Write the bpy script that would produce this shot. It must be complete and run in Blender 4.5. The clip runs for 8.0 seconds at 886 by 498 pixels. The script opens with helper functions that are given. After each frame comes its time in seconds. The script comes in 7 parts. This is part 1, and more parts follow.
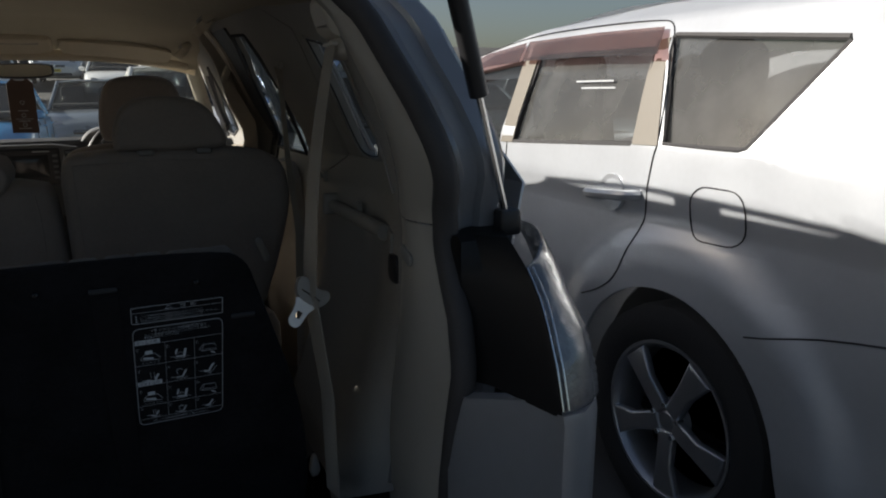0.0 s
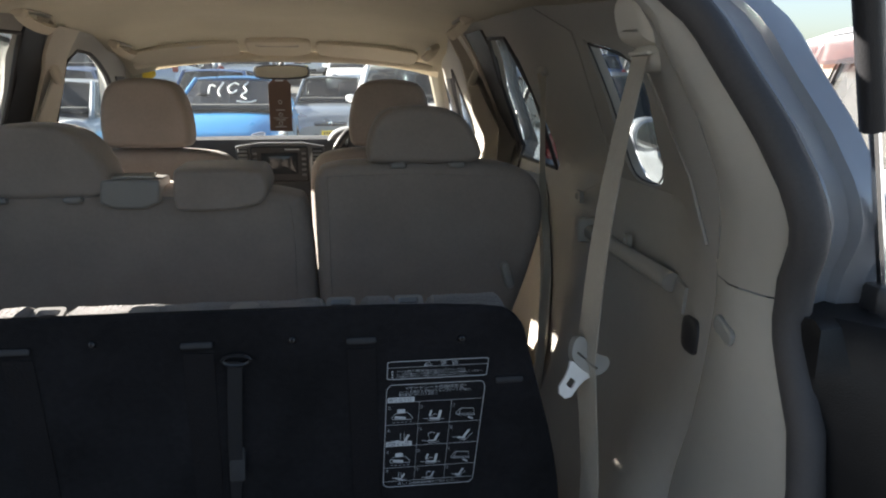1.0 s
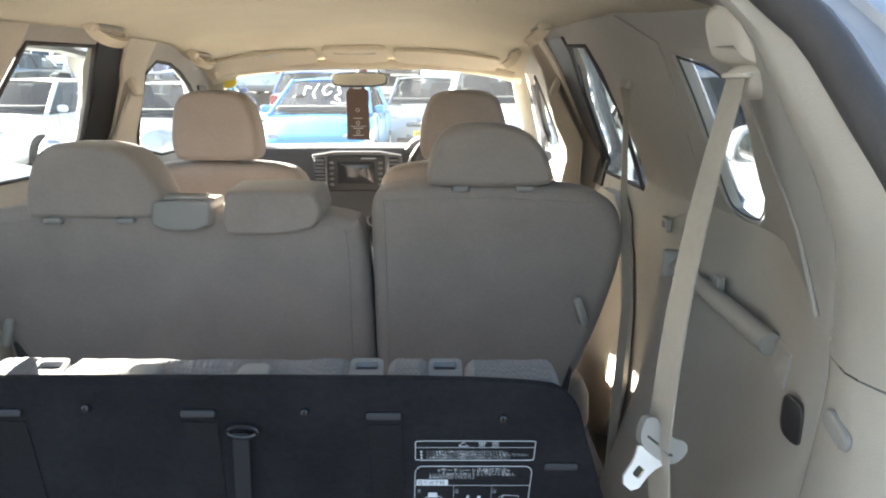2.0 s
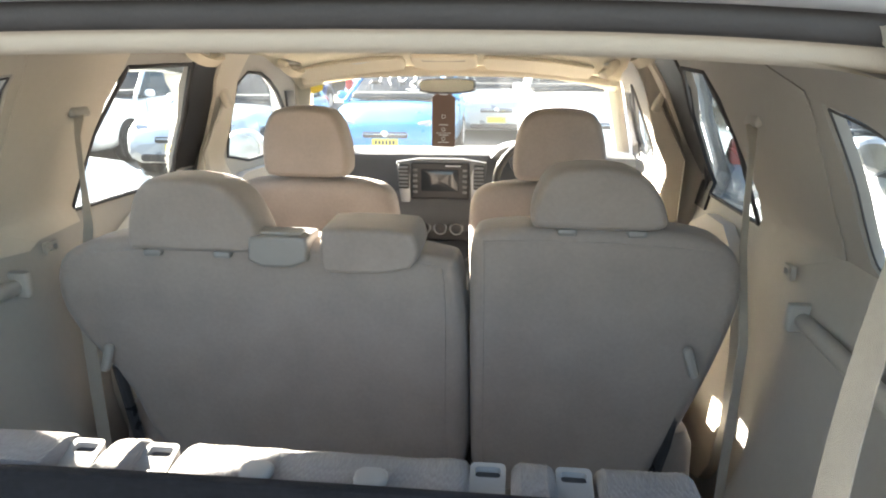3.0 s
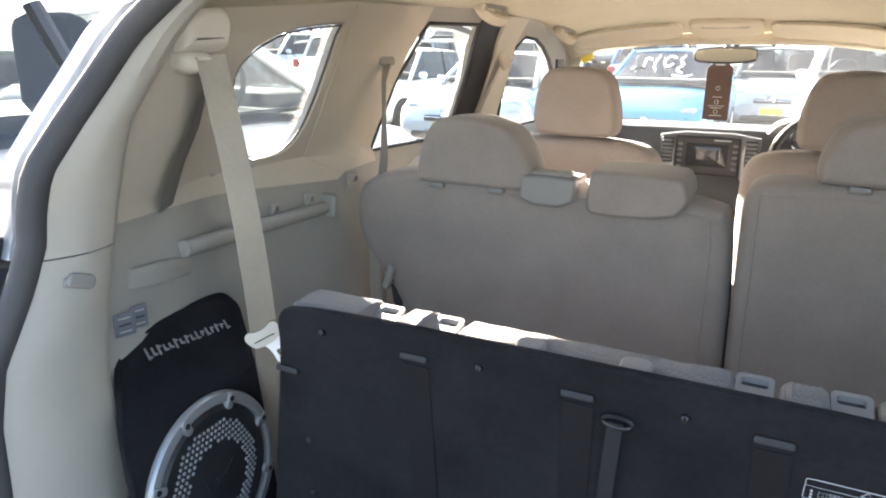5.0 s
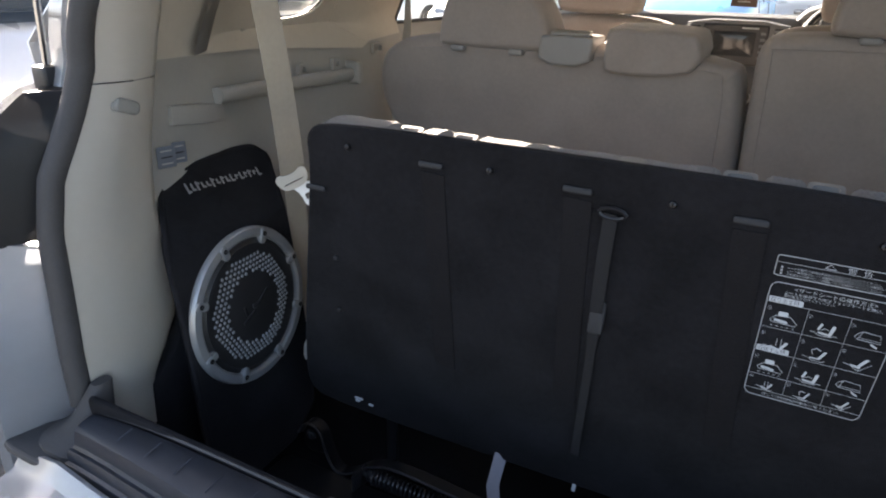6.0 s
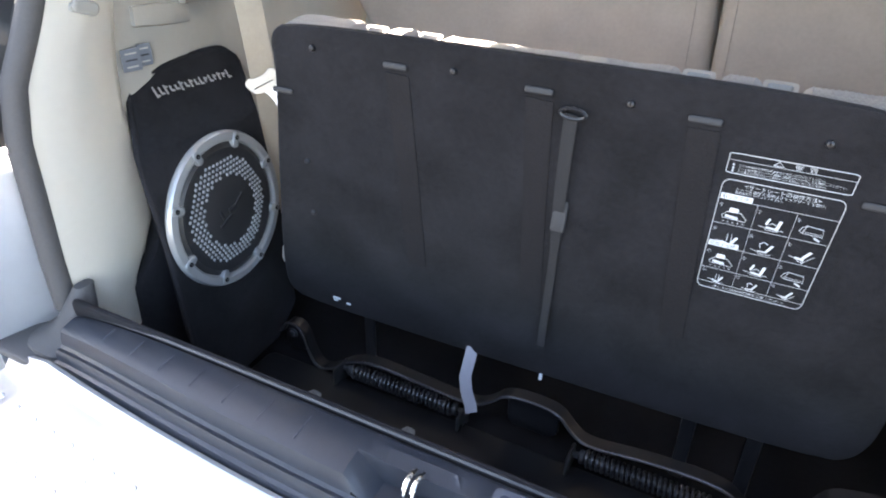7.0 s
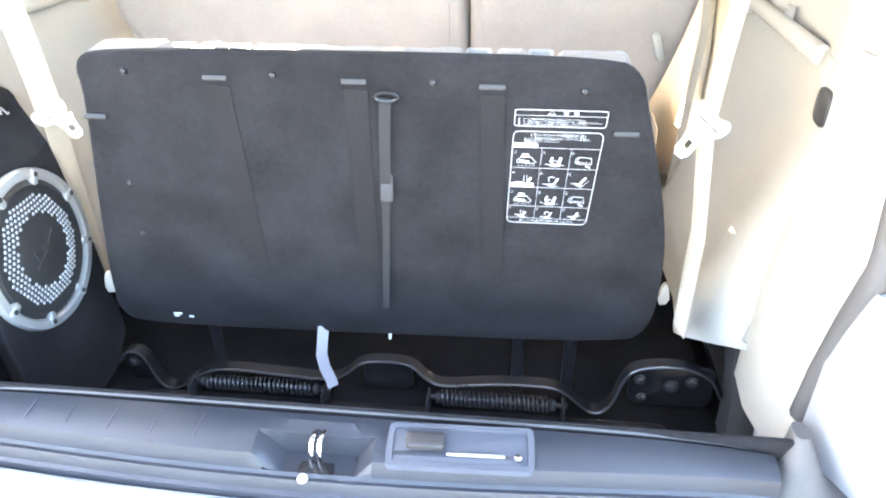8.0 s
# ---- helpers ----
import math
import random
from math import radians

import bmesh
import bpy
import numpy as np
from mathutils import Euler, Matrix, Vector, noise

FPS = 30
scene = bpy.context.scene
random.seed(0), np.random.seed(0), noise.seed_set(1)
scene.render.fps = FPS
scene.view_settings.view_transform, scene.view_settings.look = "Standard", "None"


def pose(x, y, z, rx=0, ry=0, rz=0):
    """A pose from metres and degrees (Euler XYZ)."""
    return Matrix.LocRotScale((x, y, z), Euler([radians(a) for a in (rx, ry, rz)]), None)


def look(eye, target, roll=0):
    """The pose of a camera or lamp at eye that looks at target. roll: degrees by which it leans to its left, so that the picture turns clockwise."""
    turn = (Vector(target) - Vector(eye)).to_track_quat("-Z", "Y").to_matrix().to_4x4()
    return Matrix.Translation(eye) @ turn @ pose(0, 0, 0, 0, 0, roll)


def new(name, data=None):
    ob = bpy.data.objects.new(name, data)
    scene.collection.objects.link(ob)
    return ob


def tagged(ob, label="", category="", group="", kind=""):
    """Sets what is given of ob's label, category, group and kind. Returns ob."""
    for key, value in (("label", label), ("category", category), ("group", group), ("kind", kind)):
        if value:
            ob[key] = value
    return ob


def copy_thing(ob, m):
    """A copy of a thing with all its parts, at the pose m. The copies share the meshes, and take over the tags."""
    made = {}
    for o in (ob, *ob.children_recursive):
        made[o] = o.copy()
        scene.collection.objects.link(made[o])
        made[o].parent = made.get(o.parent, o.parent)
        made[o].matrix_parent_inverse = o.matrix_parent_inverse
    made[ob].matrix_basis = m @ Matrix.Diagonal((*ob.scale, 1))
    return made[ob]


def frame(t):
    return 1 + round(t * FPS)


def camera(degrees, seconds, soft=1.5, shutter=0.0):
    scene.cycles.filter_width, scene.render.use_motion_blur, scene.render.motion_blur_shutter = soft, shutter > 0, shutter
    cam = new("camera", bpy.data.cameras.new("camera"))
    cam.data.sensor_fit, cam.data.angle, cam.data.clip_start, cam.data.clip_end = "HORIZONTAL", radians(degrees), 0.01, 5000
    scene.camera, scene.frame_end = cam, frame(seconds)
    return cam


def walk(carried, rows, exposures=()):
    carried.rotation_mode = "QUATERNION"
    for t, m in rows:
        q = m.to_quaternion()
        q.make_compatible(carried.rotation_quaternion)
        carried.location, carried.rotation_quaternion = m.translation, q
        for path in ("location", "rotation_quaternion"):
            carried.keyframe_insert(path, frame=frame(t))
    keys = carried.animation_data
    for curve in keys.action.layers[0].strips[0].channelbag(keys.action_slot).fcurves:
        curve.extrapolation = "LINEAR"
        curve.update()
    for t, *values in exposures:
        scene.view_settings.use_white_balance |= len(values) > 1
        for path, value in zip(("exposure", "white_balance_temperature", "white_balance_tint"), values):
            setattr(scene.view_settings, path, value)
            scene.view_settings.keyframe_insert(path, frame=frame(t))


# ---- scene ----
cam = camera(65.7, 8.0, 2.0)
PATH = [
    (0.00, (0.2859, -1.0734, 1.3506), (1.1060, 0.6942, 0.9001), -0.63),
    (0.50, (0.2008, -0.9598, 1.3804), (0.7689, 0.9018, 0.9205), 0.03),
    (0.70, (0.2037, -0.8957, 1.3764), (0.6795, 0.9951, 0.9307), 0.35),
    (1.00, (0.2366, -0.8309, 1.3795), (0.4958, 1.0991, 0.9236), 0.23),
    (1.50, (0.2993, -0.7508, 1.3999), (0.3496, 1.1936, 0.9342), 0.29),
    (1.70, (0.3069, -0.7300, 1.3971), (0.3249, 1.2177, 0.9429), 0.12),
    (3.00, (0.2369, -0.6073, 1.5105), (0.0372, 1.3155, 0.9977), 0.19),
    (3.50, (0.1668, -0.6375, 1.4890), (-0.3889, 1.2111, 0.9658), 0.46),
    (4.00, (0.1519, -0.6608, 1.4812), (-0.5434, 1.1366, 0.9463), 0.60),
    (5.50, (0.2603, -0.7518, 1.3774), (-0.6514, 0.9316, 0.7984), 0.81),
    (6.00, (0.2829, -0.8007, 1.3290), (-0.6002, 0.8230, 0.5650), 1.00),
    (6.50, (0.3062, -0.7908, 1.3393), (-0.5274, 0.7545, 0.3816), 1.02),
    (7.00, (0.3175, -0.8067, 1.3370), (-0.4720, 0.7249, 0.3216), 0.84),
    (7.50, (0.3196, -0.8382, 1.3246), (-0.2170, 0.8025, 0.3145), 0.35),
    (8.00, (0.2790, -0.9519, 1.3720), (0.0788, 0.7527, 0.3453), -0.67),
]
EXPOSURES = [(0.0, 0.65, 6450, 10), (0.4, 0.6, 6450, 10), (0.7, 1.1, 6450, 10), (1.0, 2.6, 6500, 10), (1.5, 4.1, 6600, 8), (1.7, 4.2, 6600, 8), (3.0, 4.5, 6700, 8), (3.5, 4.75, 6700, 9),
             (4.2, 4.6, 6700, 10), (5.5, 4.25, 6800, 14), (6.0, 3.8, 7200, 16), (6.5, 4.5, 7400, 16), (7.0, 5.45, 7300, 16), (7.5, 6.7, 7500, 14), (8.0, 7.05, 7400, 12)]
walk(cam, [(t, look(eye, target, roll)) for t, eye, target, roll in PATH], EXPOSURES)

# ---- light: low sun from the car's left, open sky ----
SUN_AZ, SUN_EL = radians(-60), radians(25)
world = bpy.data.worlds.new("sky")
scene.world = world
world.use_nodes = True
wn = world.node_tree
wn.nodes.clear()
sky = wn.nodes.new("ShaderNodeTexSky")
sky.sky_type, sky.sun_disc = "NISHITA", False
sky.sun_elevation, sky.sun_rotation = SUN_EL, SUN_AZ
sky.air_density, sky.dust_density = 1.0, 2.5
bg = wn.nodes.new("ShaderNodeBackground")
bg.inputs["Strength"].default_value = 0.05
wo = wn.nodes.new("ShaderNodeOutputWorld")
wn.links.new(sky.outputs[0], bg.inputs[0])
wn.links.new(bg.outputs[0], wo.inputs[0])
sun = new("sun", bpy.data.lights.new("sun", "SUN"))
sun.data.energy, sun.data.angle, sun.data.color = 5.0, radians(0.5), (1.0, 0.94, 0.85)
SUN_FROM = Vector((math.sin(SUN_AZ) * math.cos(SUN_EL), math.cos(SUN_AZ) * math.cos(SUN_EL), math.sin(SUN_EL)))
sun.matrix_world = look(SUN_FROM * 50, (0, 0, 0))

# ---- materials ----
MATS = {}


def mat(name, colour, rough=0.6, metal=0.0, vary=0.12, scale=14.0, bump=0.0, bscale=300.0, coat=0.0, sheen=0.0, spec=0.5):
    """A surface with tone that drifts at a large and a small scale, and fine relief."""
    if name in MATS:
        return MATS[name]
    m = bpy.data.materials.new(name)
    m.use_nodes = True
    nt = m.node_tree
    b = nt.nodes["Principled BSDF"]
    tc = nt.nodes.new("ShaderNodeTexCoord")
    n1 = nt.nodes.new("ShaderNodeTexNoise")
    n1.inputs["Scale"].default_value, n1.inputs["Detail"].default_value = scale, 4
    n2 = nt.nodes.new("ShaderNodeTexNoise")
    n2.inputs["Scale"].default_value, n2.inputs["Detail"].default_value = scale * 14, 3
    mix = nt.nodes.new("ShaderNodeMath")
    mix.operation = "MULTIPLY_ADD"
    mix.inputs[1].default_value = 0.45
    nt.links.new(tc.outputs["Object"], n1.inputs["Vector"])
    nt.links.new(tc.outputs["Object"], n2.inputs["Vector"])
    nt.links.new(n2.outputs[0], mix.inputs[0])
    nt.links.new(n1.outputs[0], mix.inputs[2])
    ramp = nt.nodes.new("ShaderNodeMapRange")
    ramp.inputs["From Min"].default_value, ramp.inputs["From Max"].default_value = 0.35, 1.1
    ramp.inputs["To Min"].default_value, ramp.inputs["To Max"].default_value = 1 - vary, 1 + vary
    nt.links.new(mix.outputs[0], ramp.inputs["Value"])
    mul = nt.nodes.new("ShaderNodeVectorMath")
    mul.operation = "SCALE"
    mul.inputs[0].default_value = colour
    nt.links.new(ramp.outputs[0], mul.inputs["Scale"])
    nt.links.new(mul.outputs[0], b.inputs["Base Color"])
    rr = nt.nodes.new("ShaderNodeMapRange")
    rr.inputs["To Min"].default_value, rr.inputs["To Max"].default_value = max(rough - 0.08, 0.02), min(rough + 0.08, 1)
    nt.links.new(n1.outputs[0], rr.inputs["Value"])
    nt.links.new(rr.outputs[0], b.inputs["Roughness"])
    b.inputs["Metallic"].default_value = metal
    b.inputs["Coat Weight"].default_value = coat
    b.inputs["Coat Roughness"].default_value = 0.05
    b.inputs["Sheen Weight"].default_value = sheen
    b.inputs["Specular IOR Level"].default_value = spec
    if bump:
        n3 = nt.nodes.new("ShaderNodeTexNoise")
        n3.inputs["Scale"].default_value, n3.inputs["Detail"].default_value = bscale, 2
        bp = nt.nodes.new("ShaderNodeBump")
        bp.inputs["Strength"].default_value, bp.inputs["Distance"].default_value = bump, 0.002
        nt.links.new(tc.outputs["Object"], n3.inputs["Vector"])
        nt.links.new(n3.outputs[0], bp.inputs["Height"])
        nt.links.new(bp.outputs[0], b.inputs["Normal"])
    MATS[name] = m
    return m


def weave(name, colour, size, depth=0.5, rough=0.9, sheen=0.15):
    """Woven cloth: two crossed waves for the threads, over a mottled tone."""
    m = mat(name, colour, rough, 0, 0.16, 9, 0, 1, 0, sheen)
    nt = m.node_tree
    b = nt.nodes["Principled BSDF"]
    tc = nt.nodes.new("ShaderNodeTexCoord")
    w = []
    for axis in ("X", "Z"):
        v = nt.nodes.new("ShaderNodeTexWave")
        v.bands_direction = axis
        v.inputs["Scale"].default_value, v.inputs["Distortion"].default_value, v.inputs["Detail"].default_value = size, 0.6, 1
        nt.links.new(tc.outputs["Object"], v.inputs["Vector"])
        w.append(v)
    mu = nt.nodes.new("ShaderNodeMath")
    mu.operation = "MULTIPLY"
    nt.links.new(w[0].outputs["Fac"], mu.inputs[0])
    nt.links.new(w[1].outputs["Fac"], mu.inputs[1])
    bp = nt.nodes.new("ShaderNodeBump")
    bp.inputs["Strength"].default_value, bp.inputs["Distance"].default_value = depth, 0.0015
    nt.links.new(mu.outputs[0], bp.inputs["Height"])
    nt.links.new(bp.outputs[0], b.inputs["Normal"])
    return m


def glass(name, tint, gloss=0.045, dust_veil=0.0):
    """A thin pane: clear or tinted, with a mirror image that grows at grazing angles, under a pale film: dust, and
    glare that bleaches the view.
    """
    m = bpy.data.materials.new(name)
    m.use_nodes = True
    nt = m.node_tree
    nt.nodes.clear()
    out = nt.nodes.new("ShaderNodeOutputMaterial")
    tr, gl = nt.nodes.new("ShaderNodeBsdfTransparent"), nt.nodes.new("ShaderNodeBsdfGlossy")
    tr.inputs[0].default_value = (*tint, 1)
    gl.inputs["Roughness"].default_value = 0.01
    lw, mx = nt.nodes.new("ShaderNodeLayerWeight"), nt.nodes.new("ShaderNodeMixShader")
    lw.inputs["Blend"].default_value = 0.5
    pw, ad = nt.nodes.new("ShaderNodeMath"), nt.nodes.new("ShaderNodeMath")
    pw.operation, ad.operation = "POWER", "MULTIPLY_ADD"
    pw.inputs[1].default_value = 4.5
    ad.inputs[1].default_value, ad.inputs[2].default_value = 0.85, gloss
    nt.links.new(lw.outputs["Facing"], pw.inputs[0])
    nt.links.new(pw.outputs[0], ad.inputs[0])
    nt.links.new(ad.outputs[0], mx.inputs[0])
    nt.links.new(tr.outputs[0], mx.inputs[1])
    nt.links.new(gl.outputs[0], mx.inputs[2])
    # pale film mixed in, dust and glare in one, to bleach the view
    df, tl = nt.nodes.new("ShaderNodeBsdfDiffuse"), nt.nodes.new("ShaderNodeBsdfTranslucent")
    for n in (df, tl):
        n.inputs["Color"].default_value = (0.80, 0.80, 0.77, 1)
    film, top = nt.nodes.new("ShaderNodeMixShader"), nt.nodes.new("ShaderNodeMixShader")
    tc, blot, amount = nt.nodes.new("ShaderNodeTexCoord"), nt.nodes.new("ShaderNodeTexNoise"), nt.nodes.new("ShaderNodeMapRange")
    blot.inputs["Scale"].default_value, blot.inputs["Detail"].default_value = 6, 5
    amount.inputs["From Min"].default_value, amount.inputs["From Max"].default_value = 0.3, 0.7
    amount.inputs["To Min"].default_value, amount.inputs["To Max"].default_value = dust_veil * 0.7, dust_veil * 1.3
    nt.links.new(tc.outputs["Object"], blot.inputs["Vector"])
    nt.links.new(blot.outputs[0], amount.inputs["Value"])
    nt.links.new(df.outputs[0], film.inputs[1])
    nt.links.new(tl.outputs[0], film.inputs[2])
    nt.links.new(amount.outputs[0], top.inputs[0])
    nt.links.new(mx.outputs[0], top.inputs[1])
    nt.links.new(film.outputs[0], top.inputs[2])
    nt.links.new(top.outputs[0], out.inputs[0])
    return m


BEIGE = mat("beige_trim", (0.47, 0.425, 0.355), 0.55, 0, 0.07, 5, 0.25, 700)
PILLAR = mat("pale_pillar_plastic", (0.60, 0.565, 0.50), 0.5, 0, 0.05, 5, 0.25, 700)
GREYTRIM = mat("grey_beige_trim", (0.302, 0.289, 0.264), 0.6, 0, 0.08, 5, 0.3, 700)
LINER = mat("headliner_cloth", (0.53, 0.475, 0.375), 0.95, 0, 0.07, 6, 0.35, 500)
SEAT = weave("seat_cloth", (0.245, 0.209, 0.186), 420, 0.18)
RIBBED = weave("ribbed_cloth", (0.155, 0.145, 0.142), 230, 0.8)
CARPET = mat("black_carpet", (0.0120, 0.0118, 0.0140), 0.95, 0, 0.75, 9, 0.9, 900, 0, 0.02, 0.12)
CHANNEL = mat("dark_carpet_strip", (0.0092, 0.0088, 0.0105), 0.8, 0, 0.3, 12, 0.7, 380, 0, 0, 0.2)
BLACKMETAL = mat("black_painted_steel", (0.014, 0.014, 0.016), 0.32, 0.35, 0.3, 20, 0.1, 150)
BLACKPLASTIC = mat("black_plastic", (0.018, 0.018, 0.02), 0.42, 0, 0.2, 12, 0.25, 600)
DARKPLASTIC = mat("dark_grey_sill_plastic", (0.044, 0.050, 0.066), 0.36, 0, 0.15, 8, 0.15, 650)
RUBBER = mat("rubber_seal", (0.05, 0.048, 0.049), 0.75, 0, 0.2, 18, 0.2, 200)
SILVER = mat("silver_paint", (0.55, 0.57, 0.60), 0.33, 0.45, 0.06, 4, 0, 1, 0.6)
SILVERTRIM = mat("silver_plastic", (0.33, 0.34, 0.35), 0.35, 0.5, 0.08, 10)
CHROME = mat("bright_metal", (0.78, 0.78, 0.78), 0.16, 1.0, 0.05, 20)
TONGUE = mat("brushed_tongue_metal", (0.80, 0.80, 0.80), 0.45, 0.55, 0.05, 30)
DARKSTEEL = mat("dark_grey_steel", (0.065, 0.066, 0.072), 0.30, 0.6, 0.3, 20, 0.1, 150)
WEBBING = weave("belt_webbing", (0.36, 0.32, 0.26), 420, 0.5, 0.7)
BLACKWEB = weave("black_webbing", (0.011, 0.011, 0.013), 420, 0.5, 0.9, 0.0)
IVORY = mat("ivory_plastic", (0.56, 0.52, 0.45), 0.4, 0, 0.05, 12)
WHITEINK = mat("white_ink", (0.44, 0.46, 0.48), 0.6, 0, 0.05, 30)
GLASS = glass("clear_glass", (0.90, 0.93, 0.90), 0.045, 0.02)
SIDEGLASS = glass("side_window_glass", (0.80, 0.84, 0.81), 0.045, 0.006)
# right-hand panes only: tint added to dim the glare outside
DIMMED = glass("dimmed_glass", (0.36, 0.39, 0.39), 0.045, 0.02)
DARKGLASS = glass("dark_car_glass", (0.34, 0.37, 0.37), 0.05, 0.015)
DUSTYGLASS = glass("dusty_dark_glass", (0.30, 0.31, 0.31), 0.10, 0.14)
TYRE = mat("tyre_rubber", (0.022, 0.022, 0.023), 0.85, 0, 0.25, 14, 0.4, 120)
ALLOY = mat("alloy_wheel", (0.42, 0.43, 0.45), 0.35, 0.8, 0.1, 12)
ASPHALT = mat("asphalt", (0.075, 0.073, 0.07), 0.92, 0, 0.3, 0.9, 0.9, 60)
CLEARLENS = mat("lamp_lens", (0.36, 0.37, 0.39), 0.12, 0.5, 0.4, 40, 0.6, 120, 0.8)
REDLENS = mat("red_lens", (0.28, 0.015, 0.015), 0.15, 0, 0.1, 30, 0, 1, 0.8)

# ---- mesh tools ----
ORIGIN = {}


def thing(name, label, category, loc=(0, 0, 0), group="", kind=""):
    ob = new(name)
    ob.location = loc
    ob.empty_display_size = 0.05
    ORIGIN[ob] = Vector(loc)
    return tagged(ob, label, category, group, kind)


def link(name, bm, material, sharp=38):
    me = bpy.data.meshes.new(name)
    bmesh.ops.recalc_face_normals(bm, faces=bm.faces)
    bm.to_mesh(me)
    bm.free()
    me.polygons.foreach_set("use_smooth", [True] * len(me.polygons))
    me.set_sharp_from_angle(angle=radians(sharp))
    me.materials.append(material)
    return new(name, me)


def part(name, bm, material, parent, label="", sharp=38):
    ob = link(name, bm, material, sharp)
    ob.parent = parent
    if parent in ORIGIN:
        ob.matrix_parent_inverse = Matrix.Translation(-ORIGIN[parent])
    return tagged(ob, label)


def B():
    return bmesh.new()


def interp(v, xs, ys):
    return float(np.interp(v, xs, ys))


def chaikin(pts, n=2, closed=True):
    for _ in range(n):
        out = []
        m = len(pts)
        for i in range(m if closed else m - 1):
            a, b = pts[i], pts[(i + 1) % m]
            out += [tuple(p * 0.75 + q * 0.25 for p, q in zip(a, b)), tuple(p * 0.25 + q * 0.75 for p, q in zip(a, b))]
        if not closed:
            out = [pts[0]] + out + [pts[-1]]
        pts = out
    return pts


def rrect(w, h, r, n=4):
    pts = []
    for cx, cy, a0 in ((w / 2 - r, h / 2 - r, 0), (-w / 2 + r, h / 2 - r, 90), (-w / 2 + r, -h / 2 + r, 180), (w / 2 - r, -h / 2 + r, 270)):
        for k in range(n + 1):
            a = radians(a0 + 90 * k / n)
            pts.append((cx + r * math.cos(a), cy + r * math.sin(a)))
    return pts


def inset(pts, d):
    """The closed outline moved inwards by d."""
    area = sum(a[0] * b[1] - b[0] * a[1] for a, b in zip(pts, pts[1:] + pts[:1]))
    s = 1 if area > 0 else -1
    out = []
    m = len(pts)
    for i in range(m):
        p, q, r = Vector(pts[i - 1]), Vector(pts[i]), Vector(pts[(i + 1) % m])
        e1, e2 = (q - p), (r - q)
        n1 = Vector((-e1.y, e1.x)).normalized() if e1.length > 1e-9 else Vector((0, 0))
        n2 = Vector((-e2.y, e2.x)).normalized() if e2.length > 1e-9 else n1
        n = n1 + n2
        n = n / max(n.length_squared / 2, 0.5) if n.length > 1e-6 else n1
        out.append(q + n * d * s)
    for _ in range(8):
        for i in range(m):
            j = (i + 1) % m
            if (out[j] - out[i]).dot(Vector(pts[j]) - Vector(pts[i])) < 0:
                out[i] = out[j] = (out[i] + out[j]) / 2
    return [tuple(p) for p in out]


def bridge(bm, a, b):
    m = len(a)
    for i in range(m):
        bm.faces.new((a[i], a[(i + 1) % m], b[(i + 1) % m], b[i]))


def slab(bm, outline, depth, r, place, steps=3, r2=None, crown=None):
    """An outline in (u, v) given depth along w, its two rims rounded by r, over a depth of crown."""
    r2 = r if r2 is None else r2
    c = r if crown is None else crown
    c2 = r2 if crown is None else crown
    rows = [(r * 1.35, 0.0)] if r > 0.004 else []
    for k in range(steps + 1):
        a = math.pi / 2 * k / steps
        rows.append((r * (1 - math.sin(a)), c * (1 - math.cos(a))))
    for k in range(steps, -1, -1):
        a = math.pi / 2 * k / steps
        rows.append((r2 * (1 - math.sin(a)), depth - c2 * (1 - math.cos(a))))
    if r > 0.004:
        rows.append((r2 * 1.35, depth))
    last = None
    for k, (d, w) in enumerate(rows):
        flat = inset(outline, d)
        ring = [bm.verts.new(place(u, v, w)) for u, v in flat]
        if last:
            bridge(bm, last, ring)
        if k == 0 or k == len(rows) - 1:
            cap(bm, ring, flat, w, place)
        last = ring


def cap(bm, ring, flat, w, place):
    """Closes an outline: a fan round its middle where that is seen from all of the rim, else one face."""
    m = len(flat)
    cu, cv = sum(p[0] for p in flat) / m, sum(p[1] for p in flat) / m
    turns = [(flat[i][0] - cu) * (flat[(i + 1) % m][1] - cv) - (flat[i][1] - cv) * (flat[(i + 1) % m][0] - cu) for i in range(m)]
    if m < 9 or min(turns) < -1e-9 and max(turns) > 1e-9:
        bm.faces.new(ring)
        return
    hub = bm.verts.new(place(cu, cv, w))
    for i in range(m):
        bm.faces.new((ring[i], ring[(i + 1) % m], hub))


def rbox(bm, m, size, r=0.004, rim=None, steps=2):
    """A box with rounded edges, centred on the pose m."""
    sx, sy, sz = size
    rim = min(r if rim is None else rim, sz * 0.49)
    slab(bm, rrect(sx, sy, min(r, sx * 0.49, sy * 0.49), 3), sz, rim, lambda u, v, w: m @ Vector((u, v, w - sz / 2)), steps)


def tube(bm, pts, r, n=8, closed=False, flat=1.0):
    """A rod along points; r one radius or one for each point."""
    pts = [Vector(p) for p in pts]
    m = len(pts)
    rings = []
    side = None
    for i, p in enumerate(pts):
        d = (pts[(i + 1) % m] - pts[i - 1]) if closed or 0 < i < m - 1 else (pts[1] - pts[0] if i == 0 else pts[-1] - pts[-2])
        d.normalize()
        if side is None:
            side = d.orthogonal().normalized()
        side = (side - d * side.dot(d)).normalized()
        up = d.cross(side)
        rad = r[i] if isinstance(r, (list, tuple)) else r
        rings.append([bm.verts.new(p + (side * math.cos(2 * math.pi * k / n) + up * math.sin(2 * math.pi * k / n) * flat) * rad) for k in range(n)])
    for a, b in zip(rings, rings[1:]):
        bridge(bm, a, b)
    if closed:
        bridge(bm, rings[-1], rings[0])
    else:
        bm.faces.new(rings[0])
        bm.faces.new(rings[-1])


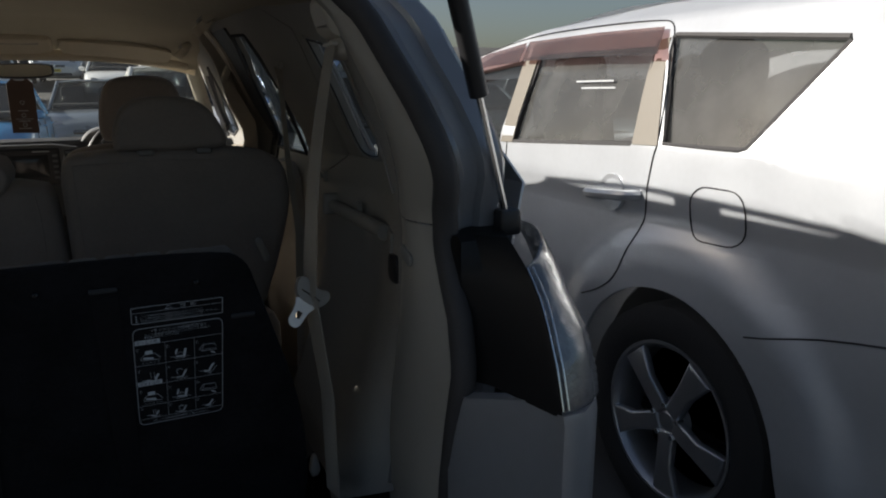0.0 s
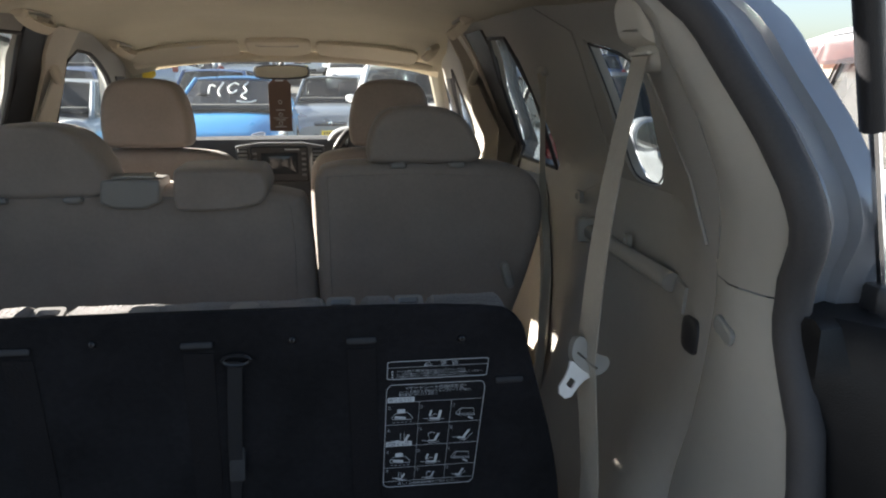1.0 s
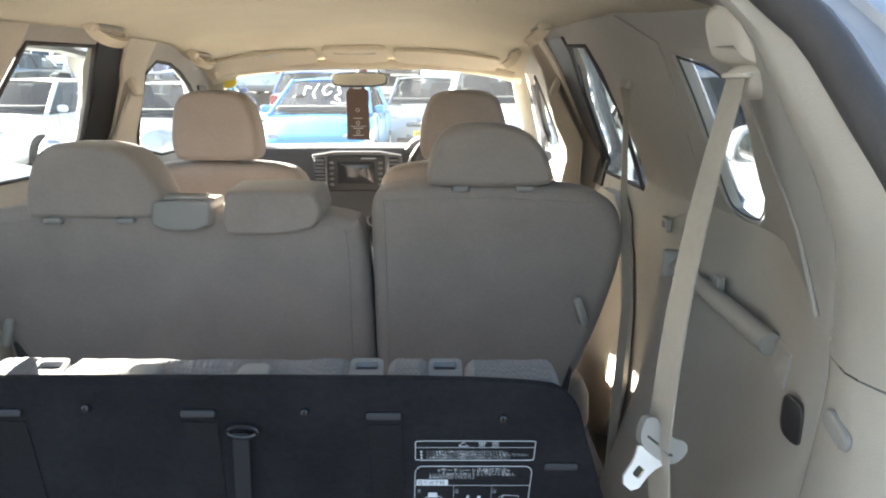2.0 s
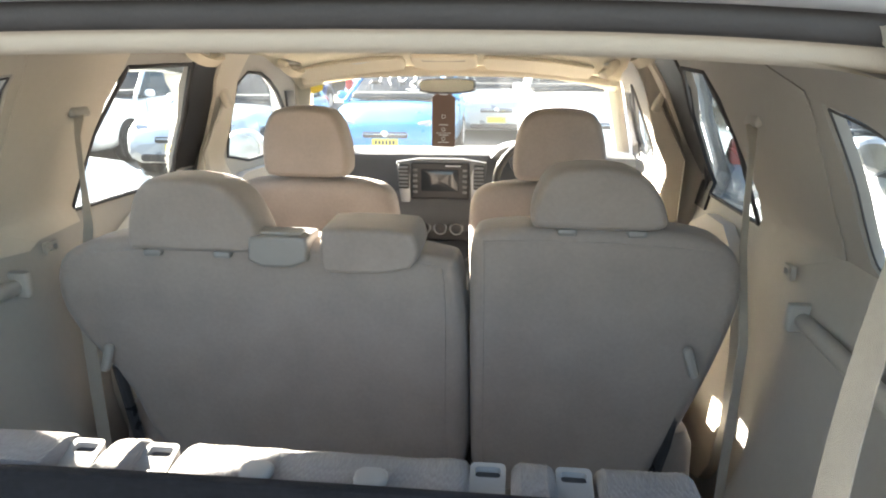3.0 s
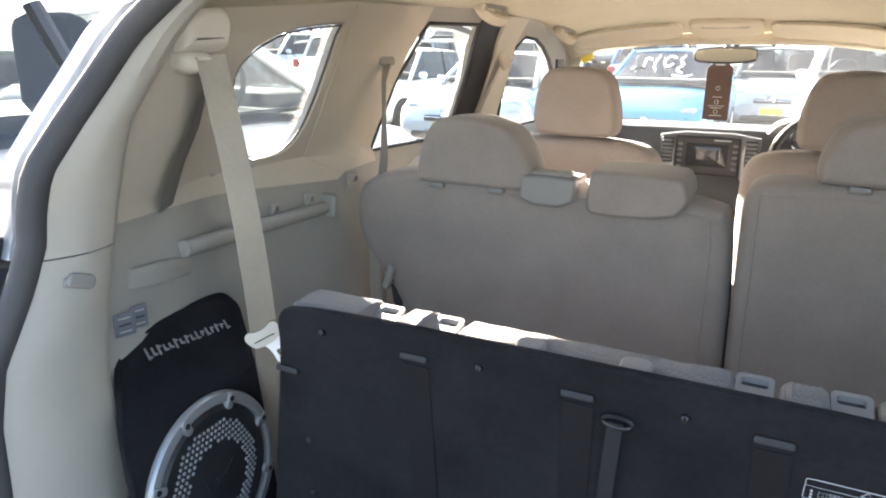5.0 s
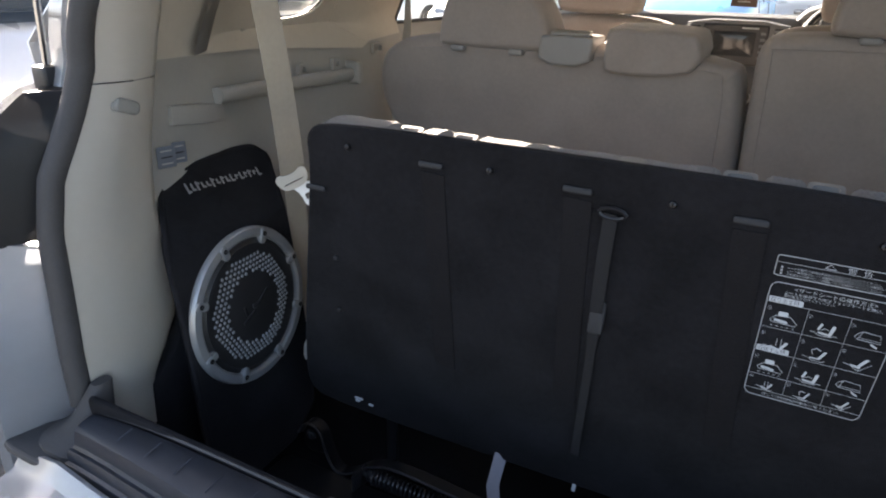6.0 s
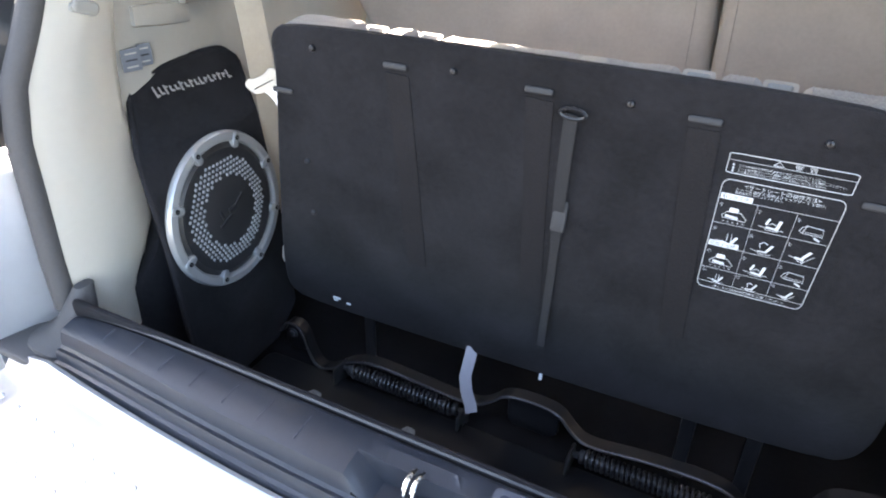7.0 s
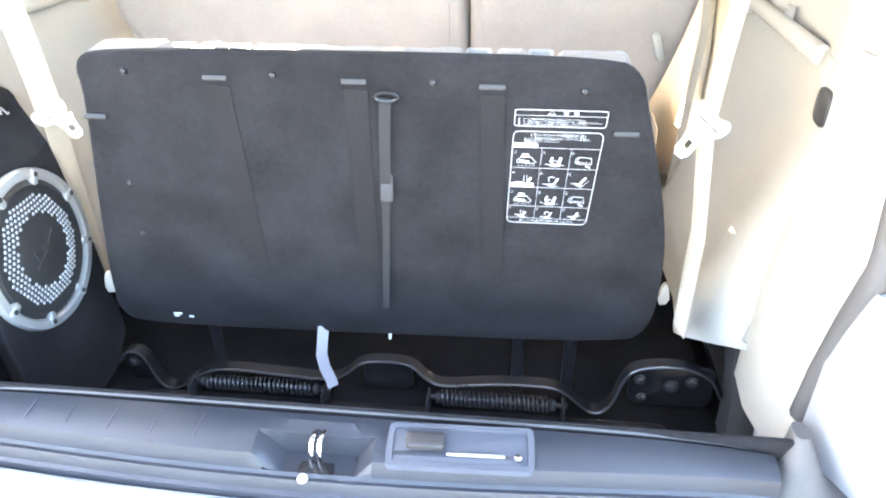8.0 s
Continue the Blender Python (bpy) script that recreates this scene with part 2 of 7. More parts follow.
def ribbon(bm, pts, side, w, t=0.0015):
    """A flat band of width w along points."""
    side = Vector(side).normalized()
    pts = [Vector(p) for p in pts]
    rings = []
    for i, p in enumerate(pts):
        d = (pts[min(i + 1, len(pts) - 1)] - pts[max(i - 1, 0)]).normalized()
        s = (side - d * side.dot(d)).normalized()
        nrm = d.cross(s)
        wi = w[i] if isinstance(w, (list, tuple)) else w
        rings.append([bm.verts.new(p + s * a * wi / 2 + nrm * b * t) for a, b in ((-1, -1), (1, -1), (1, 1), (-1, 1))])
    for a, b in zip(rings, rings[1:]):
        bridge(bm, a, b)
    bm.faces.new(rings[0])
    bm.faces.new(rings[-1])


def revolve(bm, prof, n, m, cap=True):
    """A profile of (radius, height) turned round the pose's z axis."""
    last = None
    for r, h in prof:
        ring = [bm.verts.new(m @ Vector((r * math.cos(2 * math.pi * k / n), r * math.sin(2 * math.pi * k / n), h))) for k in range(n)]
        if last:
            bridge(bm, last, ring)
        elif cap:
            bm.faces.new(ring)
        last = ring
    if cap:
        bm.faces.new(last)


def loft(bm, rows, closed=False):
    """A skin over rows of equally many points."""
    last = None
    for row in rows:
        ring = [bm.verts.new(p) for p in row]
        if last:
            for i in range(len(ring) - (0 if closed else 1)):
                j = (i + 1) % len(ring)
                bm.faces.new((last[i], last[j], ring[j], ring[i]))
        last = ring


def sheet(bm, outline, holes, f, thick, step=0.08, grow=None):
    """A flat cut-out in (u, v) with holes, cut into strips, bent by f and given thickness, towards grow."""
    from mathutils.geometry import tessellate_polygon
    loops = [[Vector((u, v, 0)) for u, v in loop] for loop in [outline] + list(holes)]
    flat = [p for loop in loops for p in loop]
    vs = [bm.verts.new(p) for p in flat]
    for tri in tessellate_polygon(loops):
        try:
            bm.faces.new([vs[i] for i in tri])
        except ValueError:
            pass
    for axis in (0, 1):
        lo, hi = min(p[axis] for p in flat), max(p[axis] for p in flat)
        no = (1, 0, 0) if axis == 0 else (0, 1, 0)
        for k in range(1, int((hi - lo) / step) + 1):
            co = [0, 0, 0]
            co[axis] = lo + k * step
            bmesh.ops.bisect_plane(bm, geom=bm.verts[:] + bm.edges[:] + bm.faces[:], dist=1e-5, plane_co=co, plane_no=no)
    bmesh.ops.recalc_face_normals(bm, faces=bm.faces)
    for v in bm.verts:
        v.co = f(v.co.x, v.co.y)
    bmesh.ops.recalc_face_normals(bm, faces=bm.faces)
    if thick and grow is not None:
        rim = [e.verts[:] for e in bm.edges if e.is_boundary]
        first = bm.verts[:]
        twin = bmesh.ops.duplicate(bm, geom=first + bm.edges[:] + bm.faces[:])["vert_map"]
        for v in first:
            twin[v].co = v.co + Vector(grow) * thick
        for p, q in rim:
            bm.faces.new((p, q, twin[q], twin[p]))
        return
    if thick:
        bmesh.ops.solidify(bm, geom=bm.faces[:], thickness=thick)

# ---- the ground ----
GZ = 0.05


def ground_z(x, y):
    """The yard is level round the cars and climbs ahead and to the left."""
    return GZ + 0.105 * min(max(0.0, y - 13.5, -x - 10.0), 60.0)


bm = B()
bmesh.ops.create_grid(bm, x_segments=120, y_segments=120, size=60)
for v in bm.verts:
    v.co = Vector((v.co.x * (0.5 + (v.co.x / 60) ** 2 * 8), v.co.y * (0.5 + (v.co.y / 60) ** 2 * 8), 0))
    v.co.z = ground_z(v.co.x, v.co.y) + (0.012 * noise.noise(v.co * 0.35) if abs(v.co.x) + abs(v.co.y) > 6 else 0)
ground = link("ground", bm, ASPHALT)
tagged(ground, "grey worn asphalt of a car yard in sunlight", "ground", kind="structure")

# ---- the car: its inner walls ----
Z_W, X_W = [0.30, 1.04, 1.20, 1.47, 1.56], [0.762, 0.767, 0.80, 0.65, 0.57]
Z_D, X_D = [0.60, 1.15, 1.22, 1.46, 1.56], [0.682, 0.682, 0.672, 0.605, 0.54]
# rear pillar: height, rear edge, inner edge (right-hand side)
D_Z = [0.64, 0.75, 0.85, 0.95, 1.03, 1.08, 1.13, 1.18, 1.24, 1.28, 1.34, 1.40, 1.45, 1.49, 1.53]
D_OUT = {1: [-0.172, -0.186, -0.208, -0.236, -0.222, -0.196, -0.174, -0.182, -0.212, -0.208, -0.172, -0.120, -0.078, -0.035, 0.005],
         -1: [-0.250, -0.251, -0.247, -0.244, -0.226, -0.196, -0.168, -0.150, -0.147, -0.142, -0.102, -0.058, -0.022, 0.008, 0.047]}
D_IN = {1: [0.032, 0.022, 0.000, -0.036, -0.052, -0.060, -0.066, -0.064, -0.078, -0.086, -0.068, -0.030, 0.000, 0.025, 0.055],
        -1: [-0.140, -0.071, -0.072, -0.081, -0.074, -0.065, -0.052, -0.042, -0.035, -0.033, -0.025, 0.012, 0.042, 0.065, 0.098]}
SIDES = ((1, "right", 0.0, 0.0), (-1, "left", -0.025, 0.045))


def d_x(z):
    return interp(z, Z_D, X_D)


def wall_x(y, z):
    """Half width of the cabin wall at a place along the car and a height."""
    s = min(max((0.28 - y) / 0.34, 0), 1)
    front = max(y - 1.5, 0) * 0.05
    x = interp(z, Z_W, X_W) * (1 - s) + d_x(z) * s - front
    well = interp(z, [0.45, 0.62, 0.85, 1.0], [1, 1, 0.35, 0]) * interp(y, [-0.02, 0.12, 0.62, 0.80], [0, 1, 1, 0])
    return x - 0.135 * well


QUARTER = chaikin([(0.383, 1.460), (0.385, 1.4615), (0.387, 1.458), (0.392, 1.41), (0.405, 1.35), (0.435, 1.288), (0.457, 1.23), (0.445, 1.208), (0.39, 1.203), (0.335, 1.210), (0.262, 1.27), (0.19, 1.33), (0.15, 1.375), (0.16, 1.41), (0.23, 1.432), (0.32, 1.45)], 1)
QUARTER_L = chaikin([(0.521, 1.4925), (0.523, 1.494), (0.525, 1.491), (0.536, 1.405), (0.544, 1.323), (0.538, 1.262), (0.513, 1.230), (0.469, 1.218), (0.395, 1.214), (0.345, 1.255), (0.275, 1.355), (0.262, 1.40), (0.280, 1.425), (0.312, 1.450), (0.358, 1.470), (0.426, 1.484)], 1)
REARDOOR_L = [(1.165, 1.520), (1.29, 1.37), (1.355, 1.24), (1.385, 1.172), (0.872, 1.178), (0.858, 1.36), (0.868, 1.512)]
REARDOOR = [(1.07, 1.515), (1.29, 1.375), (1.385, 1.25), (1.42, 1.160), (0.975, 1.165), (0.925, 1.36), (0.895, 1.505)]
FRONTDOOR = chaikin([(1.53, 1.50), (1.75, 1.49), (2.02, 1.40), (2.36, 1.22), (2.30, 1.165), (1.79, 1.16), (1.66, 1.30)], 1)

FRONTDOOR_R = chaikin([(1.90, 1.470), (2.02, 1.405), (2.36, 1.22), (2.30, 1.165), (2.12, 1.16), (2.03, 1.28), (1.94, 1.40)], 1)

suv = thing("suv", "silver sport utility car with its tailgate open, beige inside", "car", (0, 0.9, GZ))


def wall_place(s, out=0.0, dy=0.0):
    return lambda y, z: Vector((s * (wall_x(y, z) + out), y, z))


for s, side, xo, dy in SIDES:
    RD, FD = (REARDOOR, FRONTDOOR_R) if s > 0 else (REARDOOR_L, FRONTDOOR)
    QW, fw = (QUARTER, -0.09) if s > 0 else (QUARTER_L, 0.05)
    bm = B()
    outline = [(D, z) for z, D in zip(D_Z, [v - 0.02 for v in D_IN[s]])] + [(0.30, 1.555), (2.05, 1.555), (2.42, 1.20), (2.42, 0.34), (0.64, 0.34), (0.60, 0.57), (0.45, 0.51), (0.20, 0.52), (0.05, 0.60), (-0.08 + dy, 0.675)]
    sheet(bm, outline, [QW, RD, FD], wall_place(s), 0.018, 0.07, grow=(s, 0, 0))
    part("side_trim", bm, GREYTRIM, suv, "grey-beige moulded side lining with window openings")
    bm = B()
    sheet(bm, [(-0.27, 0.352), (0.66, 0.352), (0.66, 0.66), (-0.10, 0.69), (-0.27, 0.66)], [], lambda y, z: Vector((s * 0.742, y, z)), 0.01, 0.2, (s, 0, 0))
    part("well_side", bm, CARPET, suv, "black carpeted side of the seat well")
    # upper quarter lining round the quarter window: left lighter, right greyed for shade
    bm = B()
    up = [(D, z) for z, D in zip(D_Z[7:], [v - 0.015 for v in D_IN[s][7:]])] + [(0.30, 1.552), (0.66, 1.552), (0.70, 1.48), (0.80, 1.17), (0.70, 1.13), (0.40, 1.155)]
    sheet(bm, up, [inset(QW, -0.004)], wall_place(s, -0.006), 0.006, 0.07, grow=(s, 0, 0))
    part("quarter_panel", bm, BEIGE if s < 0 else GREYTRIM, suv, "moulded panel round the rear quarter window, beige left, shaded grey right")
    # pillar between quarter window and rear door, the right one greyed for shade
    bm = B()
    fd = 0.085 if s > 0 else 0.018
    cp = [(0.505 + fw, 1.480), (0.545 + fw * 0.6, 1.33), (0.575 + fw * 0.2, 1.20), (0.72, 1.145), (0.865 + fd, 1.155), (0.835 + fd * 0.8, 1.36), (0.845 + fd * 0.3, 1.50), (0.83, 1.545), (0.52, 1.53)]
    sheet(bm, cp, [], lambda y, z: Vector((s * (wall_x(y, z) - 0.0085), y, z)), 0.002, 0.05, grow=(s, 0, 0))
    part("pillar_trim", bm, BEIGE if s < 0 else GREYTRIM, suv, "smooth pillar cover, beige left, shaded grey right")
    # step between quarter panel and rear pillar; left, a greyer facet for groove shade
    bm = B()
    if s < 0:
        edge = [(0.158, 1.405), (0.140, 1.31), (0.112, 1.24), (0.082, 1.175)]
        loft(bm, [[Vector((s * (wall_x(y, z) - 0.028), y - 0.006, z)), Vector((s * (wall_x(y, z) - 0.026), y, z)), Vector((s * (wall_x(y + w, z) - 0.008), y + w, z)), Vector((s * (wall_x(y + w, z) + 0.004), y + w + 0.004, z))] for (y, z), w in zip(edge, [0.022, 0.050, 0.060, 0.064])])
        bmesh.ops.solidify(bm, geom=bm.faces[:], thickness=0.002)
    else:
        tube(bm, [(wall_x(y, z) - 0.006, y, z) for y, z in ((0.112, 1.42), (0.070, 1.335), (0.010, 1.268), (-0.045, 1.19))], 0.0022, 6)
    part("groove_strip", bm, GREYTRIM, suv, "slanting strip for the shaded groove in the side lining")
    # centre pillar, with the black window frame behind it
    for nm, pts, m, o in (("door_frame", [(1.06 if s > 0 else 1.155, 1.532), (1.285, 1.535), (1.41, 1.42), (1.49, 1.28), (1.52, 1.12), (1.375, 1.12), (1.375, 1.17), (1.345, 1.255), (1.24 if s > 0 else 1.285, 1.395)], BLACKPLASTIC, -0.008),
                          ("centre_pillar_trim", [(1.28, 1.545), (1.46, 1.545), (1.60, 1.36), (1.72, 1.14), (1.68, 1.02), (1.47, 1.02), (1.515, 1.14), (1.485, 1.29), (1.405, 1.43)], BEIGE, -0.020),
                          ("door_frame", [(2.02, 1.42), (2.10, 1.42), (2.42, 1.25), (2.40, 1.15), (2.28, 1.16), (2.35, 1.215)], BLACKPLASTIC, -0.008)):
        bm = B()
        sheet(bm, pts, [], wall_place(s, o), 0.010, 0.08, grow=(s, 0, 0))
        part(nm, bm, m, suv, "black window frame" if m is BLACKPLASTIC else "beige centre pillar cover")
    if s > 0:
        bm = B()
        rows = []
        for k in range(15):
            z = 0.98 + 0.56 * k / 14
            q = interp(z, [1.0, 1.15, 1.30, 1.42, 1.50, 1.55], [0.085, 0.085, 0.075, 0.050, 0.040, 0.030])
            x, y = wall_x(1.5, z) - 0.012, interp(z, [1.0, 1.30, 1.42, 1.54], [1.48, 1.48, 1.44, 1.36])
            rows.append([Vector((x + 0.03, y - 0.02, z)), Vector((x, y, z)), Vector((x - q * 0.5, y + q * 0.36, z)), Vector((x - q + 0.006, y + q * 0.68, z)), Vector((x - q, y + q * 0.72 + 0.012, z)), Vector((x - q + 0.01, y + q + 0.04, z)), Vector((x + 0.03, y + q + 0.10, z))])
        loft(bm, rows)
        bmesh.ops.solidify(bm, geom=bm.faces[:], thickness=0.003)
        part("centre_pillar_trim", bm, BEIGE, suv, "deep beige centre pillar cover")
    for pts in (RD, FD, QW):
        bm = B()
        ring = inset(pts, 0.004)
        tube(bm, [Vector((s * (wall_x(y, z) - 0.001), y, z)) for y, z in ring], 0.006 if pts is not QW else 0.0018, 6, True)
        part("window_rubber", bm, RUBBER, suv)
        bm = B()
        sheet(bm, inset(pts, -0.012), [], wall_place(s, 0.026), 0, 0.12)
        # left panes clear; right ones darkened to hold down outside light
        pane = part("window_pane", bm, SIDEGLASS if s < 0 else DIMMED, suv, "clear side window" if s < 0 else "side window, darkened to dim the bright view outside")
        pane.visible_shadow = False
    # unseen lip, added to keep a patch of sun off the right lining
    bm = B()
    tube(bm, [(s * (wall_x(y, 1.52) + 0.075), y, 1.516 - 0.10 * max(0, y - 1.12)) for y in (0.78, 0.90, 1.02, 1.12, 1.24)], 0.019, 8)
    part("sun_stop_lip", bm, SILVER, suv, "unseen silver lip over the rear door, added to stop the sun")
    # door linings below the windows
    for y0, y1 in ((0.90, 1.46), (1.52, 2.30)):
        bm = B()
        sheet(bm, chaikin([(y0, 0.45), (y1, 0.45), (y1 + 0.02, 1.13), (y0 - 0.02, 1.14)], 2), [], wall_place(s, -0.035), 0.03, 0.1, grow=(s, 0, 0))
        part("door_lining", bm, BEIGE, suv, "beige door lining")

    # ---- rear pillar: two pale mouldings with a joint, rubber seal, painted jamb ----
    def pillar_row(z, s=s, dy=dy, xo=xo):
        yo, yi = interp(z, D_Z, D_OUT[s]), interp(z, D_Z, D_IN[s])
        x = d_x(z) + xo
        ym = yo + (yi - yo) * 0.48
        return [Vector((s * a, b, z)) for a, b in ((x + 0.035, yi + 0.02), (x + 0.002, yi + 0.003), (x - 0.004, yi - 0.010), (x - 0.012, ym + 0.012), (x - 0.010, ym - 0.006), (x + 0.002, yo + 0.012), (x + 0.016, yo - 0.002), (x + 0.035, yo + 0.004))]
    for nm, z0, z1, lab in (("pillar_moulding", 0.560, 1.158, "lower pale pillar moulding"), ("pillar_moulding", 1.160, 1.545, "upper pale pillar moulding")):
        bm = B()
        loft(bm, [pillar_row(z0 + (z1 - z0) * k / 26) for k in range(27)])
        bmesh.ops.solidify(bm, geom=bm.faces[:], thickness=0.003)
        part(nm, bm, PILLAR, suv, lab)

    def seal_at(z, a, b, s=s, dy=dy, xo=xo):
        return Vector((s * (d_x(z) + xo + a), interp(z, D_Z, D_OUT[s]) + b, z))
    zs = [0.66 + 0.87 * k / 40 for k in range(41)]
    bm = B()
    tube(bm, [seal_at(z, 0.022, -0.006) for z in zs], 0.019, 10)
    part("door_seal", bm, RUBBER, suv, "dark rubber seal round the tailgate opening")
    # painted channel from seal to outer skin
    bm = B()
    rows = []
    for z in zs:
        w = interp(z, [0.66, 1.0, 1.2, 1.4, 1.53], [0.6, 0.7, 0.9, 1.0, 1.1])
        rows.append([seal_at(z, a * w, b) for a, b in ((0.028, 0.012), (0.060, 0.004), (0.066, 0.012), (0.095, 0.024), (0.102, 0.012), (0.135, 0.012), (0.150, 0.030), (0.160, 0.080), (0.165, 0.200))])
    loft(bm, rows)
    bmesh.ops.solidify(bm, geom=bm.faces[:], thickness=0.002)
    part("tailgate_jamb", bm, SILVER, suv, "silver painted channel beside the tailgate opening")
    # tail lamp: dark inner housing, ribbed clear lens, two bright lines
    cx = xo
    SIL_Z, SIL_Y = [0.943, 0.971, 1.008, 1.036, 1.069, 1.112, 1.144], [-0.355, -0.350, -0.334, -0.313, -0.276, -0.237, -0.193]

    def lamp_edge(z, cx=cx, dy=dy):
        return Vector((0.768 + cx, interp(z, [0.945, 0.998, 1.053, 1.087, 1.115, 1.150], [-0.396, -0.380, -0.354, -0.332, -0.303, -0.250]) + dy, z))
    bm = B()
    rows = []
    for k in range(15):
        z = 0.935 + 0.205 * k / 14
        e = lamp_edge(z)
        rows.append([Vector((s * x, y, z)) for x, y in ((0.700 + cx, -0.185 + dy), (0.708 + cx, -0.225 + dy), (0.735 + cx, -0.265 + dy + (e.y + 0.38 - dy) * 0.4), (e.x - 0.006, e.y + 0.010), (e.x, e.y))])
    rows.append([Vector((p.x, p.y + 0.012, 1.147)) for p in rows[-1]])
    rows.append([Vector((s * (0.71 + cx + 0.03 * j), -0.10 + dy, 1.148)) for j in range(5)])
    loft(bm, rows)
    bmesh.ops.solidify(bm, geom=bm.faces[:], thickness=0.004)
    part("lamp_housing", bm, BLACKPLASTIC, suv, "black inner side of the tail lamp")
    bm = B()
    rows = []
    for k in range(41):
        z = 0.940 + 0.205 * k / 40
        e = lamp_edge(min(z, 1.115))
        ys = interp(z, SIL_Z, SIL_Y) + dy
        rib = 0.0030 * (k % 2) if z < 1.035 else 0.0008 * (k % 2)
        zz = [min(z, 1.115 + 0.029 * q) for q in (0.0, 0.3, 0.65, 0.9, 1.0, 1.0)]
        rows.append([Vector((s * (x + cx + rib), y, h)) for x, y, h in ((e.x - cx, e.y, zz[0]), (0.792, e.y * 0.80 + ys * 0.20 - 0.008, zz[1]), (0.822, e.y * 0.45 + ys * 0.55 - 0.012, zz[2]), (0.847, e.y * 0.12 + ys * 0.88 - 0.006, zz[3]), (0.860, ys + 0.02, zz[4]), (0.868, ys + 0.10, zz[5]))])
    loft(bm, rows)
    bmesh.ops.solidify(bm, geom=bm.faces[:], thickness=0.003)
    lens = part("tail_lamp_lens", bm, CLEARLENS, suv, "clear ribbed tail lamp lens", 60)
    for o in (0.0, 0.008):
        bm = B()
        tube(bm, [Vector((s * (lamp_edge(z).x + o), lamp_edge(z).y - 0.002 - o * 0.2, z)) for z in [0.945 + 0.17 * k / 10 for k in range(11)]], 0.0018, 6)
        part("chrome_strip", bm, CHROME, lens, "thin bright strip")
    # painted corner below the lamp
    bm = B()
    rows = []
    for z in (0.30, 0.50, 0.62, 0.80, 0.925, 0.938):
        k = 0.004 if z > 0.93 else 0
        rows.append([Vector((s * (x + cx), y + dy + (0.938 - z) * 0.02 + k, z - (0.02 if j < 2 and z > 0.9 else 0))) for j, (x, y) in enumerate(((0.690, -0.215), (0.700, -0.262), (0.752, -0.342), (0.767, -0.404), (0.80, -0.405), (0.84, -0.376), (0.872, -0.30), (0.885, -0.18), (0.885, 0.02)))])
    rows.append([Vector((p.x, p.y + 0.03, p.z - 0.002)) for p in rows[-1]])
    loft(bm, rows)
    bmesh.ops.solidify(bm, geom=bm.faces[:], thickness=0.003)
    part("rear_corner_panel", bm, SILVER, suv, "silver body corner below the tail lamp", 40)
    # gas strut of the tailgate
    bm = B()
    foot = Vector((s * (0.803 + cx), -0.190 + dy, 1.157))
    mid = foot + Vector((-s * 0.064, -0.030, 0.186))
    head = foot + (mid - foot) * 3.6
    tube(bm, [foot, mid], 0.0055, 8)
    strut = part("gas_strut_rod", bm, CHROME, suv, "thin steel rod of a tailgate strut")
    bm = B()
    tube(bm, [mid, head], 0.0135, 10)
    part("gas_strut", bm, BLACKPLASTIC, suv, "black gas strut that holds the tailgate up")
    bm = B()
    rbox(bm, Matrix.Translation(foot), (0.035, 0.03, 0.04), 0.006)
    part("strut_bracket", bm, BLACKPLASTIC, strut)

# ---- headliner ----
def liner_z(x, y):
    return interp(y, [0.05, 0.12, 0.5, 1.1, 1.6, 1.9, 2.08], [1.548, 1.556, 1.588, 1.606, 1.598, 1.552, 1.476]) - 0.05 * (abs(x) / 0.57) ** 3


bm = B()
loft(bm, [[Vector((x, y, liner_z(x, y))) for x in [-0.60 + 1.2 * i / 24 for i in range(25)]] for y in [0.07 + 2.0 * k / 40 for k in range(41)]])
bmesh.ops.solidify(bm, geom=bm.faces[:], thickness=0.012)
ceiling = link("ceiling", bm, LINER)
tagged(ceiling, "beige cloth headliner of the car", "ceiling", kind="structure")
# rear header: rounded trim, rubber seal, painted lip
for nm, m, r, dz, dyy, lab in (("rear_header_trim", BEIGE, 0.022, -0.004, 0.0, "pale trim above the tailgate opening"), ("door_seal", RUBBER, 0.017, 0.012, -0.035, "dark rubber seal of the tailgate opening"), ("header_lip", SILVER, 0.026, 0.045, -0.065, "silver painted roof edge")):
    bm = B()
    tube(bm, [(x, 0.085 + dyy, liner_z(x, 0.06) + dz + 0.032 * (abs(x) / 0.57) ** 3) for x in [-0.60 + 1.2 * i / 30 for i in range(31)]], r, 10)
    part(nm, bm, m, suv, lab)

bm = B()
tube(bm, [(x, 2.012, 1.503 - 0.035 * (abs(x) / 0.57) ** 3) for x in [-0.57 + 1.14 * i / 30 for i in range(31)]], 0.027, 12)
part("front_header_trim", bm, LINER, suv, "beige cloth trim above the windscreen")

# ---- outer skin ----
def skin(s):
    return lambda y, z: Vector((s * (min(wall_x(max(y, 0.3), z) + 0.085, 0.885) - max(y - 2.6, 0) ** 2 * 0.06 - 0.03 * max(0.5 - z, 0)), y, z))


def arch(y, z, r):
    return [(y + r * math.cos(radians(a)), z + r * math.sin(radians(a))) for a in range(180, -1, -6)]


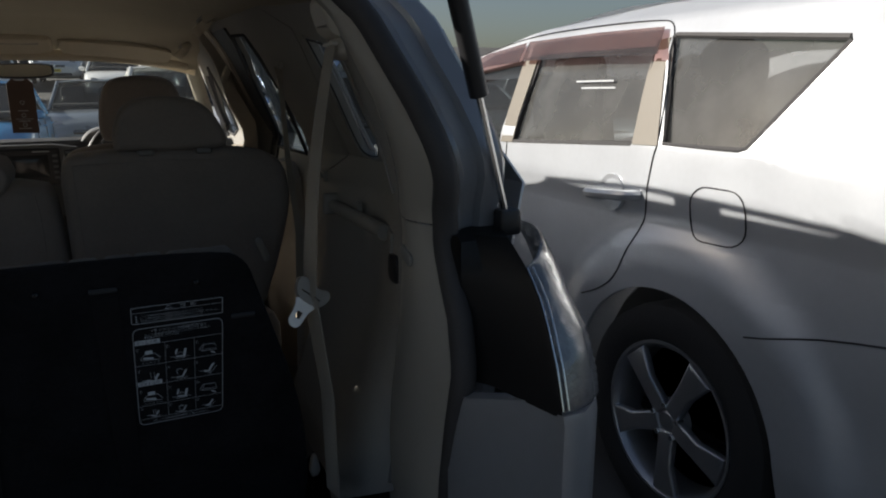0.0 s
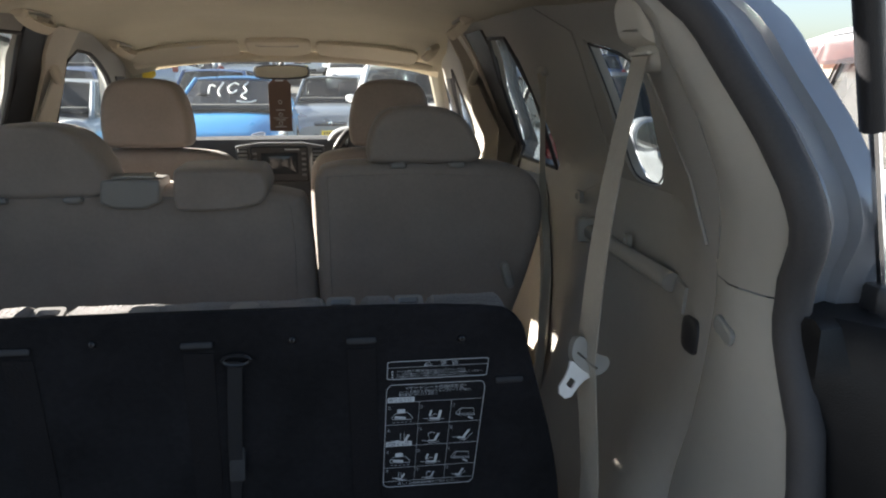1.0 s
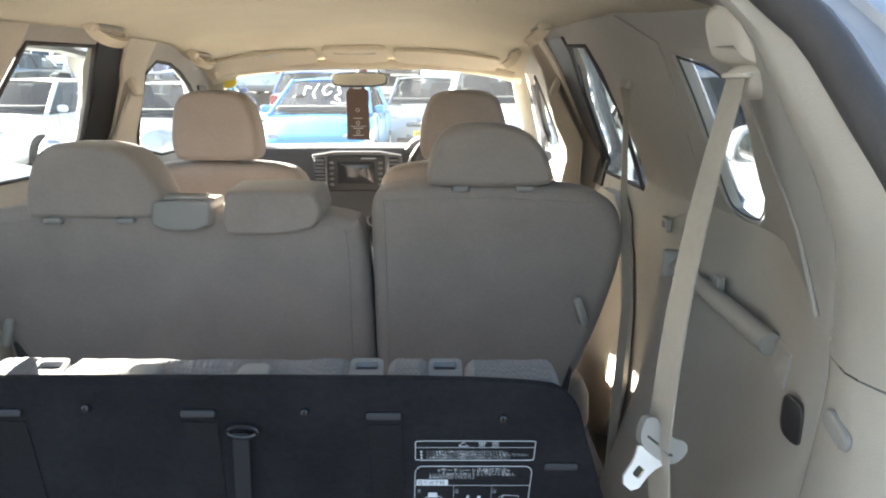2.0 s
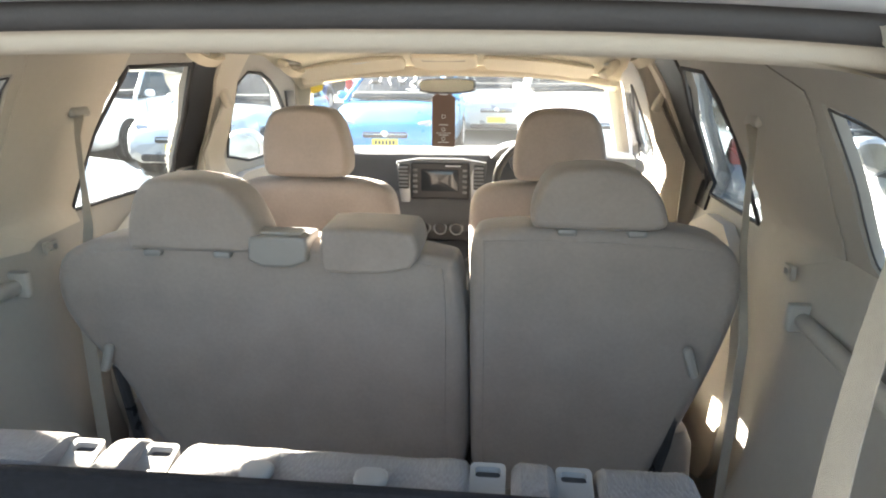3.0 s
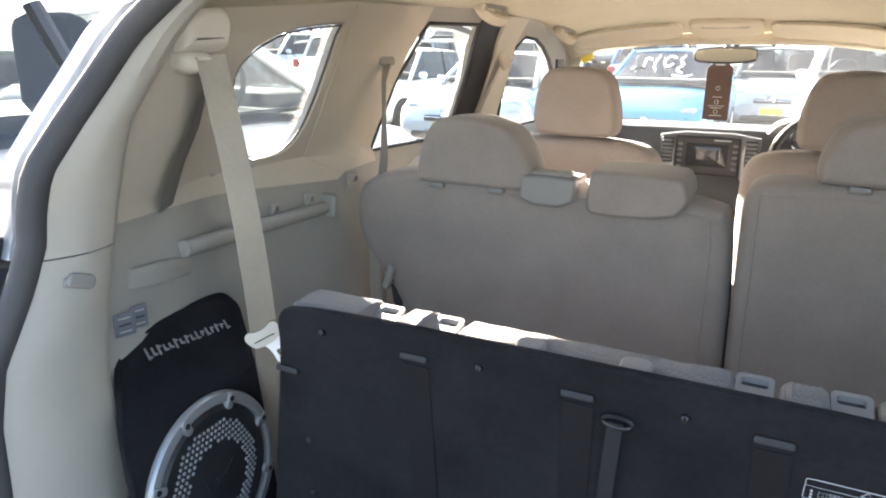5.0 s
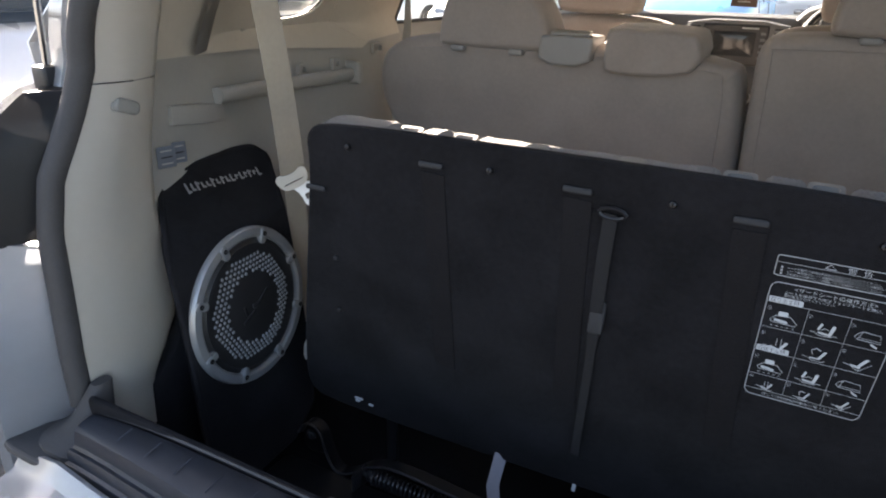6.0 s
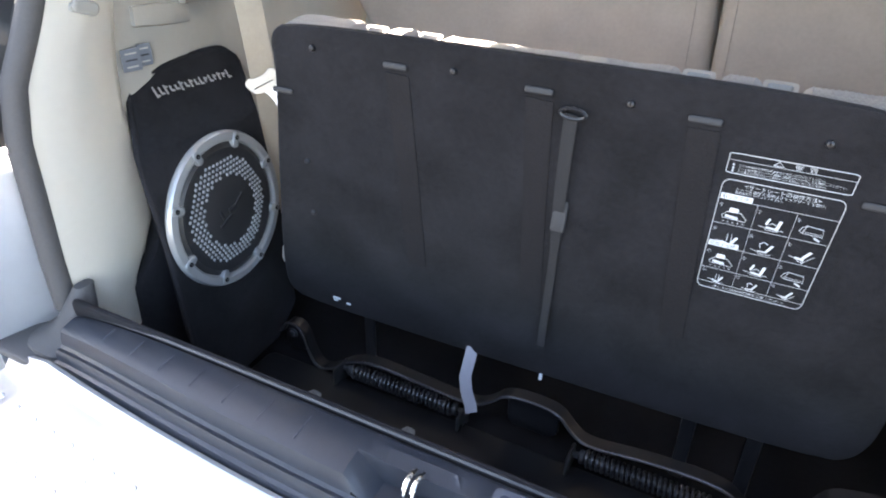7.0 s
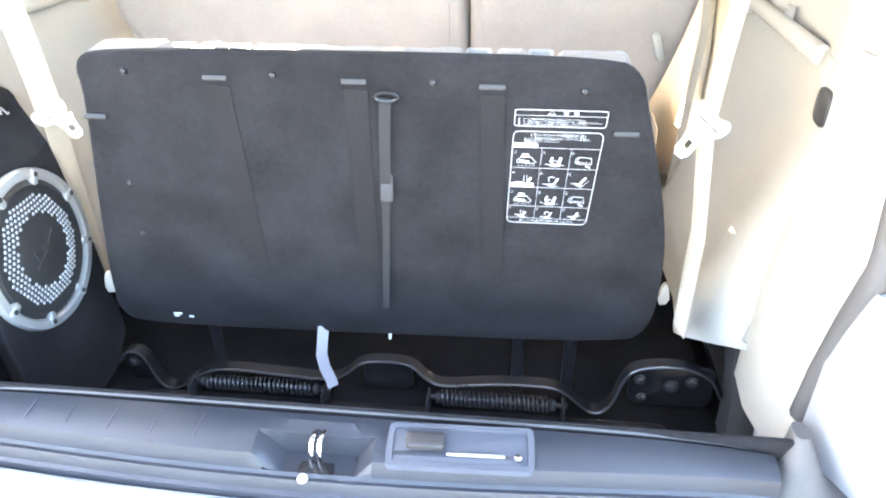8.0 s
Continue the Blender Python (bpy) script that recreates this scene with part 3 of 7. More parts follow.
HUB_F, HUB_R, HUB_Z = 2.95, 0.32, GZ + 0.33
for s, side, xo, dy in SIDES:
    bm = B()
    out = [(-0.10, 0.30)] + arch(HUB_R, HUB_Z, 0.37) + arch(HUB_F, HUB_Z, 0.37) + [(3.62, 0.30), (3.66, 0.70), (3.45, 0.90), (2.62, 1.06), (2.50, 1.14), (2.02, 1.47), (1.60, 1.575), (0.40, 1.575), (0.08, 1.55), (0.0, 1.42), (-0.10, 1.20)]
    sheet(bm, out, [[(y + (fwd if y > ym else -0.01), min(z, 1.535)) for y, z in inset(pts, -0.05)] for pts, ym, fwd in ((QUARTER, 0.33, 0.13) if s > 0 else (QUARTER_L, 0.42, 0.10), (REARDOOR, 1.0, 0.06), (FRONTDOOR, 1.9, 0.06))], skin(s), 0.004, 0.09, grow=(s, 0, 0))
    part("body_side", bm, SILVER, suv, "silver body side")
bm = B()
loft(bm, [[Vector((x, y, interp(y, [0.02, 0.5, 1.1, 1.7, 2.02], [1.60, 1.655, 1.675, 1.645, 1.555]) - 0.105 * (abs(x) / 0.67) ** 4)) for x in [-0.67 + 1.34 * i / 16 for i in range(17)]] for y in [0.02 + 2.0 * k / 20 for k in range(21)]])
bmesh.ops.solidify(bm, geom=bm.faces[:], thickness=0.01)
part("roof", bm, SILVER, suv, "silver roof")
bm = B()
loft(bm, [[Vector((x, y, interp(y, [2.55, 3.0, 3.5, 3.70], [1.10, 1.04, 0.93, 0.78]) - 0.05 * (abs(x) / 0.8) ** 4)) for x in [-0.84 + 1.68 * i / 16 for i in range(17)]] for y in [2.55 + 1.15 * k / 14 for k in range(15)]])
bmesh.ops.solidify(bm, geom=bm.faces[:], thickness=0.008)
part("bonnet", bm, SILVER, suv, "silver bonnet")
bm = B()
rbox(bm, pose(0, 3.66, 0.55, 90, 0, 0), (1.62, 0.52, 0.16), 0.10, 0.06)
part("front_bumper", bm, SILVER, suv)
bm = B()
rbox(bm, pose(0, 3.745, 0.62, 90, 0, 0), (0.9, 0.18, 0.02), 0.05, 0.008)
part("grille", bm, BLACKPLASTIC, suv)
bm = B()
sheet(bm, [(-0.60, 0.0), (0.60, 0.0), (0.70, 1.0), (-0.70, 1.0)], [], lambda u, v: Vector((u, 2.06 + 0.46 * v - 0.09 * (u / 0.7) ** 2 * (1 if v > 0 else 1), 1.50 - 0.36 * v)), 0, 0.1)
ws = part("windscreen", bm, GLASS, suv, "clear windscreen")
ws.visible_shadow = False
bm = B()
rbox(bm, pose(0, 1.7, 0.30, 0, 0, 0), (1.60, 3.3, 0.03), 0.05)
part("underbody", bm, BLACKMETAL, suv)
for s in (1, -1):
    bm = B()
    rail_z = [(y, interp(y, [0.02, 0.5, 1.1, 1.7, 2.02], [1.60, 1.655, 1.675, 1.645, 1.555]) - 0.105 * (0.56 / 0.67) ** 4) for y in [0.06 + 0.06 * k for k in range(27)]]
    tube(bm, [(s * 0.56, y, z + 0.034) for y, z in rail_z], 0.008, 8)
    rr = part("roof_rail", bm, SILVERTRIM, suv, "slim silver roof rail")
    for y, z, w in ((0.12, rail_z[1][1], 0.18), (0.92, rail_z[14][1], 0.16), (1.58, rail_z[25][1], 0.14)):
        bm = B()
        rbox(bm, Matrix.Translation((s * 0.56, y, z + 0.016)), (0.022, w, 0.040), 0.009)
        part("rail_foot", bm, SILVERTRIM, rr)
# raised upper tailgate
gate = thing("upper_tailgate", "raised silver upper tailgate with rear window", "tailgate", (0, 0.02, 1.62))
gm = Matrix.Translation((0, 0.0, 1.65)) @ pose(0, 0, 0, -12, 0, 0)
bm = B()
g_out = chaikin([(-0.62, 0.0), (0.62, 0.0), (0.70, -0.35), (0.68, -0.74), (-0.68, -0.74), (-0.70, -0.35)], 2)
g_win = chaikin([(-0.52, -0.12), (0.52, -0.12), (0.58, -0.50), (-0.58, -0.50)], 2)
sheet(bm, g_out, [g_win], lambda u, v: gm @ Vector((u, v, 0.03 - 0.03 * (u / 0.7) ** 2)), 0.05, 0.12)
part("gate_shell", bm, SILVER, gate)
bm = B()
sheet(bm, inset(g_win, -0.01), [], lambda u, v: gm @ Vector((u, v, 0.05 - 0.03 * (u / 0.7) ** 2)), 0.004, 0.15)
part("rear_window", bm, DARKGLASS, gate, "dark rear window")


def wheel(parent, s, y, z, x, r=0.335, rim=0.225, spokes=5, turn=0.0):
    """Tyre and five-spoked alloy rim; the outer face looks to side s."""
    m = Matrix.Translation((x, y, z)) @ pose(0, 0, 0, 0, 90 * s, 0)
    bm = B()
    revolve(bm, [(rim * 0.97, -0.17), (r - 0.03, -0.18), (r - 0.006, -0.165), (r, -0.13), (r, -0.05), (r - 0.006, -0.012), (r - 0.03, 0.0), (rim + 0.012, -0.004), (rim, -0.012), (rim * 0.97, -0.03)], 40, m, False)
    ty = part("tyre", bm, TYRE, parent)
    bm = B()
    revolve(bm, [(rim * 0.90, -0.15), (rim * 0.90, -0.03), (rim * 0.97, -0.006), (rim * 1.01, -0.006), (rim * 1.01, -0.016)], 40, m, False)
    part("rim", bm, ALLOY, ty, "silver alloy rim")
    for k in range(spokes):
        bm = B()
        sp = m @ pose(0, 0, 0, 0, 0, turn + 360 / spokes * k)
        out = [(0.03, -0.030), (rim * 0.55, -0.028), (rim * 0.93, -0.046), (rim * 0.93, 0.046), (rim * 0.55, 0.028), (0.03, 0.030)]
        slab(bm, out, 0.028, 0.008, lambda u, v, w: sp @ Vector((u, v, -0.045 + w + 0.03 * math.sin(u / rim * 2.6) * 0.6)))
        part("spoke", bm, ALLOY, ty)
    bm = B()
    revolve(bm, [(0.001, -0.012), (0.026, -0.014), (0.034, -0.022), (0.062, -0.03), (0.066, -0.05)], 24, m, False)
    part("hub", bm, ALLOY, ty)
    for k in range(spokes):
        bm = B()
        a = radians(turn + 36 + 72 * k)
        revolve(bm, [(0.0105, -0.05), (0.0105, -0.010), (0.008, -0.004), (0.001, -0.004)], 8, m @ Matrix.Translation((0.050 * math.cos(a), 0.050 * math.sin(a), 0)), False)
        part("wheel_nut", bm, CHROME, ty)
    bm = B()
    revolve(bm, [(0.001, -0.12), (rim * 0.9, -0.12)], 24, m, False)
    part("brake_shield", bm, BLACKMETAL, ty)


for s in (1, -1):
    for y in (HUB_F, HUB_R):
        wheel(suv, s, y, HUB_Z, s * 0.87)

# ---- seats ----
GUIDE = mat("guide_plastic", (0.20, 0.19, 0.18), 0.5, 0, 0.06, 20)


def bench_y(z):
    return 0.640 + (1.12 - z) * 0.12


def headrest(parent, outline, y, depth, posts, zpost, group=None):
    bm = B()
    slab(bm, chaikin(outline, 2), depth, 0.014, lambda u, v, w: Vector((u, y + w + (1.25 - v) * 0.12, v)), 5, 0.014, 0.034)
    hr = part("headrest", bm, SEAT, parent, "rounded cloth headrest")
    for x in posts:
        bm = B()
        rbox(bm, Matrix.Translation((x, y + 0.030, zpost + 0.002)), (0.036, 0.045, 0.014), 0.006)
        part("post_collar", bm, GUIDE, hr, "pale plastic collar")
        bm = B()
        tube(bm, [(x, y + 0.045, zpost - 0.03), (x, y + 0.05, zpost + 0.06)], 0.006)
        part("post", bm, CHROME, hr)
    return hr


def backrest(name, parent, outline, depth, rad):
    bm = B()
    slab(bm, chaikin(outline, 2), depth, rad, lambda u, v, w: Vector((u, bench_y(v) + w, v)), 4)
    return part(name, bm, SEAT, parent, "taupe cloth back, plain at the rear")


LEFT_BACK = [(-0.668, 1.154), (-0.534, 1.189), (-0.223, 1.184), (0.046, 1.172), (0.118, 1.158), (0.136, 1.150), (0.146, 1.09), (0.155, 0.92), (0.156, 0.62), (0.02, 0.60), (-0.445, 0.60), (-0.547, 0.70), (-0.586, 0.85), (-0.690, 0.985), (-0.703, 1.08)]
RIGHT_BACK = [(0.157, 1.200), (0.188, 1.224), (0.366, 1.228), (0.56, 1.224), (0.645, 1.195), (0.668, 1.11), (0.653, 1.015), (0.602, 0.84), (0.542, 0.70), (0.50, 0.60), (0.165, 0.60), (0.158, 0.84), (0.158, 1.085)]
wide = thing("second_row_seat", "wide taupe cloth rear seat section, backrest upright", "car seat", (-0.25, 0.9, 0.35), "second row seats")
backrest("backrest", wide, LEFT_BACK, 0.13, 0.028)
headrest(wide, [(-0.520, 1.160), (-0.510, 1.225), (-0.478, 1.295), (-0.43, 1.311), (-0.33, 1.308), (-0.277, 1.278), (-0.243, 1.205), (-0.240, 1.163), (-0.29, 1.156), (-0.49, 1.158)], 0.612, 0.12, (-0.464, -0.322), 1.155)
bm = B()
slab(bm, chaikin([(-0.126, 1.140), (-0.124, 1.208), (-0.114, 1.220), (0.042, 1.218), (0.060, 1.209), (0.070, 1.168), (0.040, 1.134), (-0.108, 1.128)], 1), 0.135, 0.008, lambda u, v, w: Vector((u, 0.608 + w, v + 0.05 * w)), 4, None, 0.020)
part("headrest", bm, SEAT, wide, "low square middle headrest")
bm = B()
slab(bm, chaikin([(-0.268, 1.138), (-0.264, 1.192), (-0.256, 1.199), (-0.152, 1.199), (-0.147, 1.192), (-0.153, 1.138)], 1), 0.09, 0.006, lambda u, v, w: Vector((u, 0.612 + w, v)), 3)
part("belt_guide", bm, GUIDE, wide, "pale box for the middle belt")
bm = B()
rbox(bm, pose(-0.205, 0.645, 1.203, 8, 0, 0), (0.085, 0.030, 0.006), 0.004)
part("belt_slot", bm, GREYTRIM, wide, "darker slot rim on the belt box")
bm = B()
rbox(bm, pose(-0.25, 0.98, 0.66, -8, 0, 0), (0.80, 0.52, 0.16), 0.06, 0.05)
part("seat_cushion", bm, SEAT, wide)
narrow = thing("second_row_seat", "narrow taupe cloth rear seat section, set more upright", "car seat", (0.4, 0.9, 0.35), "second row seats")
backrest("backrest", narrow, RIGHT_BACK, 0.13, 0.028)
headrest(narrow, [(0.268, 1.228), (0.272, 1.280), (0.298, 1.332), (0.350, 1.346), (0.438, 1.343), (0.486, 1.314), (0.516, 1.254), (0.516, 1.228), (0.47, 1.221), (0.29, 1.223)], 0.612, 0.12, (0.336, 0.461), 1.218)
bm = B()
rbox(bm, pose(0.40, 0.98, 0.66, -8, 0, 0), (0.48, 0.52, 0.16), 0.06, 0.05)
part("seat_cushion", bm, SEAT, narrow)
for par, x, z, s in ((wide, -0.605, 0.915, -1), (narrow, 0.583, 0.966, 1)):
    bm = B()
    rbox(bm, Matrix.Translation((x, bench_y(z) - 0.012, z)) @ pose(0, 0, 0, 90, 18 * -s, 0), (0.020, 0.066, 0.020), 0.009)
    part("release_lever", bm, GREYTRIM, par, "pale plastic backrest lever")
    bm = B()
    tube(bm, [(x - s * 0.0, bench_y(z) + 0.02, z - 0.03), (x - s * 0.02, bench_y(z - 0.2) + 0.01, z - 0.2), (x - s * 0.06, bench_y(0.6), 0.58)], 0.012, 8)
    part("hinge_arm", bm, DARKSTEEL, par, "dark steel hinge arm")


def front_seat(x, label):
    st = thing("front_seat", label, "car seat", (x, 1.6, 0.35), "front seats")
    bm = B()
    slab(bm, chaikin([(x - 0.25, 1.10), (x - 0.235, 1.165), (x - 0.18, 1.195), (x, 1.205), (x + 0.18, 1.195), (x + 0.235, 1.165), (x + 0.25, 1.10), (x + 0.245, 0.80), (x + 0.21, 0.60), (x - 0.21, 0.60), (x - 0.245, 0.80)], 2), 0.14, 0.045, lambda u, v, w: Vector((u, 1.27 + (1.2 - v) * 0.26 + w, v)), 4)
    part("backrest", bm, SEAT, st, "taupe cloth back")
    bm = B()
    slab(bm, chaikin([(x - 0.125, 1.215), (x - 0.125, 1.30), (x - 0.10, 1.385), (x - 0.05, 1.405), (x + 0.05, 1.405), (x + 0.10, 1.385), (x + 0.125, 1.30), (x + 0.125, 1.215), (x + 0.09, 1.205), (x - 0.09, 1.205)], 2), 0.11, 0.016, lambda u, v, w: Vector((u, 1.255 + w + (1.3 - v) * 0.1, v)), 5, None, 0.034)
    hr = part("headrest", bm, SEAT, st, "tall rounded cloth headrest")
    for o in (-0.06, 0.06):
        bm = B()
        tube(bm, [(x + o, 1.33, 1.17), (x + o, 1.325, 1.24)], 0.006)
        part("post", bm, CHROME, hr)
    bm = B()
    rbox(bm, pose(x, 1.66, 0.66, -6, 0, 0), (0.50, 0.52, 0.16), 0.07, 0.05)
    part("seat_cushion", bm, SEAT, st)
    bm = B()
    rbox(bm, pose(x, 1.66, 0.45, 0, 0, 0), (0.42, 0.44, 0.28), 0.03)
    part("seat_base", bm, BLACKPLASTIC, st)


for par, pts in ((wide, [(-0.60, 1.150), (-0.45, 1.163), (-0.1, 1.160), (0.095, 1.146)]), (wide, [(0.105, 1.140), (0.112, 1.08), (0.108, 0.85), (0.106, 0.64)]), (narrow, [(0.182, 1.198), (0.40, 1.204), (0.60, 1.190)]), (narrow, [(0.184, 1.195), (0.186, 1.05), (0.186, 0.66)])):
    bm = B()
    tube(bm, [(x, bench_y(z) - 0.0006, z) for x, z in chaikin(pts, 2, False)], 0.0016, 5)
    part("seam", bm, SEAT, par, "sewn seam")
front_seat(-0.348, "taupe cloth passenger seat of the front row")
front_seat(0.358, "taupe cloth driver's seat behind the steering wheel")

# ---- folded third-row seat ----
def board_y(z):
    return -0.055 + (1.088 - z) * 0.26


third = thing("folded_third_seat", "folded third-row seat standing up, black carpet back towards the tailgate", "car seat", (0.03, 0.08, 0.40))
BOARD = [(-0.350, 1.06), (-0.345, 1.112), (-0.305, 1.131), (0.06, 1.133), (0.40, 1.131), (0.438, 1.109), (0.452, 1.06), (0.515, 0.86), (0.535, 0.70), (0.530, 0.60), (0.485, 0.562), (0.02, 0.545), (-0.44, 0.535), (-0.495, 0.56), (-0.475, 0.66), (-0.415, 0.86)]
bm = B()
slab(bm, chaikin(BOARD, 2), 0.016, 0.006, lambda u, v, w: Vector((u, board_y(v) + w, v)), 2)
board = part("back_board", bm, CARPET, third, "black carpeted back board")
bm = B()
slab(bm, chaikin(inset(BOARD, 0.045), 2), 0.075, 0.022, lambda u, v, w: Vector((u, board_y(v) + 0.016 + w, v)), 3)
part("cushion", bm, RIBBED, third, "pale ribbed cloth cushion")
for x0, x1, hgt in ((-0.335, -0.228, 0.006), (-0.186, -0.143, 0.004), (-0.103, 0.202, 0.002), (0.243, 0.288, 0.003), (0.327, 0.425, 0.002)):
    bm = B()
    n = max(3, int((x1 - x0) / 0.003))
    prof = [(-0.040, 1.06), (-0.048, 1.102), (-0.036, 1.116), (-0.012, 1.119), (0.012, 1.118), (0.030, 1.110), (0.040, 1.092), (0.042, 1.06)]
    rows = []
    for k in range(n + 1):
        x = x0 + (x1 - x0) * k / n
        e = min(x - x0, x1 - x)
        sag = 0.010 * (1 - min(e / 0.010, 1)) ** 2 - 0.0009 * (k % 2) - hgt + 0.003 * noise.noise(Vector((x * 25, 0, 3)))
        rows.append([Vector((x, y, z - sag * interp(z, [1.06, 1.10], [0, 1]))) for y, z in prof])
    loft(bm, rows)
    bm.faces.new([bm.verts.new(p) for p in rows[0]])
    bm.faces.new([bm.verts.new(p) for p in rows[-1]])
    part("cushion_roll", bm, RIBBED, third, "pale ribbed cloth roll")
for x in (-0.207, -0.123, 0.2225, 0.308):
    bm = B()
    m = pose(x - 0.003, -0.004, 1.112, 18, 0, 0)
    sheet(bm, rrect(0.036, 0.042, 0.006), [[(u, v + 0.009) for u, v in rrect(0.026, 0.013, 0.004)]], lambda u, v: m @ Vector((u, v, 0.002)), 0.012, 0.2, (0, 0, -1))
    gd = part("headrest_guide", bm, GUIDE, third, "pale plastic slot for a headrest")
    bm = B()
    rbox(bm, pose(x - 0.003, -0.032, 1.100, 26, 0, 0), (0.035, 0.032, 0.012), 0.004)
    part("guide_foot", bm, GUIDE, gd)
    # black plug close under the rim, for the shade down the slot
    bm = B()
    rbox(bm, m @ Matrix.Translation((0, 0.009, -0.006)), (0.028, 0.015, 0.004), 0.004)
    part("slot_dark_plug", bm, BLACKPLASTIC, gd)
for x in (-0.008, 0.107):
    bm = B()
    rbox(bm, pose(x, -0.030, 1.123, 8, 0, 0), (0.034, 0.028, 0.009), 0.011, 0.004, 3)
    part("cushion_tab", bm, GUIDE, third, "small rounded plastic tab")


def on_board(x, z, out=0.0):
    return Vector((x, board_y(z) - out, z))


ENDCAP = mat("end_cap_grey", (0.022, 0.023, 0.026), 0.55, 0, 0.1, 20, spec=0.25)
# channels pressed in the carpet, with the pale end caps above them
for x0, z0, x1, z1 in ((-0.141, 1.092, -0.165, 0.745), (0.055, 1.091, 0.035, 0.75), (0.243, 1.088, 0.248, 0.75)):
    bm = B()
    ribbon(bm, [on_board(x0 + (x1 - x0) * k / 6, z0 - 0.012 + (z1 - z0) * k / 6, 0.0008) for k in range(7)], (1, 0, 0), 0.034, 0.0006)
    part("channel", bm, CHANNEL, board, "pressed carpet channel")
for x, z in ((-0.141, 1.092), (0.055, 1.091), (0.243, 1.088), (-0.345, 1.024), (0.428, 1.021)):
    bm = B()
    rbox(bm, Matrix.Translation(on_board(x, z, 0.003)) @ pose(0, 0, 0, 76, 0, 0), (0.036, 0.008, 0.004), 0.003)
    part("end_cap", bm, ENDCAP, board, "small grey end cap")
for x, z in ((-0.271, 1.098), (-0.057, 1.097), (0.163, 1.092), (0.364, 1.084), (-0.34, 0.90), (-0.36, 0.79)):
    bm = B()
    revolve(bm, [(0.001, 0.006), (0.0035, 0.005), (0.0045, 0.002), (0.0045, -0.004)], 12, Matrix.Translation(on_board(x, z)) @ pose(0, 0, 0, 76, 0, 0), False)
    part("screw", bm, BLACKMETAL if z > 1 else ENDCAP, board)
# black strap with ring and adjuster
bm = B()
ribbon(bm, [on_board(0.096 + (0.055 - 0.096) * k / 8, 1.068 - 0.433 * k / 8, 0.006 + 0.003 * math.sin(k)) for k in range(9)], (1, 0, 0), [0.0165 - 0.0045 * (k > 3) for k in range(9)], 0.001)
strap = part("strap", bm, BLACKWEB, board, "black webbing strap")
bm = B()
tube(bm, [on_board(0.098 + 0.016 * math.cos(a), 1.070 + 0.007 * math.sin(a), 0.007) for a in [k * math.pi / 6 for k in range(12)]], 0.0022, 6, True)
part("strap_ring", bm, BLACKMETAL, strap)
bm = B()
rbox(bm, Matrix.Translation(on_board(0.084, 0.915, 0.008)) @ pose(0, 0, 0, 76, 0, 0), (0.020, 0.046, 0.006), 0.004)
part("strap_adjuster", bm, ENDCAP, strap)
bm = B()
rbox(bm, Matrix.Translation(on_board(0.052, 0.545, 0.002)) @ pose(0, 0, 0, 76, 0, 0), (0.006, 0.013, 0.003), 0.001)
part("white_tag", bm, WHITEINK, board, "tiny white tag")
for k in range(4):
    bm = B()
    rbox(bm, Matrix.Translation(on_board(-0.372 + 0.008 * (k % 2) + 0.022 * (k // 3), 0.576 - 0.007 * (k // 2), 0.002)) @ pose(0, 0, 0, 76, 0, 0), (0.010, 0.004, 0.002), 0.001)
    part("printed_mark", bm, WHITEINK, board)

# ---- cargo floor, sill and lower tailgate ----
bm = B()
loft(bm, [[Vector((x, y, 0.365 + 0.004 * noise.noise(Vector((x * 6, y * 6, 0))))) for x in [-0.70 + 1.4 * i / 14 for i in range(15)]] for y in [-0.27 + 1.25 * k / 12 for k in range(13)]])
bmesh.ops.solidify(bm, geom=bm.faces[:], thickness=0.02)
part("cargo_floor", bm, CARPET, suv, "black carpeted floor of the seat well")
bm = B()
rbox(bm, pose(0, 1.75, 0.36, 0, 0, 0), (1.45, 1.6, 0.03), 0.03)
part("cabin_floor", bm, CARPET, suv, "dark carpet of the cabin floor")
bm = B()
rbox(bm, pose(0.02, -0.272, 0.53, 90, 0, 0), (1.30, 0.34, 0.012), 0.01)
part("well_rear_wall", bm, CARPET, suv)


def bow(x):
    return -0.042 * (1 - ((x - 0.02) / 0.64) ** 2)


# ribbed sill trim with a lamp-less latch recess and a tray
sill = thing("sill_trim", "dark grey plastic sill trim with latch recess", "trim", (0.02, -0.3, 0.62))
SILL = [(-0.277, 0.640), (-0.277, 0.690), (-0.281, 0.698), (-0.288, 0.7005), (-0.298, 0.699), (-0.299, 0.6988), (-0.310, 0.6955), (-0.316, 0.690), (-0.319, 0.680), (-0.321, 0.669), (-0.325, 0.665), (-0.331, 0.666), (-0.334, 0.661), (-0.336, 0.650), (-0.341, 0.647), (-0.343, 0.625)]


def sill_drop(x, k):
    """How far the trim sinks at the latch recess and the tray."""
    latch = interp(x, [-0.045, -0.008, 0.088, 0.114], [0, 1, 1, 0])
    if 5 <= k <= 8:
        return latch * (0.662 + 0.2 * (SILL[k][0] + 0.301) - SILL[k][1])
    return -0.004 * latch if k == 4 else 0


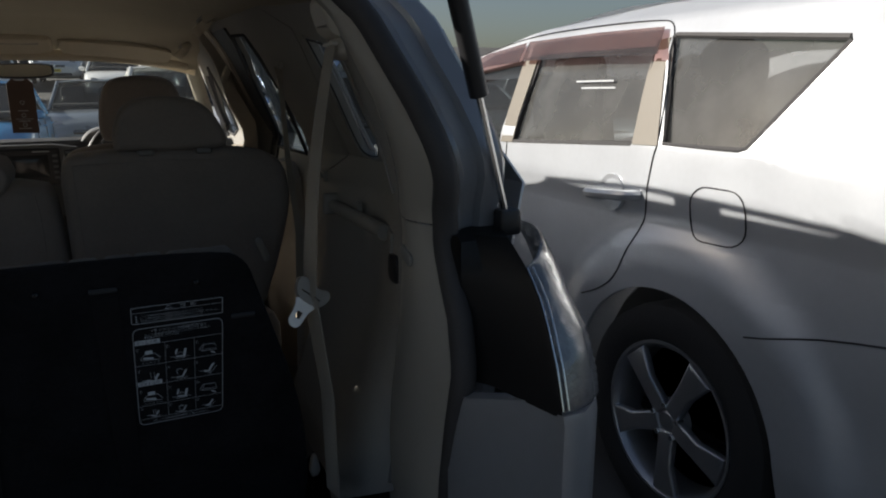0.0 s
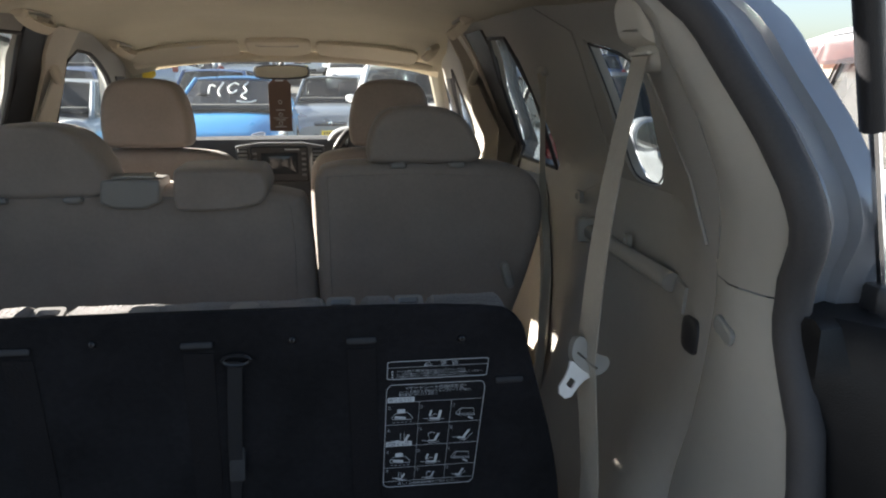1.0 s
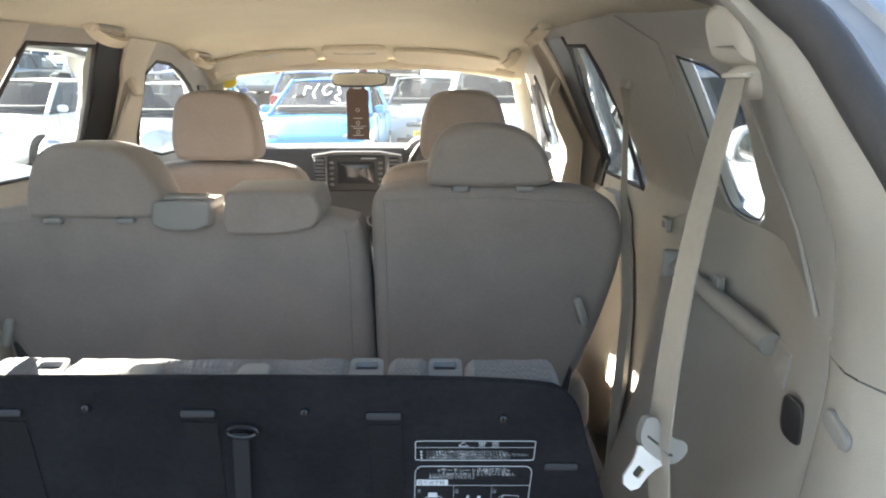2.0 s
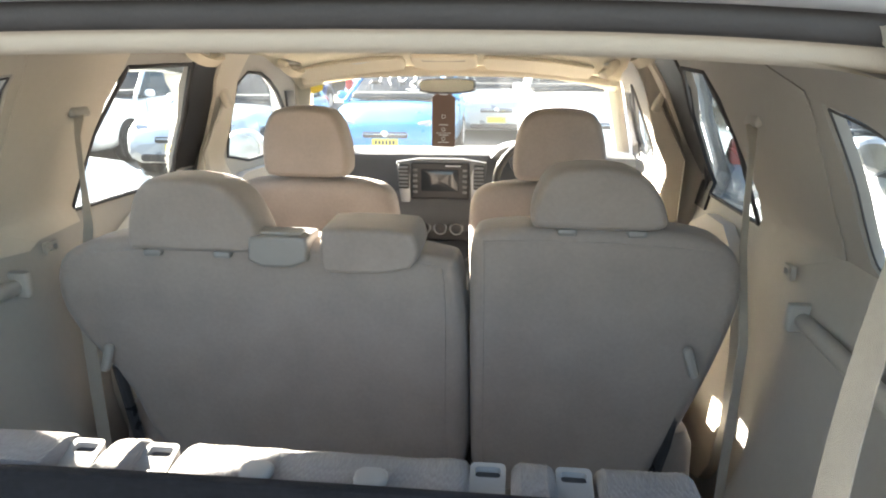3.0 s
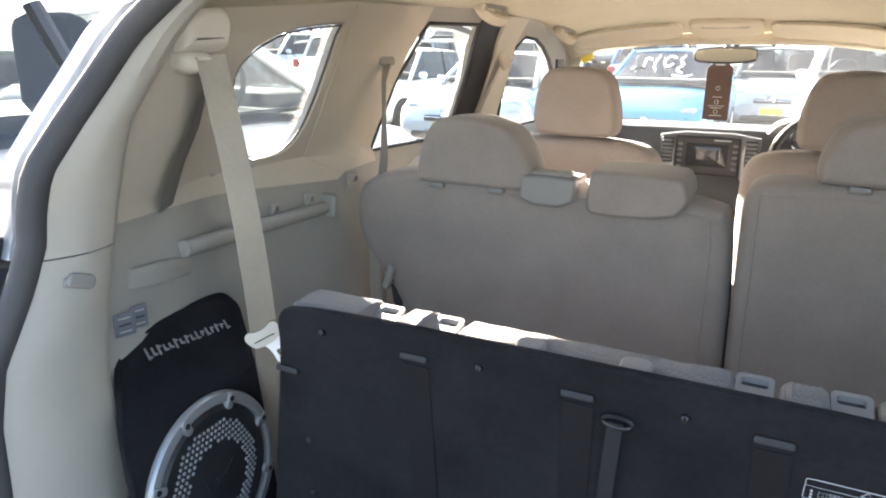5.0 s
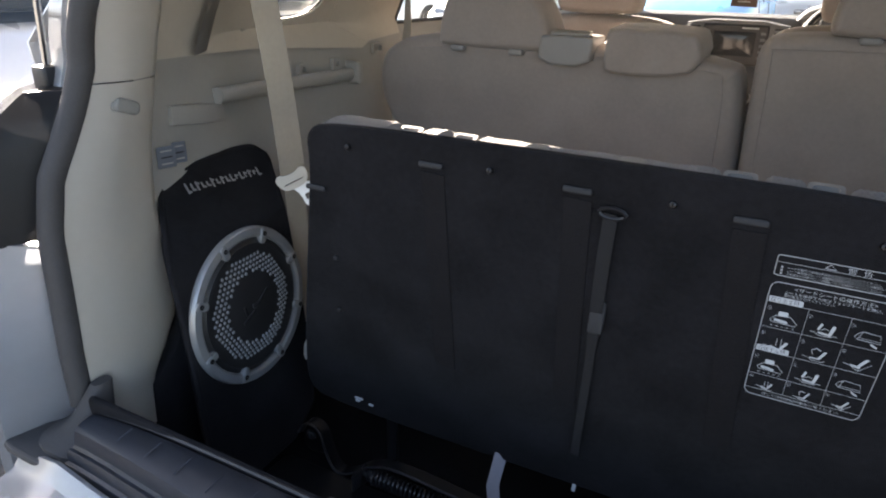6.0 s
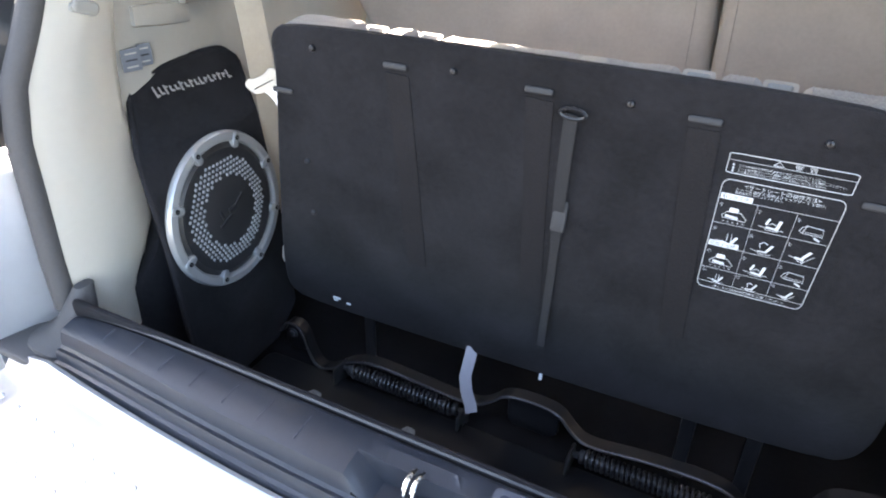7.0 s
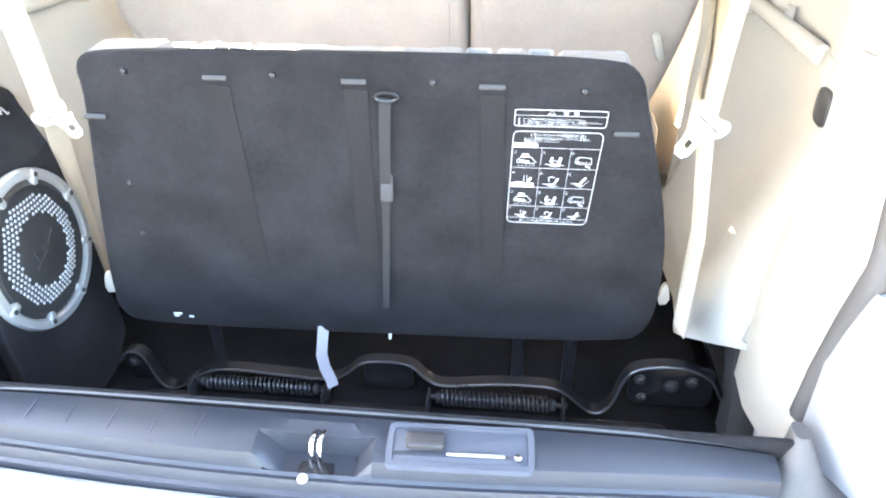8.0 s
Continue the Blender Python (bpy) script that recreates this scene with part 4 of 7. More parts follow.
bm = B()
xs = sorted([-0.61 + 1.24 * i / 60 for i in range(61)] + [-0.045, -0.008, 0.088, 0.114])
loft(bm, [[Vector((x, y + bow(x) * interp(y, [-0.318, -0.277], [1, 0.05]) + 0.0, z + sill_drop(x, k) - 0.02 * (abs(x - 0.02) / 0.62) ** 6)) for k, (y, z) in enumerate(SILL)] for x in xs])
bmesh.ops.solidify(bm, geom=bm.faces[:], thickness=0.003)
part("sill_cover", bm, DARKPLASTIC, sill, "dark grey ribbed sill cover", 24)
bm = B()
tube(bm, [(x, -0.2745 + bow(x) * 0.05, 0.697 - 0.02 * (abs(x - 0.02) / 0.62) ** 6) for x in [-0.60 + 1.2 * i / 30 for i in range(31)]], 0.0035, 6)
part("sill_bead", bm, BLACKPLASTIC, sill, "black bead along the inner edge")
for x in [-0.50 + 0.062 * k for k in range(7)]:
    bm = B()
    tube(bm, [(x, y + bow(x) * interp(y, [-0.318, -0.277], [1, 0.05]), z + 0.0005) for y, z in ((-0.290, 0.7003), (-0.299, 0.6988), (-0.310, 0.6957))], 0.0009, 6)
    part("sill_rib", bm, DARKPLASTIC, sill)
bm = B()
m = pose(0.225, -0.326, 0.6965, 11, 0, 2)
sheet(bm, rrect(0.190, 0.064, 0.008), [rrect(0.174, 0.050, 0.006)], lambda u, v: m @ Vector((u, v, 0.004)), 0.008, 0.3, (0, 0, -1))
tray = part("tray_rim", bm, DARKPLASTIC, sill)
bm = B()
rbox(bm, m @ Matrix.Translation((0, 0, 0.0005)), (0.176, 0.052, 0.002), 0.004)
part("tray_floor", bm, DARKPLASTIC, tray)
bm = B()
rbox(bm, m @ Matrix.Translation((-0.045, 0.004, 0.007)), (0.052, 0.026, 0.012), 0.006)
part("pull_knob", bm, BLACKPLASTIC, tray, "black pull knob")
bm = B()
rbox(bm, m @ Matrix.Translation((0.02, -0.012, 0.004)), (0.075, 0.005, 0.004), 0.002)
part("tray_rod", bm, SILVERTRIM, tray)
bm = B()
revolve(bm, [(0.001, 0.006), (0.005, 0.005), (0.006, 0.001)], 12, m @ Matrix.Translation((0.074, -0.014, 0.003)), False)
part("screw", bm, CHROME, tray)
# bright latch hoop
latch = thing("latch_striker", "bright steel latch hoop in the sill recess", "latch", (0.036, -0.325, 0.66))
for o in (-0.005, 0.006):
    bm = B()
    tube(bm, chaikin([(0.040 + o, -0.306, 0.655), (0.038 + o, -0.308, 0.694), (0.036 + o, -0.325, 0.699), (0.035 + o, -0.341, 0.690), (0.035 + o, -0.343, 0.650)], 2, False), 0.0036, 8)
    part("hoop", bm, CHROME, latch)
bm = B()
rbox(bm, pose(0.036, -0.325, 0.658, 0, 0, 0), (0.05, 0.07, 0.006), 0.006)
part("base_plate", bm, BLACKMETAL, latch)
bm = B()
revolve(bm, [(0.001, 0.004), (0.0055, 0.003), (0.007, 0.0)], 12, pose(0.025, -0.3705, 0.667, 20, 0, 0), False)
part("stopper", bm, WHITEINK, latch, "white stopper button")
# lower tailgate, folded flat
low = thing("lower_tailgate", "silver lower tailgate folded flat, with raised grip dots", "tailgate", (0, -0.6, 0.55))
bm = B()
GATE = [(-0.346, 0.626), (-0.350, 0.640), (-0.357, 0.642), (-0.364, 0.636), (-0.376, 0.622), (-0.41, 0.616), (-0.56, 0.606), (-0.70, 0.600), (-0.76, 0.592), (-0.785, 0.57)]
loft(bm, [[Vector((x, y + bow(x) * 0.9, z - 0.03 * max(0, abs(x) - 0.60) / 0.1)) for y, z in GATE] for x in [-0.72 + 1.44 * i / 48 for i in range(49)]])
bmesh.ops.solidify(bm, geom=bm.faces[:], thickness=0.03)
part("gate_inner", bm, SILVER, low, "silver painted inner side")
for row, (y0, n) in enumerate(((-0.424, 30), (-0.452, 30), (-0.482, 30), (-0.512, 30))):
    for k in range(n):
        x = -0.67 + 1.34 * (k + 0.5 * (row % 2)) / n
        zz = interp(y0, [-0.70, -0.56, -0.44, -0.415], [0.600, 0.606, 0.613, 0.616])
        if row + k == 0:
            bm = B()
            slab(bm, [(0.009 * math.cos(a) if math.cos(a) > 0 else 0.005 * math.cos(a), 0.007 * math.sin(a)) for a in [j * math.pi / 5 for j in range(10)]], 0.004, 0.002, lambda u, v, w: Vector((u * 0.8, v * 0.8, 0.0014 - w)), 2)
            dot = part("grip_dot", bm, SILVER, low)
            dot_mesh = dot.data
        else:
            dot = new("grip_dot", dot_mesh)
            dot.parent = low
            dot.matrix_parent_inverse = Matrix.Translation(-ORIGIN[low])
        dot.matrix_basis = Matrix.Translation((x, y0 + bow(x) * 0.9, zz + 0.001))
# rubber corner boots where sill, pillar and gate meet
for s, side, xo, dy in SIDES:
    boot = thing("corner_boot", "grey rubber boot at the foot of the tailgate opening", "rubber boot", (s * 0.66, -0.30, 0.63))
    bm = B()
    x0 = s * (0.665 + xo)
    rows = []
    for z, w, d in ((0.625, 0.062, 0.060), (0.632, 0.064, 0.063), (0.638, 0.046, 0.044), (0.655, 0.030, 0.030), (0.685, 0.018, 0.022), (0.706, 0.011, 0.016)):
        rows.append([Vector((x0 + a * w, -0.300 + dy * 0.4 + b * d + (z - 0.625) * 0.5, z)) for a, b in rrect(2, 2, 0.7, 3)])
    loft(bm, rows, True)
    bm.faces.new([v for v in bm.verts][-16:])
    part("boot", bm, RUBBER, boot)
    bm = B()
    rbox(bm, pose(x0 + s * 0.03, -0.315 + dy * 0.4, 0.617, 0, 0, 0), (0.17, 0.13, 0.014), 0.03, 0.005)
    part("flange", bm, RUBBER, boot)

# ---- seat mechanism in the well ----
rail = thing("seat_hinge_frame", "black steel hinge bar with two coil springs", "seat frame", (0.03, 0.08, 0.38))
bm = B()
BAR = [(-0.53, 0.43), (-0.51, 0.462), (-0.475, 0.455), (-0.462, 0.40), (-0.44, 0.362), (-0.40, 0.375), (-0.355, 0.415), (-0.30, 0.432), (-0.18, 0.424), (-0.075, 0.418), (-0.04, 0.44), (-0.012, 0.472), (0.04, 0.478), (0.092, 0.473), (0.118, 0.44), (0.15, 0.420), (0.25, 0.438), (0.375, 0.442), (0.41, 0.415), (0.455, 0.372), (0.49, 0.40), (0.505, 0.475), (0.53, 0.503), (0.61, 0.512), (0.665, 0.490), (0.69, 0.44)]
bar_line = chaikin(BAR, 2, False)
ribbon(bm, [(x, 0.100, z) for x, z in bar_line], (0, 1, 0), 0.024, 0.0022)
part("hinge_bar", bm, BLACKMETAL, rail, "black pressed steel bar")
# thin lighter rod along the bar: its edge highlight put in as colour
bm = B()
tube(bm, [(x, 0.083, z + 0.003) for x, z in bar_line], 0.0028, 6)
part("bar_edge_glint", bm, DARKSTEEL, rail, "lit edge of the bar, its glint put in as lighter steel")
for x0, x1 in ((-0.346, -0.116), (0.151, 0.369)):
    bm = B()
    n = 24 * 10
    tube(bm, [(x0 + (x1 - x0) * k / n, 0.085 + 0.014 * math.cos(2 * math.pi * k / 10), 0.395 + 0.014 * math.sin(2 * math.pi * k / 10)) for k in range(n + 1)], 0.0032, 6)
    sp = part("coil_spring", bm, DARKSTEEL, rail, "black coil spring")
    bm = B()
    tube(bm, [(x0 - 0.03, 0.085, 0.395), (x1 + 0.035, 0.085, 0.395)], 0.006, 8)
    part("spring_pin", bm, DARKSTEEL, sp, "bright pin through the spring")
    for x in (x0 - 0.006, x1 + 0.006):
        bm = B()
        revolve(bm, [(0.001, -0.006), (0.010, -0.006), (0.0125, -0.003), (0.0125, 0.003), (0.010, 0.006), (0.001, 0.006)], 16, pose(x, 0.085, 0.395, 0, 90, 0), False)
        part("spring_seat", bm, ENDCAP, sp)
        bm = B()
        rbox(bm, pose(x + (0.02 if x > (x0 + x1) / 2 else -0.02), 0.075, 0.385, 0, 0, 0), (0.006, 0.05, 0.05), 0.004)
        part("spring_bracket", bm, DARKSTEEL, sp)
for x, z, w, h in ((-0.505, 0.415, 0.055, 0.07), (0.600, 0.450, 0.16, 0.10), (0.04, 0.43, 0.10, 0.07)):
    bm = B()
    rbox(bm, pose(x, 0.105, z, 90, 0, 0), (w, h, 0.01), 0.02, 0.003)
    part("hinge_plate", bm, BLACKMETAL, rail)
for x, y, z, r in ((-0.388, 0.001, 0.372, 0.011), (-0.170, 0.003, 0.372, 0.011), (0.18, -0.022, 0.372, 0.011), (-0.505, 0.094, 0.43, 0.008), (0.597, 0.094, 0.458, 0.0098), (0.635, 0.094, 0.470, 0.008), (0.537, 0.094, 0.470, 0.008), (0.545, 0.094, 0.425, 0.007)):
    bm = B()
    mm = pose(x, y, z, 0 if z < 0.4 else 90, 0, 0)
    revolve(bm, [(r * 1.5, 0.0), (r * 1.5, 0.003), (r, 0.004), (r, r * 0.9), (r * 0.7, r * 1.1), (0.001, r * 1.1)], 6 if r > 0.01 else 10, mm, False)
    part("bolt", bm, DARKSTEEL if r < 0.010 else SILVERTRIM, rail, "bright bolt head")
for x in (-0.32, 0.40, 0.30):
    bm = B()
    rbox(bm, pose(x, 0.115, 0.49, 90, 0, 0), (0.024, 0.18, 0.008), 0.006)
    part("support_arm", bm, BLACKMETAL, rail)
bm = B()
rbox(bm, pose(0.02, -0.02, 0.367, 0, 0, 0), (1.16, 0.20, 0.010), 0.02)
part("base_plate", bm, BLACKMETAL, rail)
strap2 = thing("pull_strap", "pale grey pull strap hanging under the seat back", "strap", (-0.08, 0.09, 0.42))
bm = B()
ribbon(bm, [(-0.079, 0.085, 0.56), (-0.082, 0.078, 0.53), (-0.085, 0.070, 0.50), (-0.080, 0.066, 0.47), (-0.070, 0.065, 0.44), (-0.066, 0.062, 0.425)], (0.8, 0.6, 0), 0.022, 0.0012)
part("strap_band", bm, mat("pale_webbing", (0.36, 0.35, 0.38), 0.8, 0, 0.1, 20, 0.4, 300), strap2)

# ---- left side: speaker box ----
SP = Matrix.Translation((-0.585, 0.035, 0.735)) @ Matrix(((0, 0, 1, 0), (1, 0, 0, 0), (0, 1, 0, 0), (0, 0, 0, 1))) @ pose(0, 0, 0, -4, 3, 0)
sub = thing("subwoofer_box", "black carpeted corner subwoofer box with a round grille", "speaker", (-0.66, 0.05, 0.38))
FACE = [(-0.158, 0.250), (-0.155, 0.288), (-0.09, 0.298), (-0.03, 0.302), (0.03, 0.302), (0.088, 0.294), (0.112, 0.285), (0.134, 0.268), (0.138, 0.23), (0.139, 0.173), (0.145, 0.094), (0.153, -0.012), (0.157, -0.144), (0.150, -0.35), (-0.150, -0.35), (-0.150, 0.0), (-0.160, 0.13)]


def box_face(u, v, out=0.0):
    """The box front: upright round the speaker, leaning back to the wall above it."""
    k = interp(v, [0.145, 0.24, 0.30], [0, 1, 1.25])
    return SP @ Vector((u + 0.078 * k, v - 0.034 * k, out - 0.083 * k))


bm = B()
edge = chaikin(FACE, 1)
sheet(bm, edge, [], box_face, 0.10, 0.03, grow=(-1, 0.6, 0))
tube(bm, [box_face(u, v, -0.004) for u, v in inset(edge, 0.003)], 0.006, 8, True)
part("box", bm, CARPET, sub, "black carpet covered box")
bm = B()
slab(bm, [(-0.165, 0.37), (0.02, 0.37), (0.02, 0.86), (-0.055, 0.86), (-0.062, 0.72), (-0.085, 0.675), (-0.140, 0.635)], 0.03, 0.003, lambda u, v, w: Vector((-0.654 - w, u, v)), 2)
part("side_skirt", bm, CARPET, sub, "black carpet skirt beside the box")
ring = SP @ Matrix.Translation((0.0, 0.0, 0.002))
bm = B()
revolve(bm, [(0.128, 0.0), (0.129, 0.010), (0.133, 0.013), (0.146, 0.012), (0.149, 0.006), (0.149, 0.0)], 64, ring, False)
part("trim_ring", bm, SILVERTRIM, sub, "silver trim ring")
for k in range(8):
    a = radians(22.5 + 45 * k)
    bm = B()
    mm = ring @ Matrix.Translation((0.132 * math.cos(a), 0.132 * math.sin(a), 0.008)) @ pose(0, 0, 0, 0, 0, math.degrees(a))
    rbox(bm, mm, (0.030, 0.016, 0.014), 0.007, 0.003)
    lug = part("ring_lug", bm, SILVERTRIM, sub)
    bm = B()
    revolve(bm, [(0.001, 0.0085), (0.0045, 0.0085), (0.005, 0.006)], 10, mm @ Matrix.Translation((0.004, 0, 0)), False)
    part("lug_screw", bm, BLACKMETAL, lug)
bm = B()
revolve(bm, [(0.128, 0.004), (0.118, 0.010), (0.105, 0.006), (0.06, 0.014), (0.03, 0.017), (0.001, 0.018)], 48, ring, False)
part("cone", bm, BLACKPLASTIC, sub, "black grille dish")
bm = B()
pitch = 0.0098
for i in range(-14, 15):
    for j in range(-14, 15):
        u, v = pitch * (i + 0.5 * (j % 2)), pitch * 0.866 * j
        r = math.hypot(u, v)
        if 0.068 < r < 0.100:
            h = interp(r, [0.06, 0.105], [0.0145, 0.0068])
            revolve(bm, [(0.0036, h), (0.0030, h + 0.0012)], 6, ring @ Matrix.Translation((u, v, 0)))
mesh_ring = part("grille_mesh", bm, SILVERTRIM, sub, "silver honeycomb ring")
tagged(mesh_ring, kind="stuff")
for k, (u, v, w, h, r) in enumerate(((-0.022, -0.012, 0.040, 0.006, 20), (0.0, 0.004, 0.022, 0.010, 0), (0.018, 0.014, 0.034, 0.005, 35), (-0.030, 0.002, 0.006, 0.020, 15))):
    bm = B()
    rbox(bm, ring @ Matrix.Translation((u, v, 0.019)) @ pose(0, 0, 0, 0, 0, r), (w, h, 0.002), 0.002)
    part("badge_stroke", bm, ENDCAP, sub)
# maker's mark on the box, as plain slanted strokes
rng = random.Random(4)
u = -0.100
k = 0
while u < 0.092:
    h = rng.choice((0.011, 0.013, 0.017, 0.020)) if k else 0.024
    bm = B()
    mm = Matrix.Translation(box_face(u, 0.259 - 0.08 * (u + 0.1), 0.003)) @ SP.to_3x3().to_4x4() @ pose(0, 0, 0, -40, 0, -14)
    rbox(bm, mm, (0.0045, h, 0.0016), 0.002)
    rbox(bm, mm @ Matrix.Translation((0.0045, rng.choice((-0.3, 0.3)) * h, 0)), (0.007, 0.004, 0.0016), 0.0015)
    part("mark_stroke", bm, SILVERTRIM, sub, "grey printed stroke")
    u += 0.0125
    k += 1

# ---- details of the side linings ----
HOOKGREY = mat("hook_grey_plastic", (0.22, 0.215, 0.20), 0.55, 0, 0.06, 20)
for s, side, xo, dy in SIDES:
    r = thing("cargo_cover_rail", "moulded %s grey rail ledge on the side lining" % ("beige" if s > 0 else "pale"), "trim rail", (s * 0.74, 0.3, 1.09), "cover rails")
    bm = B()
    tube(bm, [(s * (wall_x(0.63, 1.07) * (1 - k / 3) + (wall_x(0.15, 1.09) - 0.004) * k / 3 - 0.006), 0.63 - 0.16 * k, (1.074 if s < 0 else 1.066) + 0.006 * k) for k in range(4)], 0.016, 10)
    part("rail_ledge", bm, GREYTRIM, r)
    bm = B()
    rbox(bm, Matrix.Translation((s * (wall_x(0.60, 1.08) - 0.012), 0.635, 1.078 if s < 0 else 1.070)), (0.05, 0.022, 0.055), 0.008)
    part("rail_end", bm, GREYTRIM, r)
    bm = B()
    slab(bm, [(0.004, 1.066), (0.08, 1.052), (0.162, 1.042), (0.166, 1.074), (0.09, 1.088), (0.008, 1.098)] if s < 0 else [(0.075, 1.056), (0.145, 1.060), (0.145, 1.094), (0.075, 1.098)], 0.022 if s < 0 else 0.018, 0.004, lambda u, v, w: Vector((s * (wall_x(u, v) + 0.012 - w), u, v)), 2)
    part("rail_block", bm, GREYTRIM, r)
    for nm, y, z, w, h in ((("hook_plate", 0.44, 1.106, 0.030, 0.026), ("hook_plate", 0.565, 1.106, 0.030, 0.026), ("lining_clip", 0.75, 1.126, 0.042, 0.028)) if s < 0 else (("hook_plate", 0.405, 1.092, 0.026, 0.030), ("lining_clip", 0.72, 1.132, 0.040, 0.028))):
        hk = thing(nm, "small pale plastic hook plate on the side lining" if nm == "hook_plate" else "small pale plastic clip at the pillar foot", "hook" if nm == "hook_plate" else "clip", (s * wall_x(y, z), y, z), "side lining hooks")
        bm = B()
        x = wall_x(y, z)
        m = Matrix.Translation((s * (x - 0.012), y, z)) @ pose(0, 0, 0, 90, 0, 90)
        sheet(bm, rrect(w, h, 0.004), [rrect(w - 0.014, h - 0.014, 0.003)], lambda u, v: m @ Vector((u, v, 0)), 0.01, 0.5)
        pl = part("plate", bm, GREYTRIM, hk)
        bm = B()
        rbox(bm, m @ Matrix.Translation((0.004, 0.002, -0.002)), (0.010, h - 0.012, 0.006), 0.003)
        part("tooth", bm, GREYTRIM, pl)
    # pillar handle recess
    hd = thing("pillar_hook", "pale folding hook on the rear pillar moulding", "hook", (s * 0.68, -0.09 + dy, 1.10), "pillar hooks")
    bm = B()
    m = Matrix.Translation((s * (d_x(1.1) + xo - 0.012), -0.112, 1.102 + 0.020 * (s < 0))) @ pose(0, 0, 0, 90, 0, 90 * s)
    rbox(bm, m @ pose(0, 0, 0, 0, 0, 20), (0.044, 0.022, 0.009), 0.009)
    part("hook_cap", bm, HOOKGREY, hd)
    bm = B()
    rbox(bm, m @ pose(0, 0, 0, 0, 0, 20) @ Matrix.Translation((-0.012 * s, -0.004, 0.006)), (0.022, 0.016, 0.010), 0.006)
    part("hook_arm", bm, HOOKGREY, hd)
    # belt outlet cover below the roof and its belt
    cov = thing("belt_cover", "rounded ivory plastic cover of a belt outlet", "belt cover", (s * 0.6, 0.03, 1.45), "belt covers")
    yc = 0.128 if s < 0 else 0.072
    bm = B()
    slab(bm, chaikin([(-0.054, -0.020), (-0.053, 0.022), (-0.030, 0.046), (0.022, 0.050), (0.050, 0.030), (0.055, -0.012), (0.040, -0.026), (-0.045, -0.028)], 2), 0.060, 0.018, lambda u, v, w: Vector((s * (0.662 - w - v * 0.35), yc + u, 1.457 + v)), 5, None, 0.030)
    part("cover", bm, IVORY, cov)
    bm = B()
    slab(bm, chaikin([(-0.052, -0.020), (-0.053, -0.046), (-0.030, -0.060), (0.004, -0.052), (0.020, -0.022)], 2), 0.046, 0.010, lambda u, v, w: Vector((s * (0.656 - w), yc + u, 1.457 + v)), 4, None, 0.018)
    part("outlet", bm, IVORY, cov)
    bm = B()
    rbox(bm, Matrix.Translation((s * 0.606, yc + (0.0 if s < 0 else -0.035), 1.424)) @ pose(0, 0, 0, 0, 0, 90), (0.060, 0.010, 0.006), 0.003)
    part("belt_slot", bm, IVORY, cov, "slot that the belt leaves by")
    belt = thing("seat_belt", "beige webbing seat belt with metal tongue" if s > 0 else "beige webbing seat belt in sunlight by the speaker box", "seat belt", (s * 0.58, 0.1, 0.95), "third row belts")
    bm = B()
    top, bot = (Vector((0.606, 0.036, 1.420)), Vector((0.541, -0.003, 1.026))) if s > 0 else (Vector((-0.602, 0.124, 1.428)), Vector((-0.590, 0.190, 0.935)))
    ribbon(bm, [top.lerp(bot, k / 8) + Vector((-s * 0.010 * math.sin(math.pi * k / 8), 0, 0)) for k in range(9)], (s * (0.2 if s > 0 else 0.45), -1, 0.1), [(0.034 if s > 0 else 0.047) + (0.014 if s > 0 else 0.004) * k / 8 for k in range(9)], 0.0008)
    part("webbing", bm, WEBBING, belt)
    bm = B()
    low_end = bot + Vector((s * 0.035, 0.05, -0.40))
    ribbon(bm, [bot, bot.lerp(low_end, 0.5) + Vector((s * 0.015, 0.02, 0)), low_end], (s * 0.25, -1, 0.1), 0.044, 0.0008)
    part("webbing", bm, WEBBING, belt)
    bm = B()
    m = Matrix.Translation(bot) @ pose(0, 0, 0, 78, 0, 12 if s > 0 else 40) @ pose(0, 0, 0, 0, 0, -42 if s > 0 else 24) @ Matrix.Scale(0.88, 4)
    sheet(bm, chaikin([(-0.038, 0.016), (-0.030, -0.006), (-0.018, -0.015), (0.018, -0.015), (0.032, -0.006), (0.038, 0.016), (0.026, 0.026), (0.012, 0.018), (-0.012, 0.018), (-0.026, 0.026)], 2), [rrect(0.044, 0.003, 0.001)], lambda u, v: m @ Vector((u, v, 0.006)), 0.012, 0.5)
    tg = part("tongue_grip", bm, GREYTRIM if s > 0 else IVORY, belt, "plastic grip of the tongue")
    bm = B()
    mt = m @ Matrix.Translation((0.0 if s > 0 else 0.014, -0.040, 0))
    sheet(bm, chaikin([(-0.024, 0.030), (0.024, 0.030), (0.014, 0.010), (0.013, -0.024), (-0.013, -0.024), (-0.014, 0.010)], 1), [rrect(0.012, 0.014, 0.003)], lambda u, v: mt @ Vector((u, v - 0.002, 0.002)), 0.004, 0.5)
    part("tongue", bm, TONGUE, tg, "bright metal tongue")
    # second-row belt on its pillar
    b2 = thing("seat_belt", "narrow view of a beige second-row belt on the pillar", "seat belt", (s * 0.65, 0.7, 1.2), "second row belts")
    bm = B()
    by = 0.738 if s < 0 else 0.690
    ribbon(bm, [(s * 0.662, by + 0.012, 1.412), (s * 0.664, by, 1.37), (s * 0.667, by + 0.004, 1.28), (s * 0.672, by + 0.010, 1.18), (s * 0.68, by - 0.03, 1.00), (s * 0.66, by - 0.05, 0.62)], (s, 0.35, 0), [0.030, 0.016, 0.016, 0.030, 0.042, 0.044] if s < 0 else [0.024, 0.013, 0.013, 0.016, 0.020, 0.022], 0.001)
    part("webbing", bm, WEBBING, b2)
    bm = B()
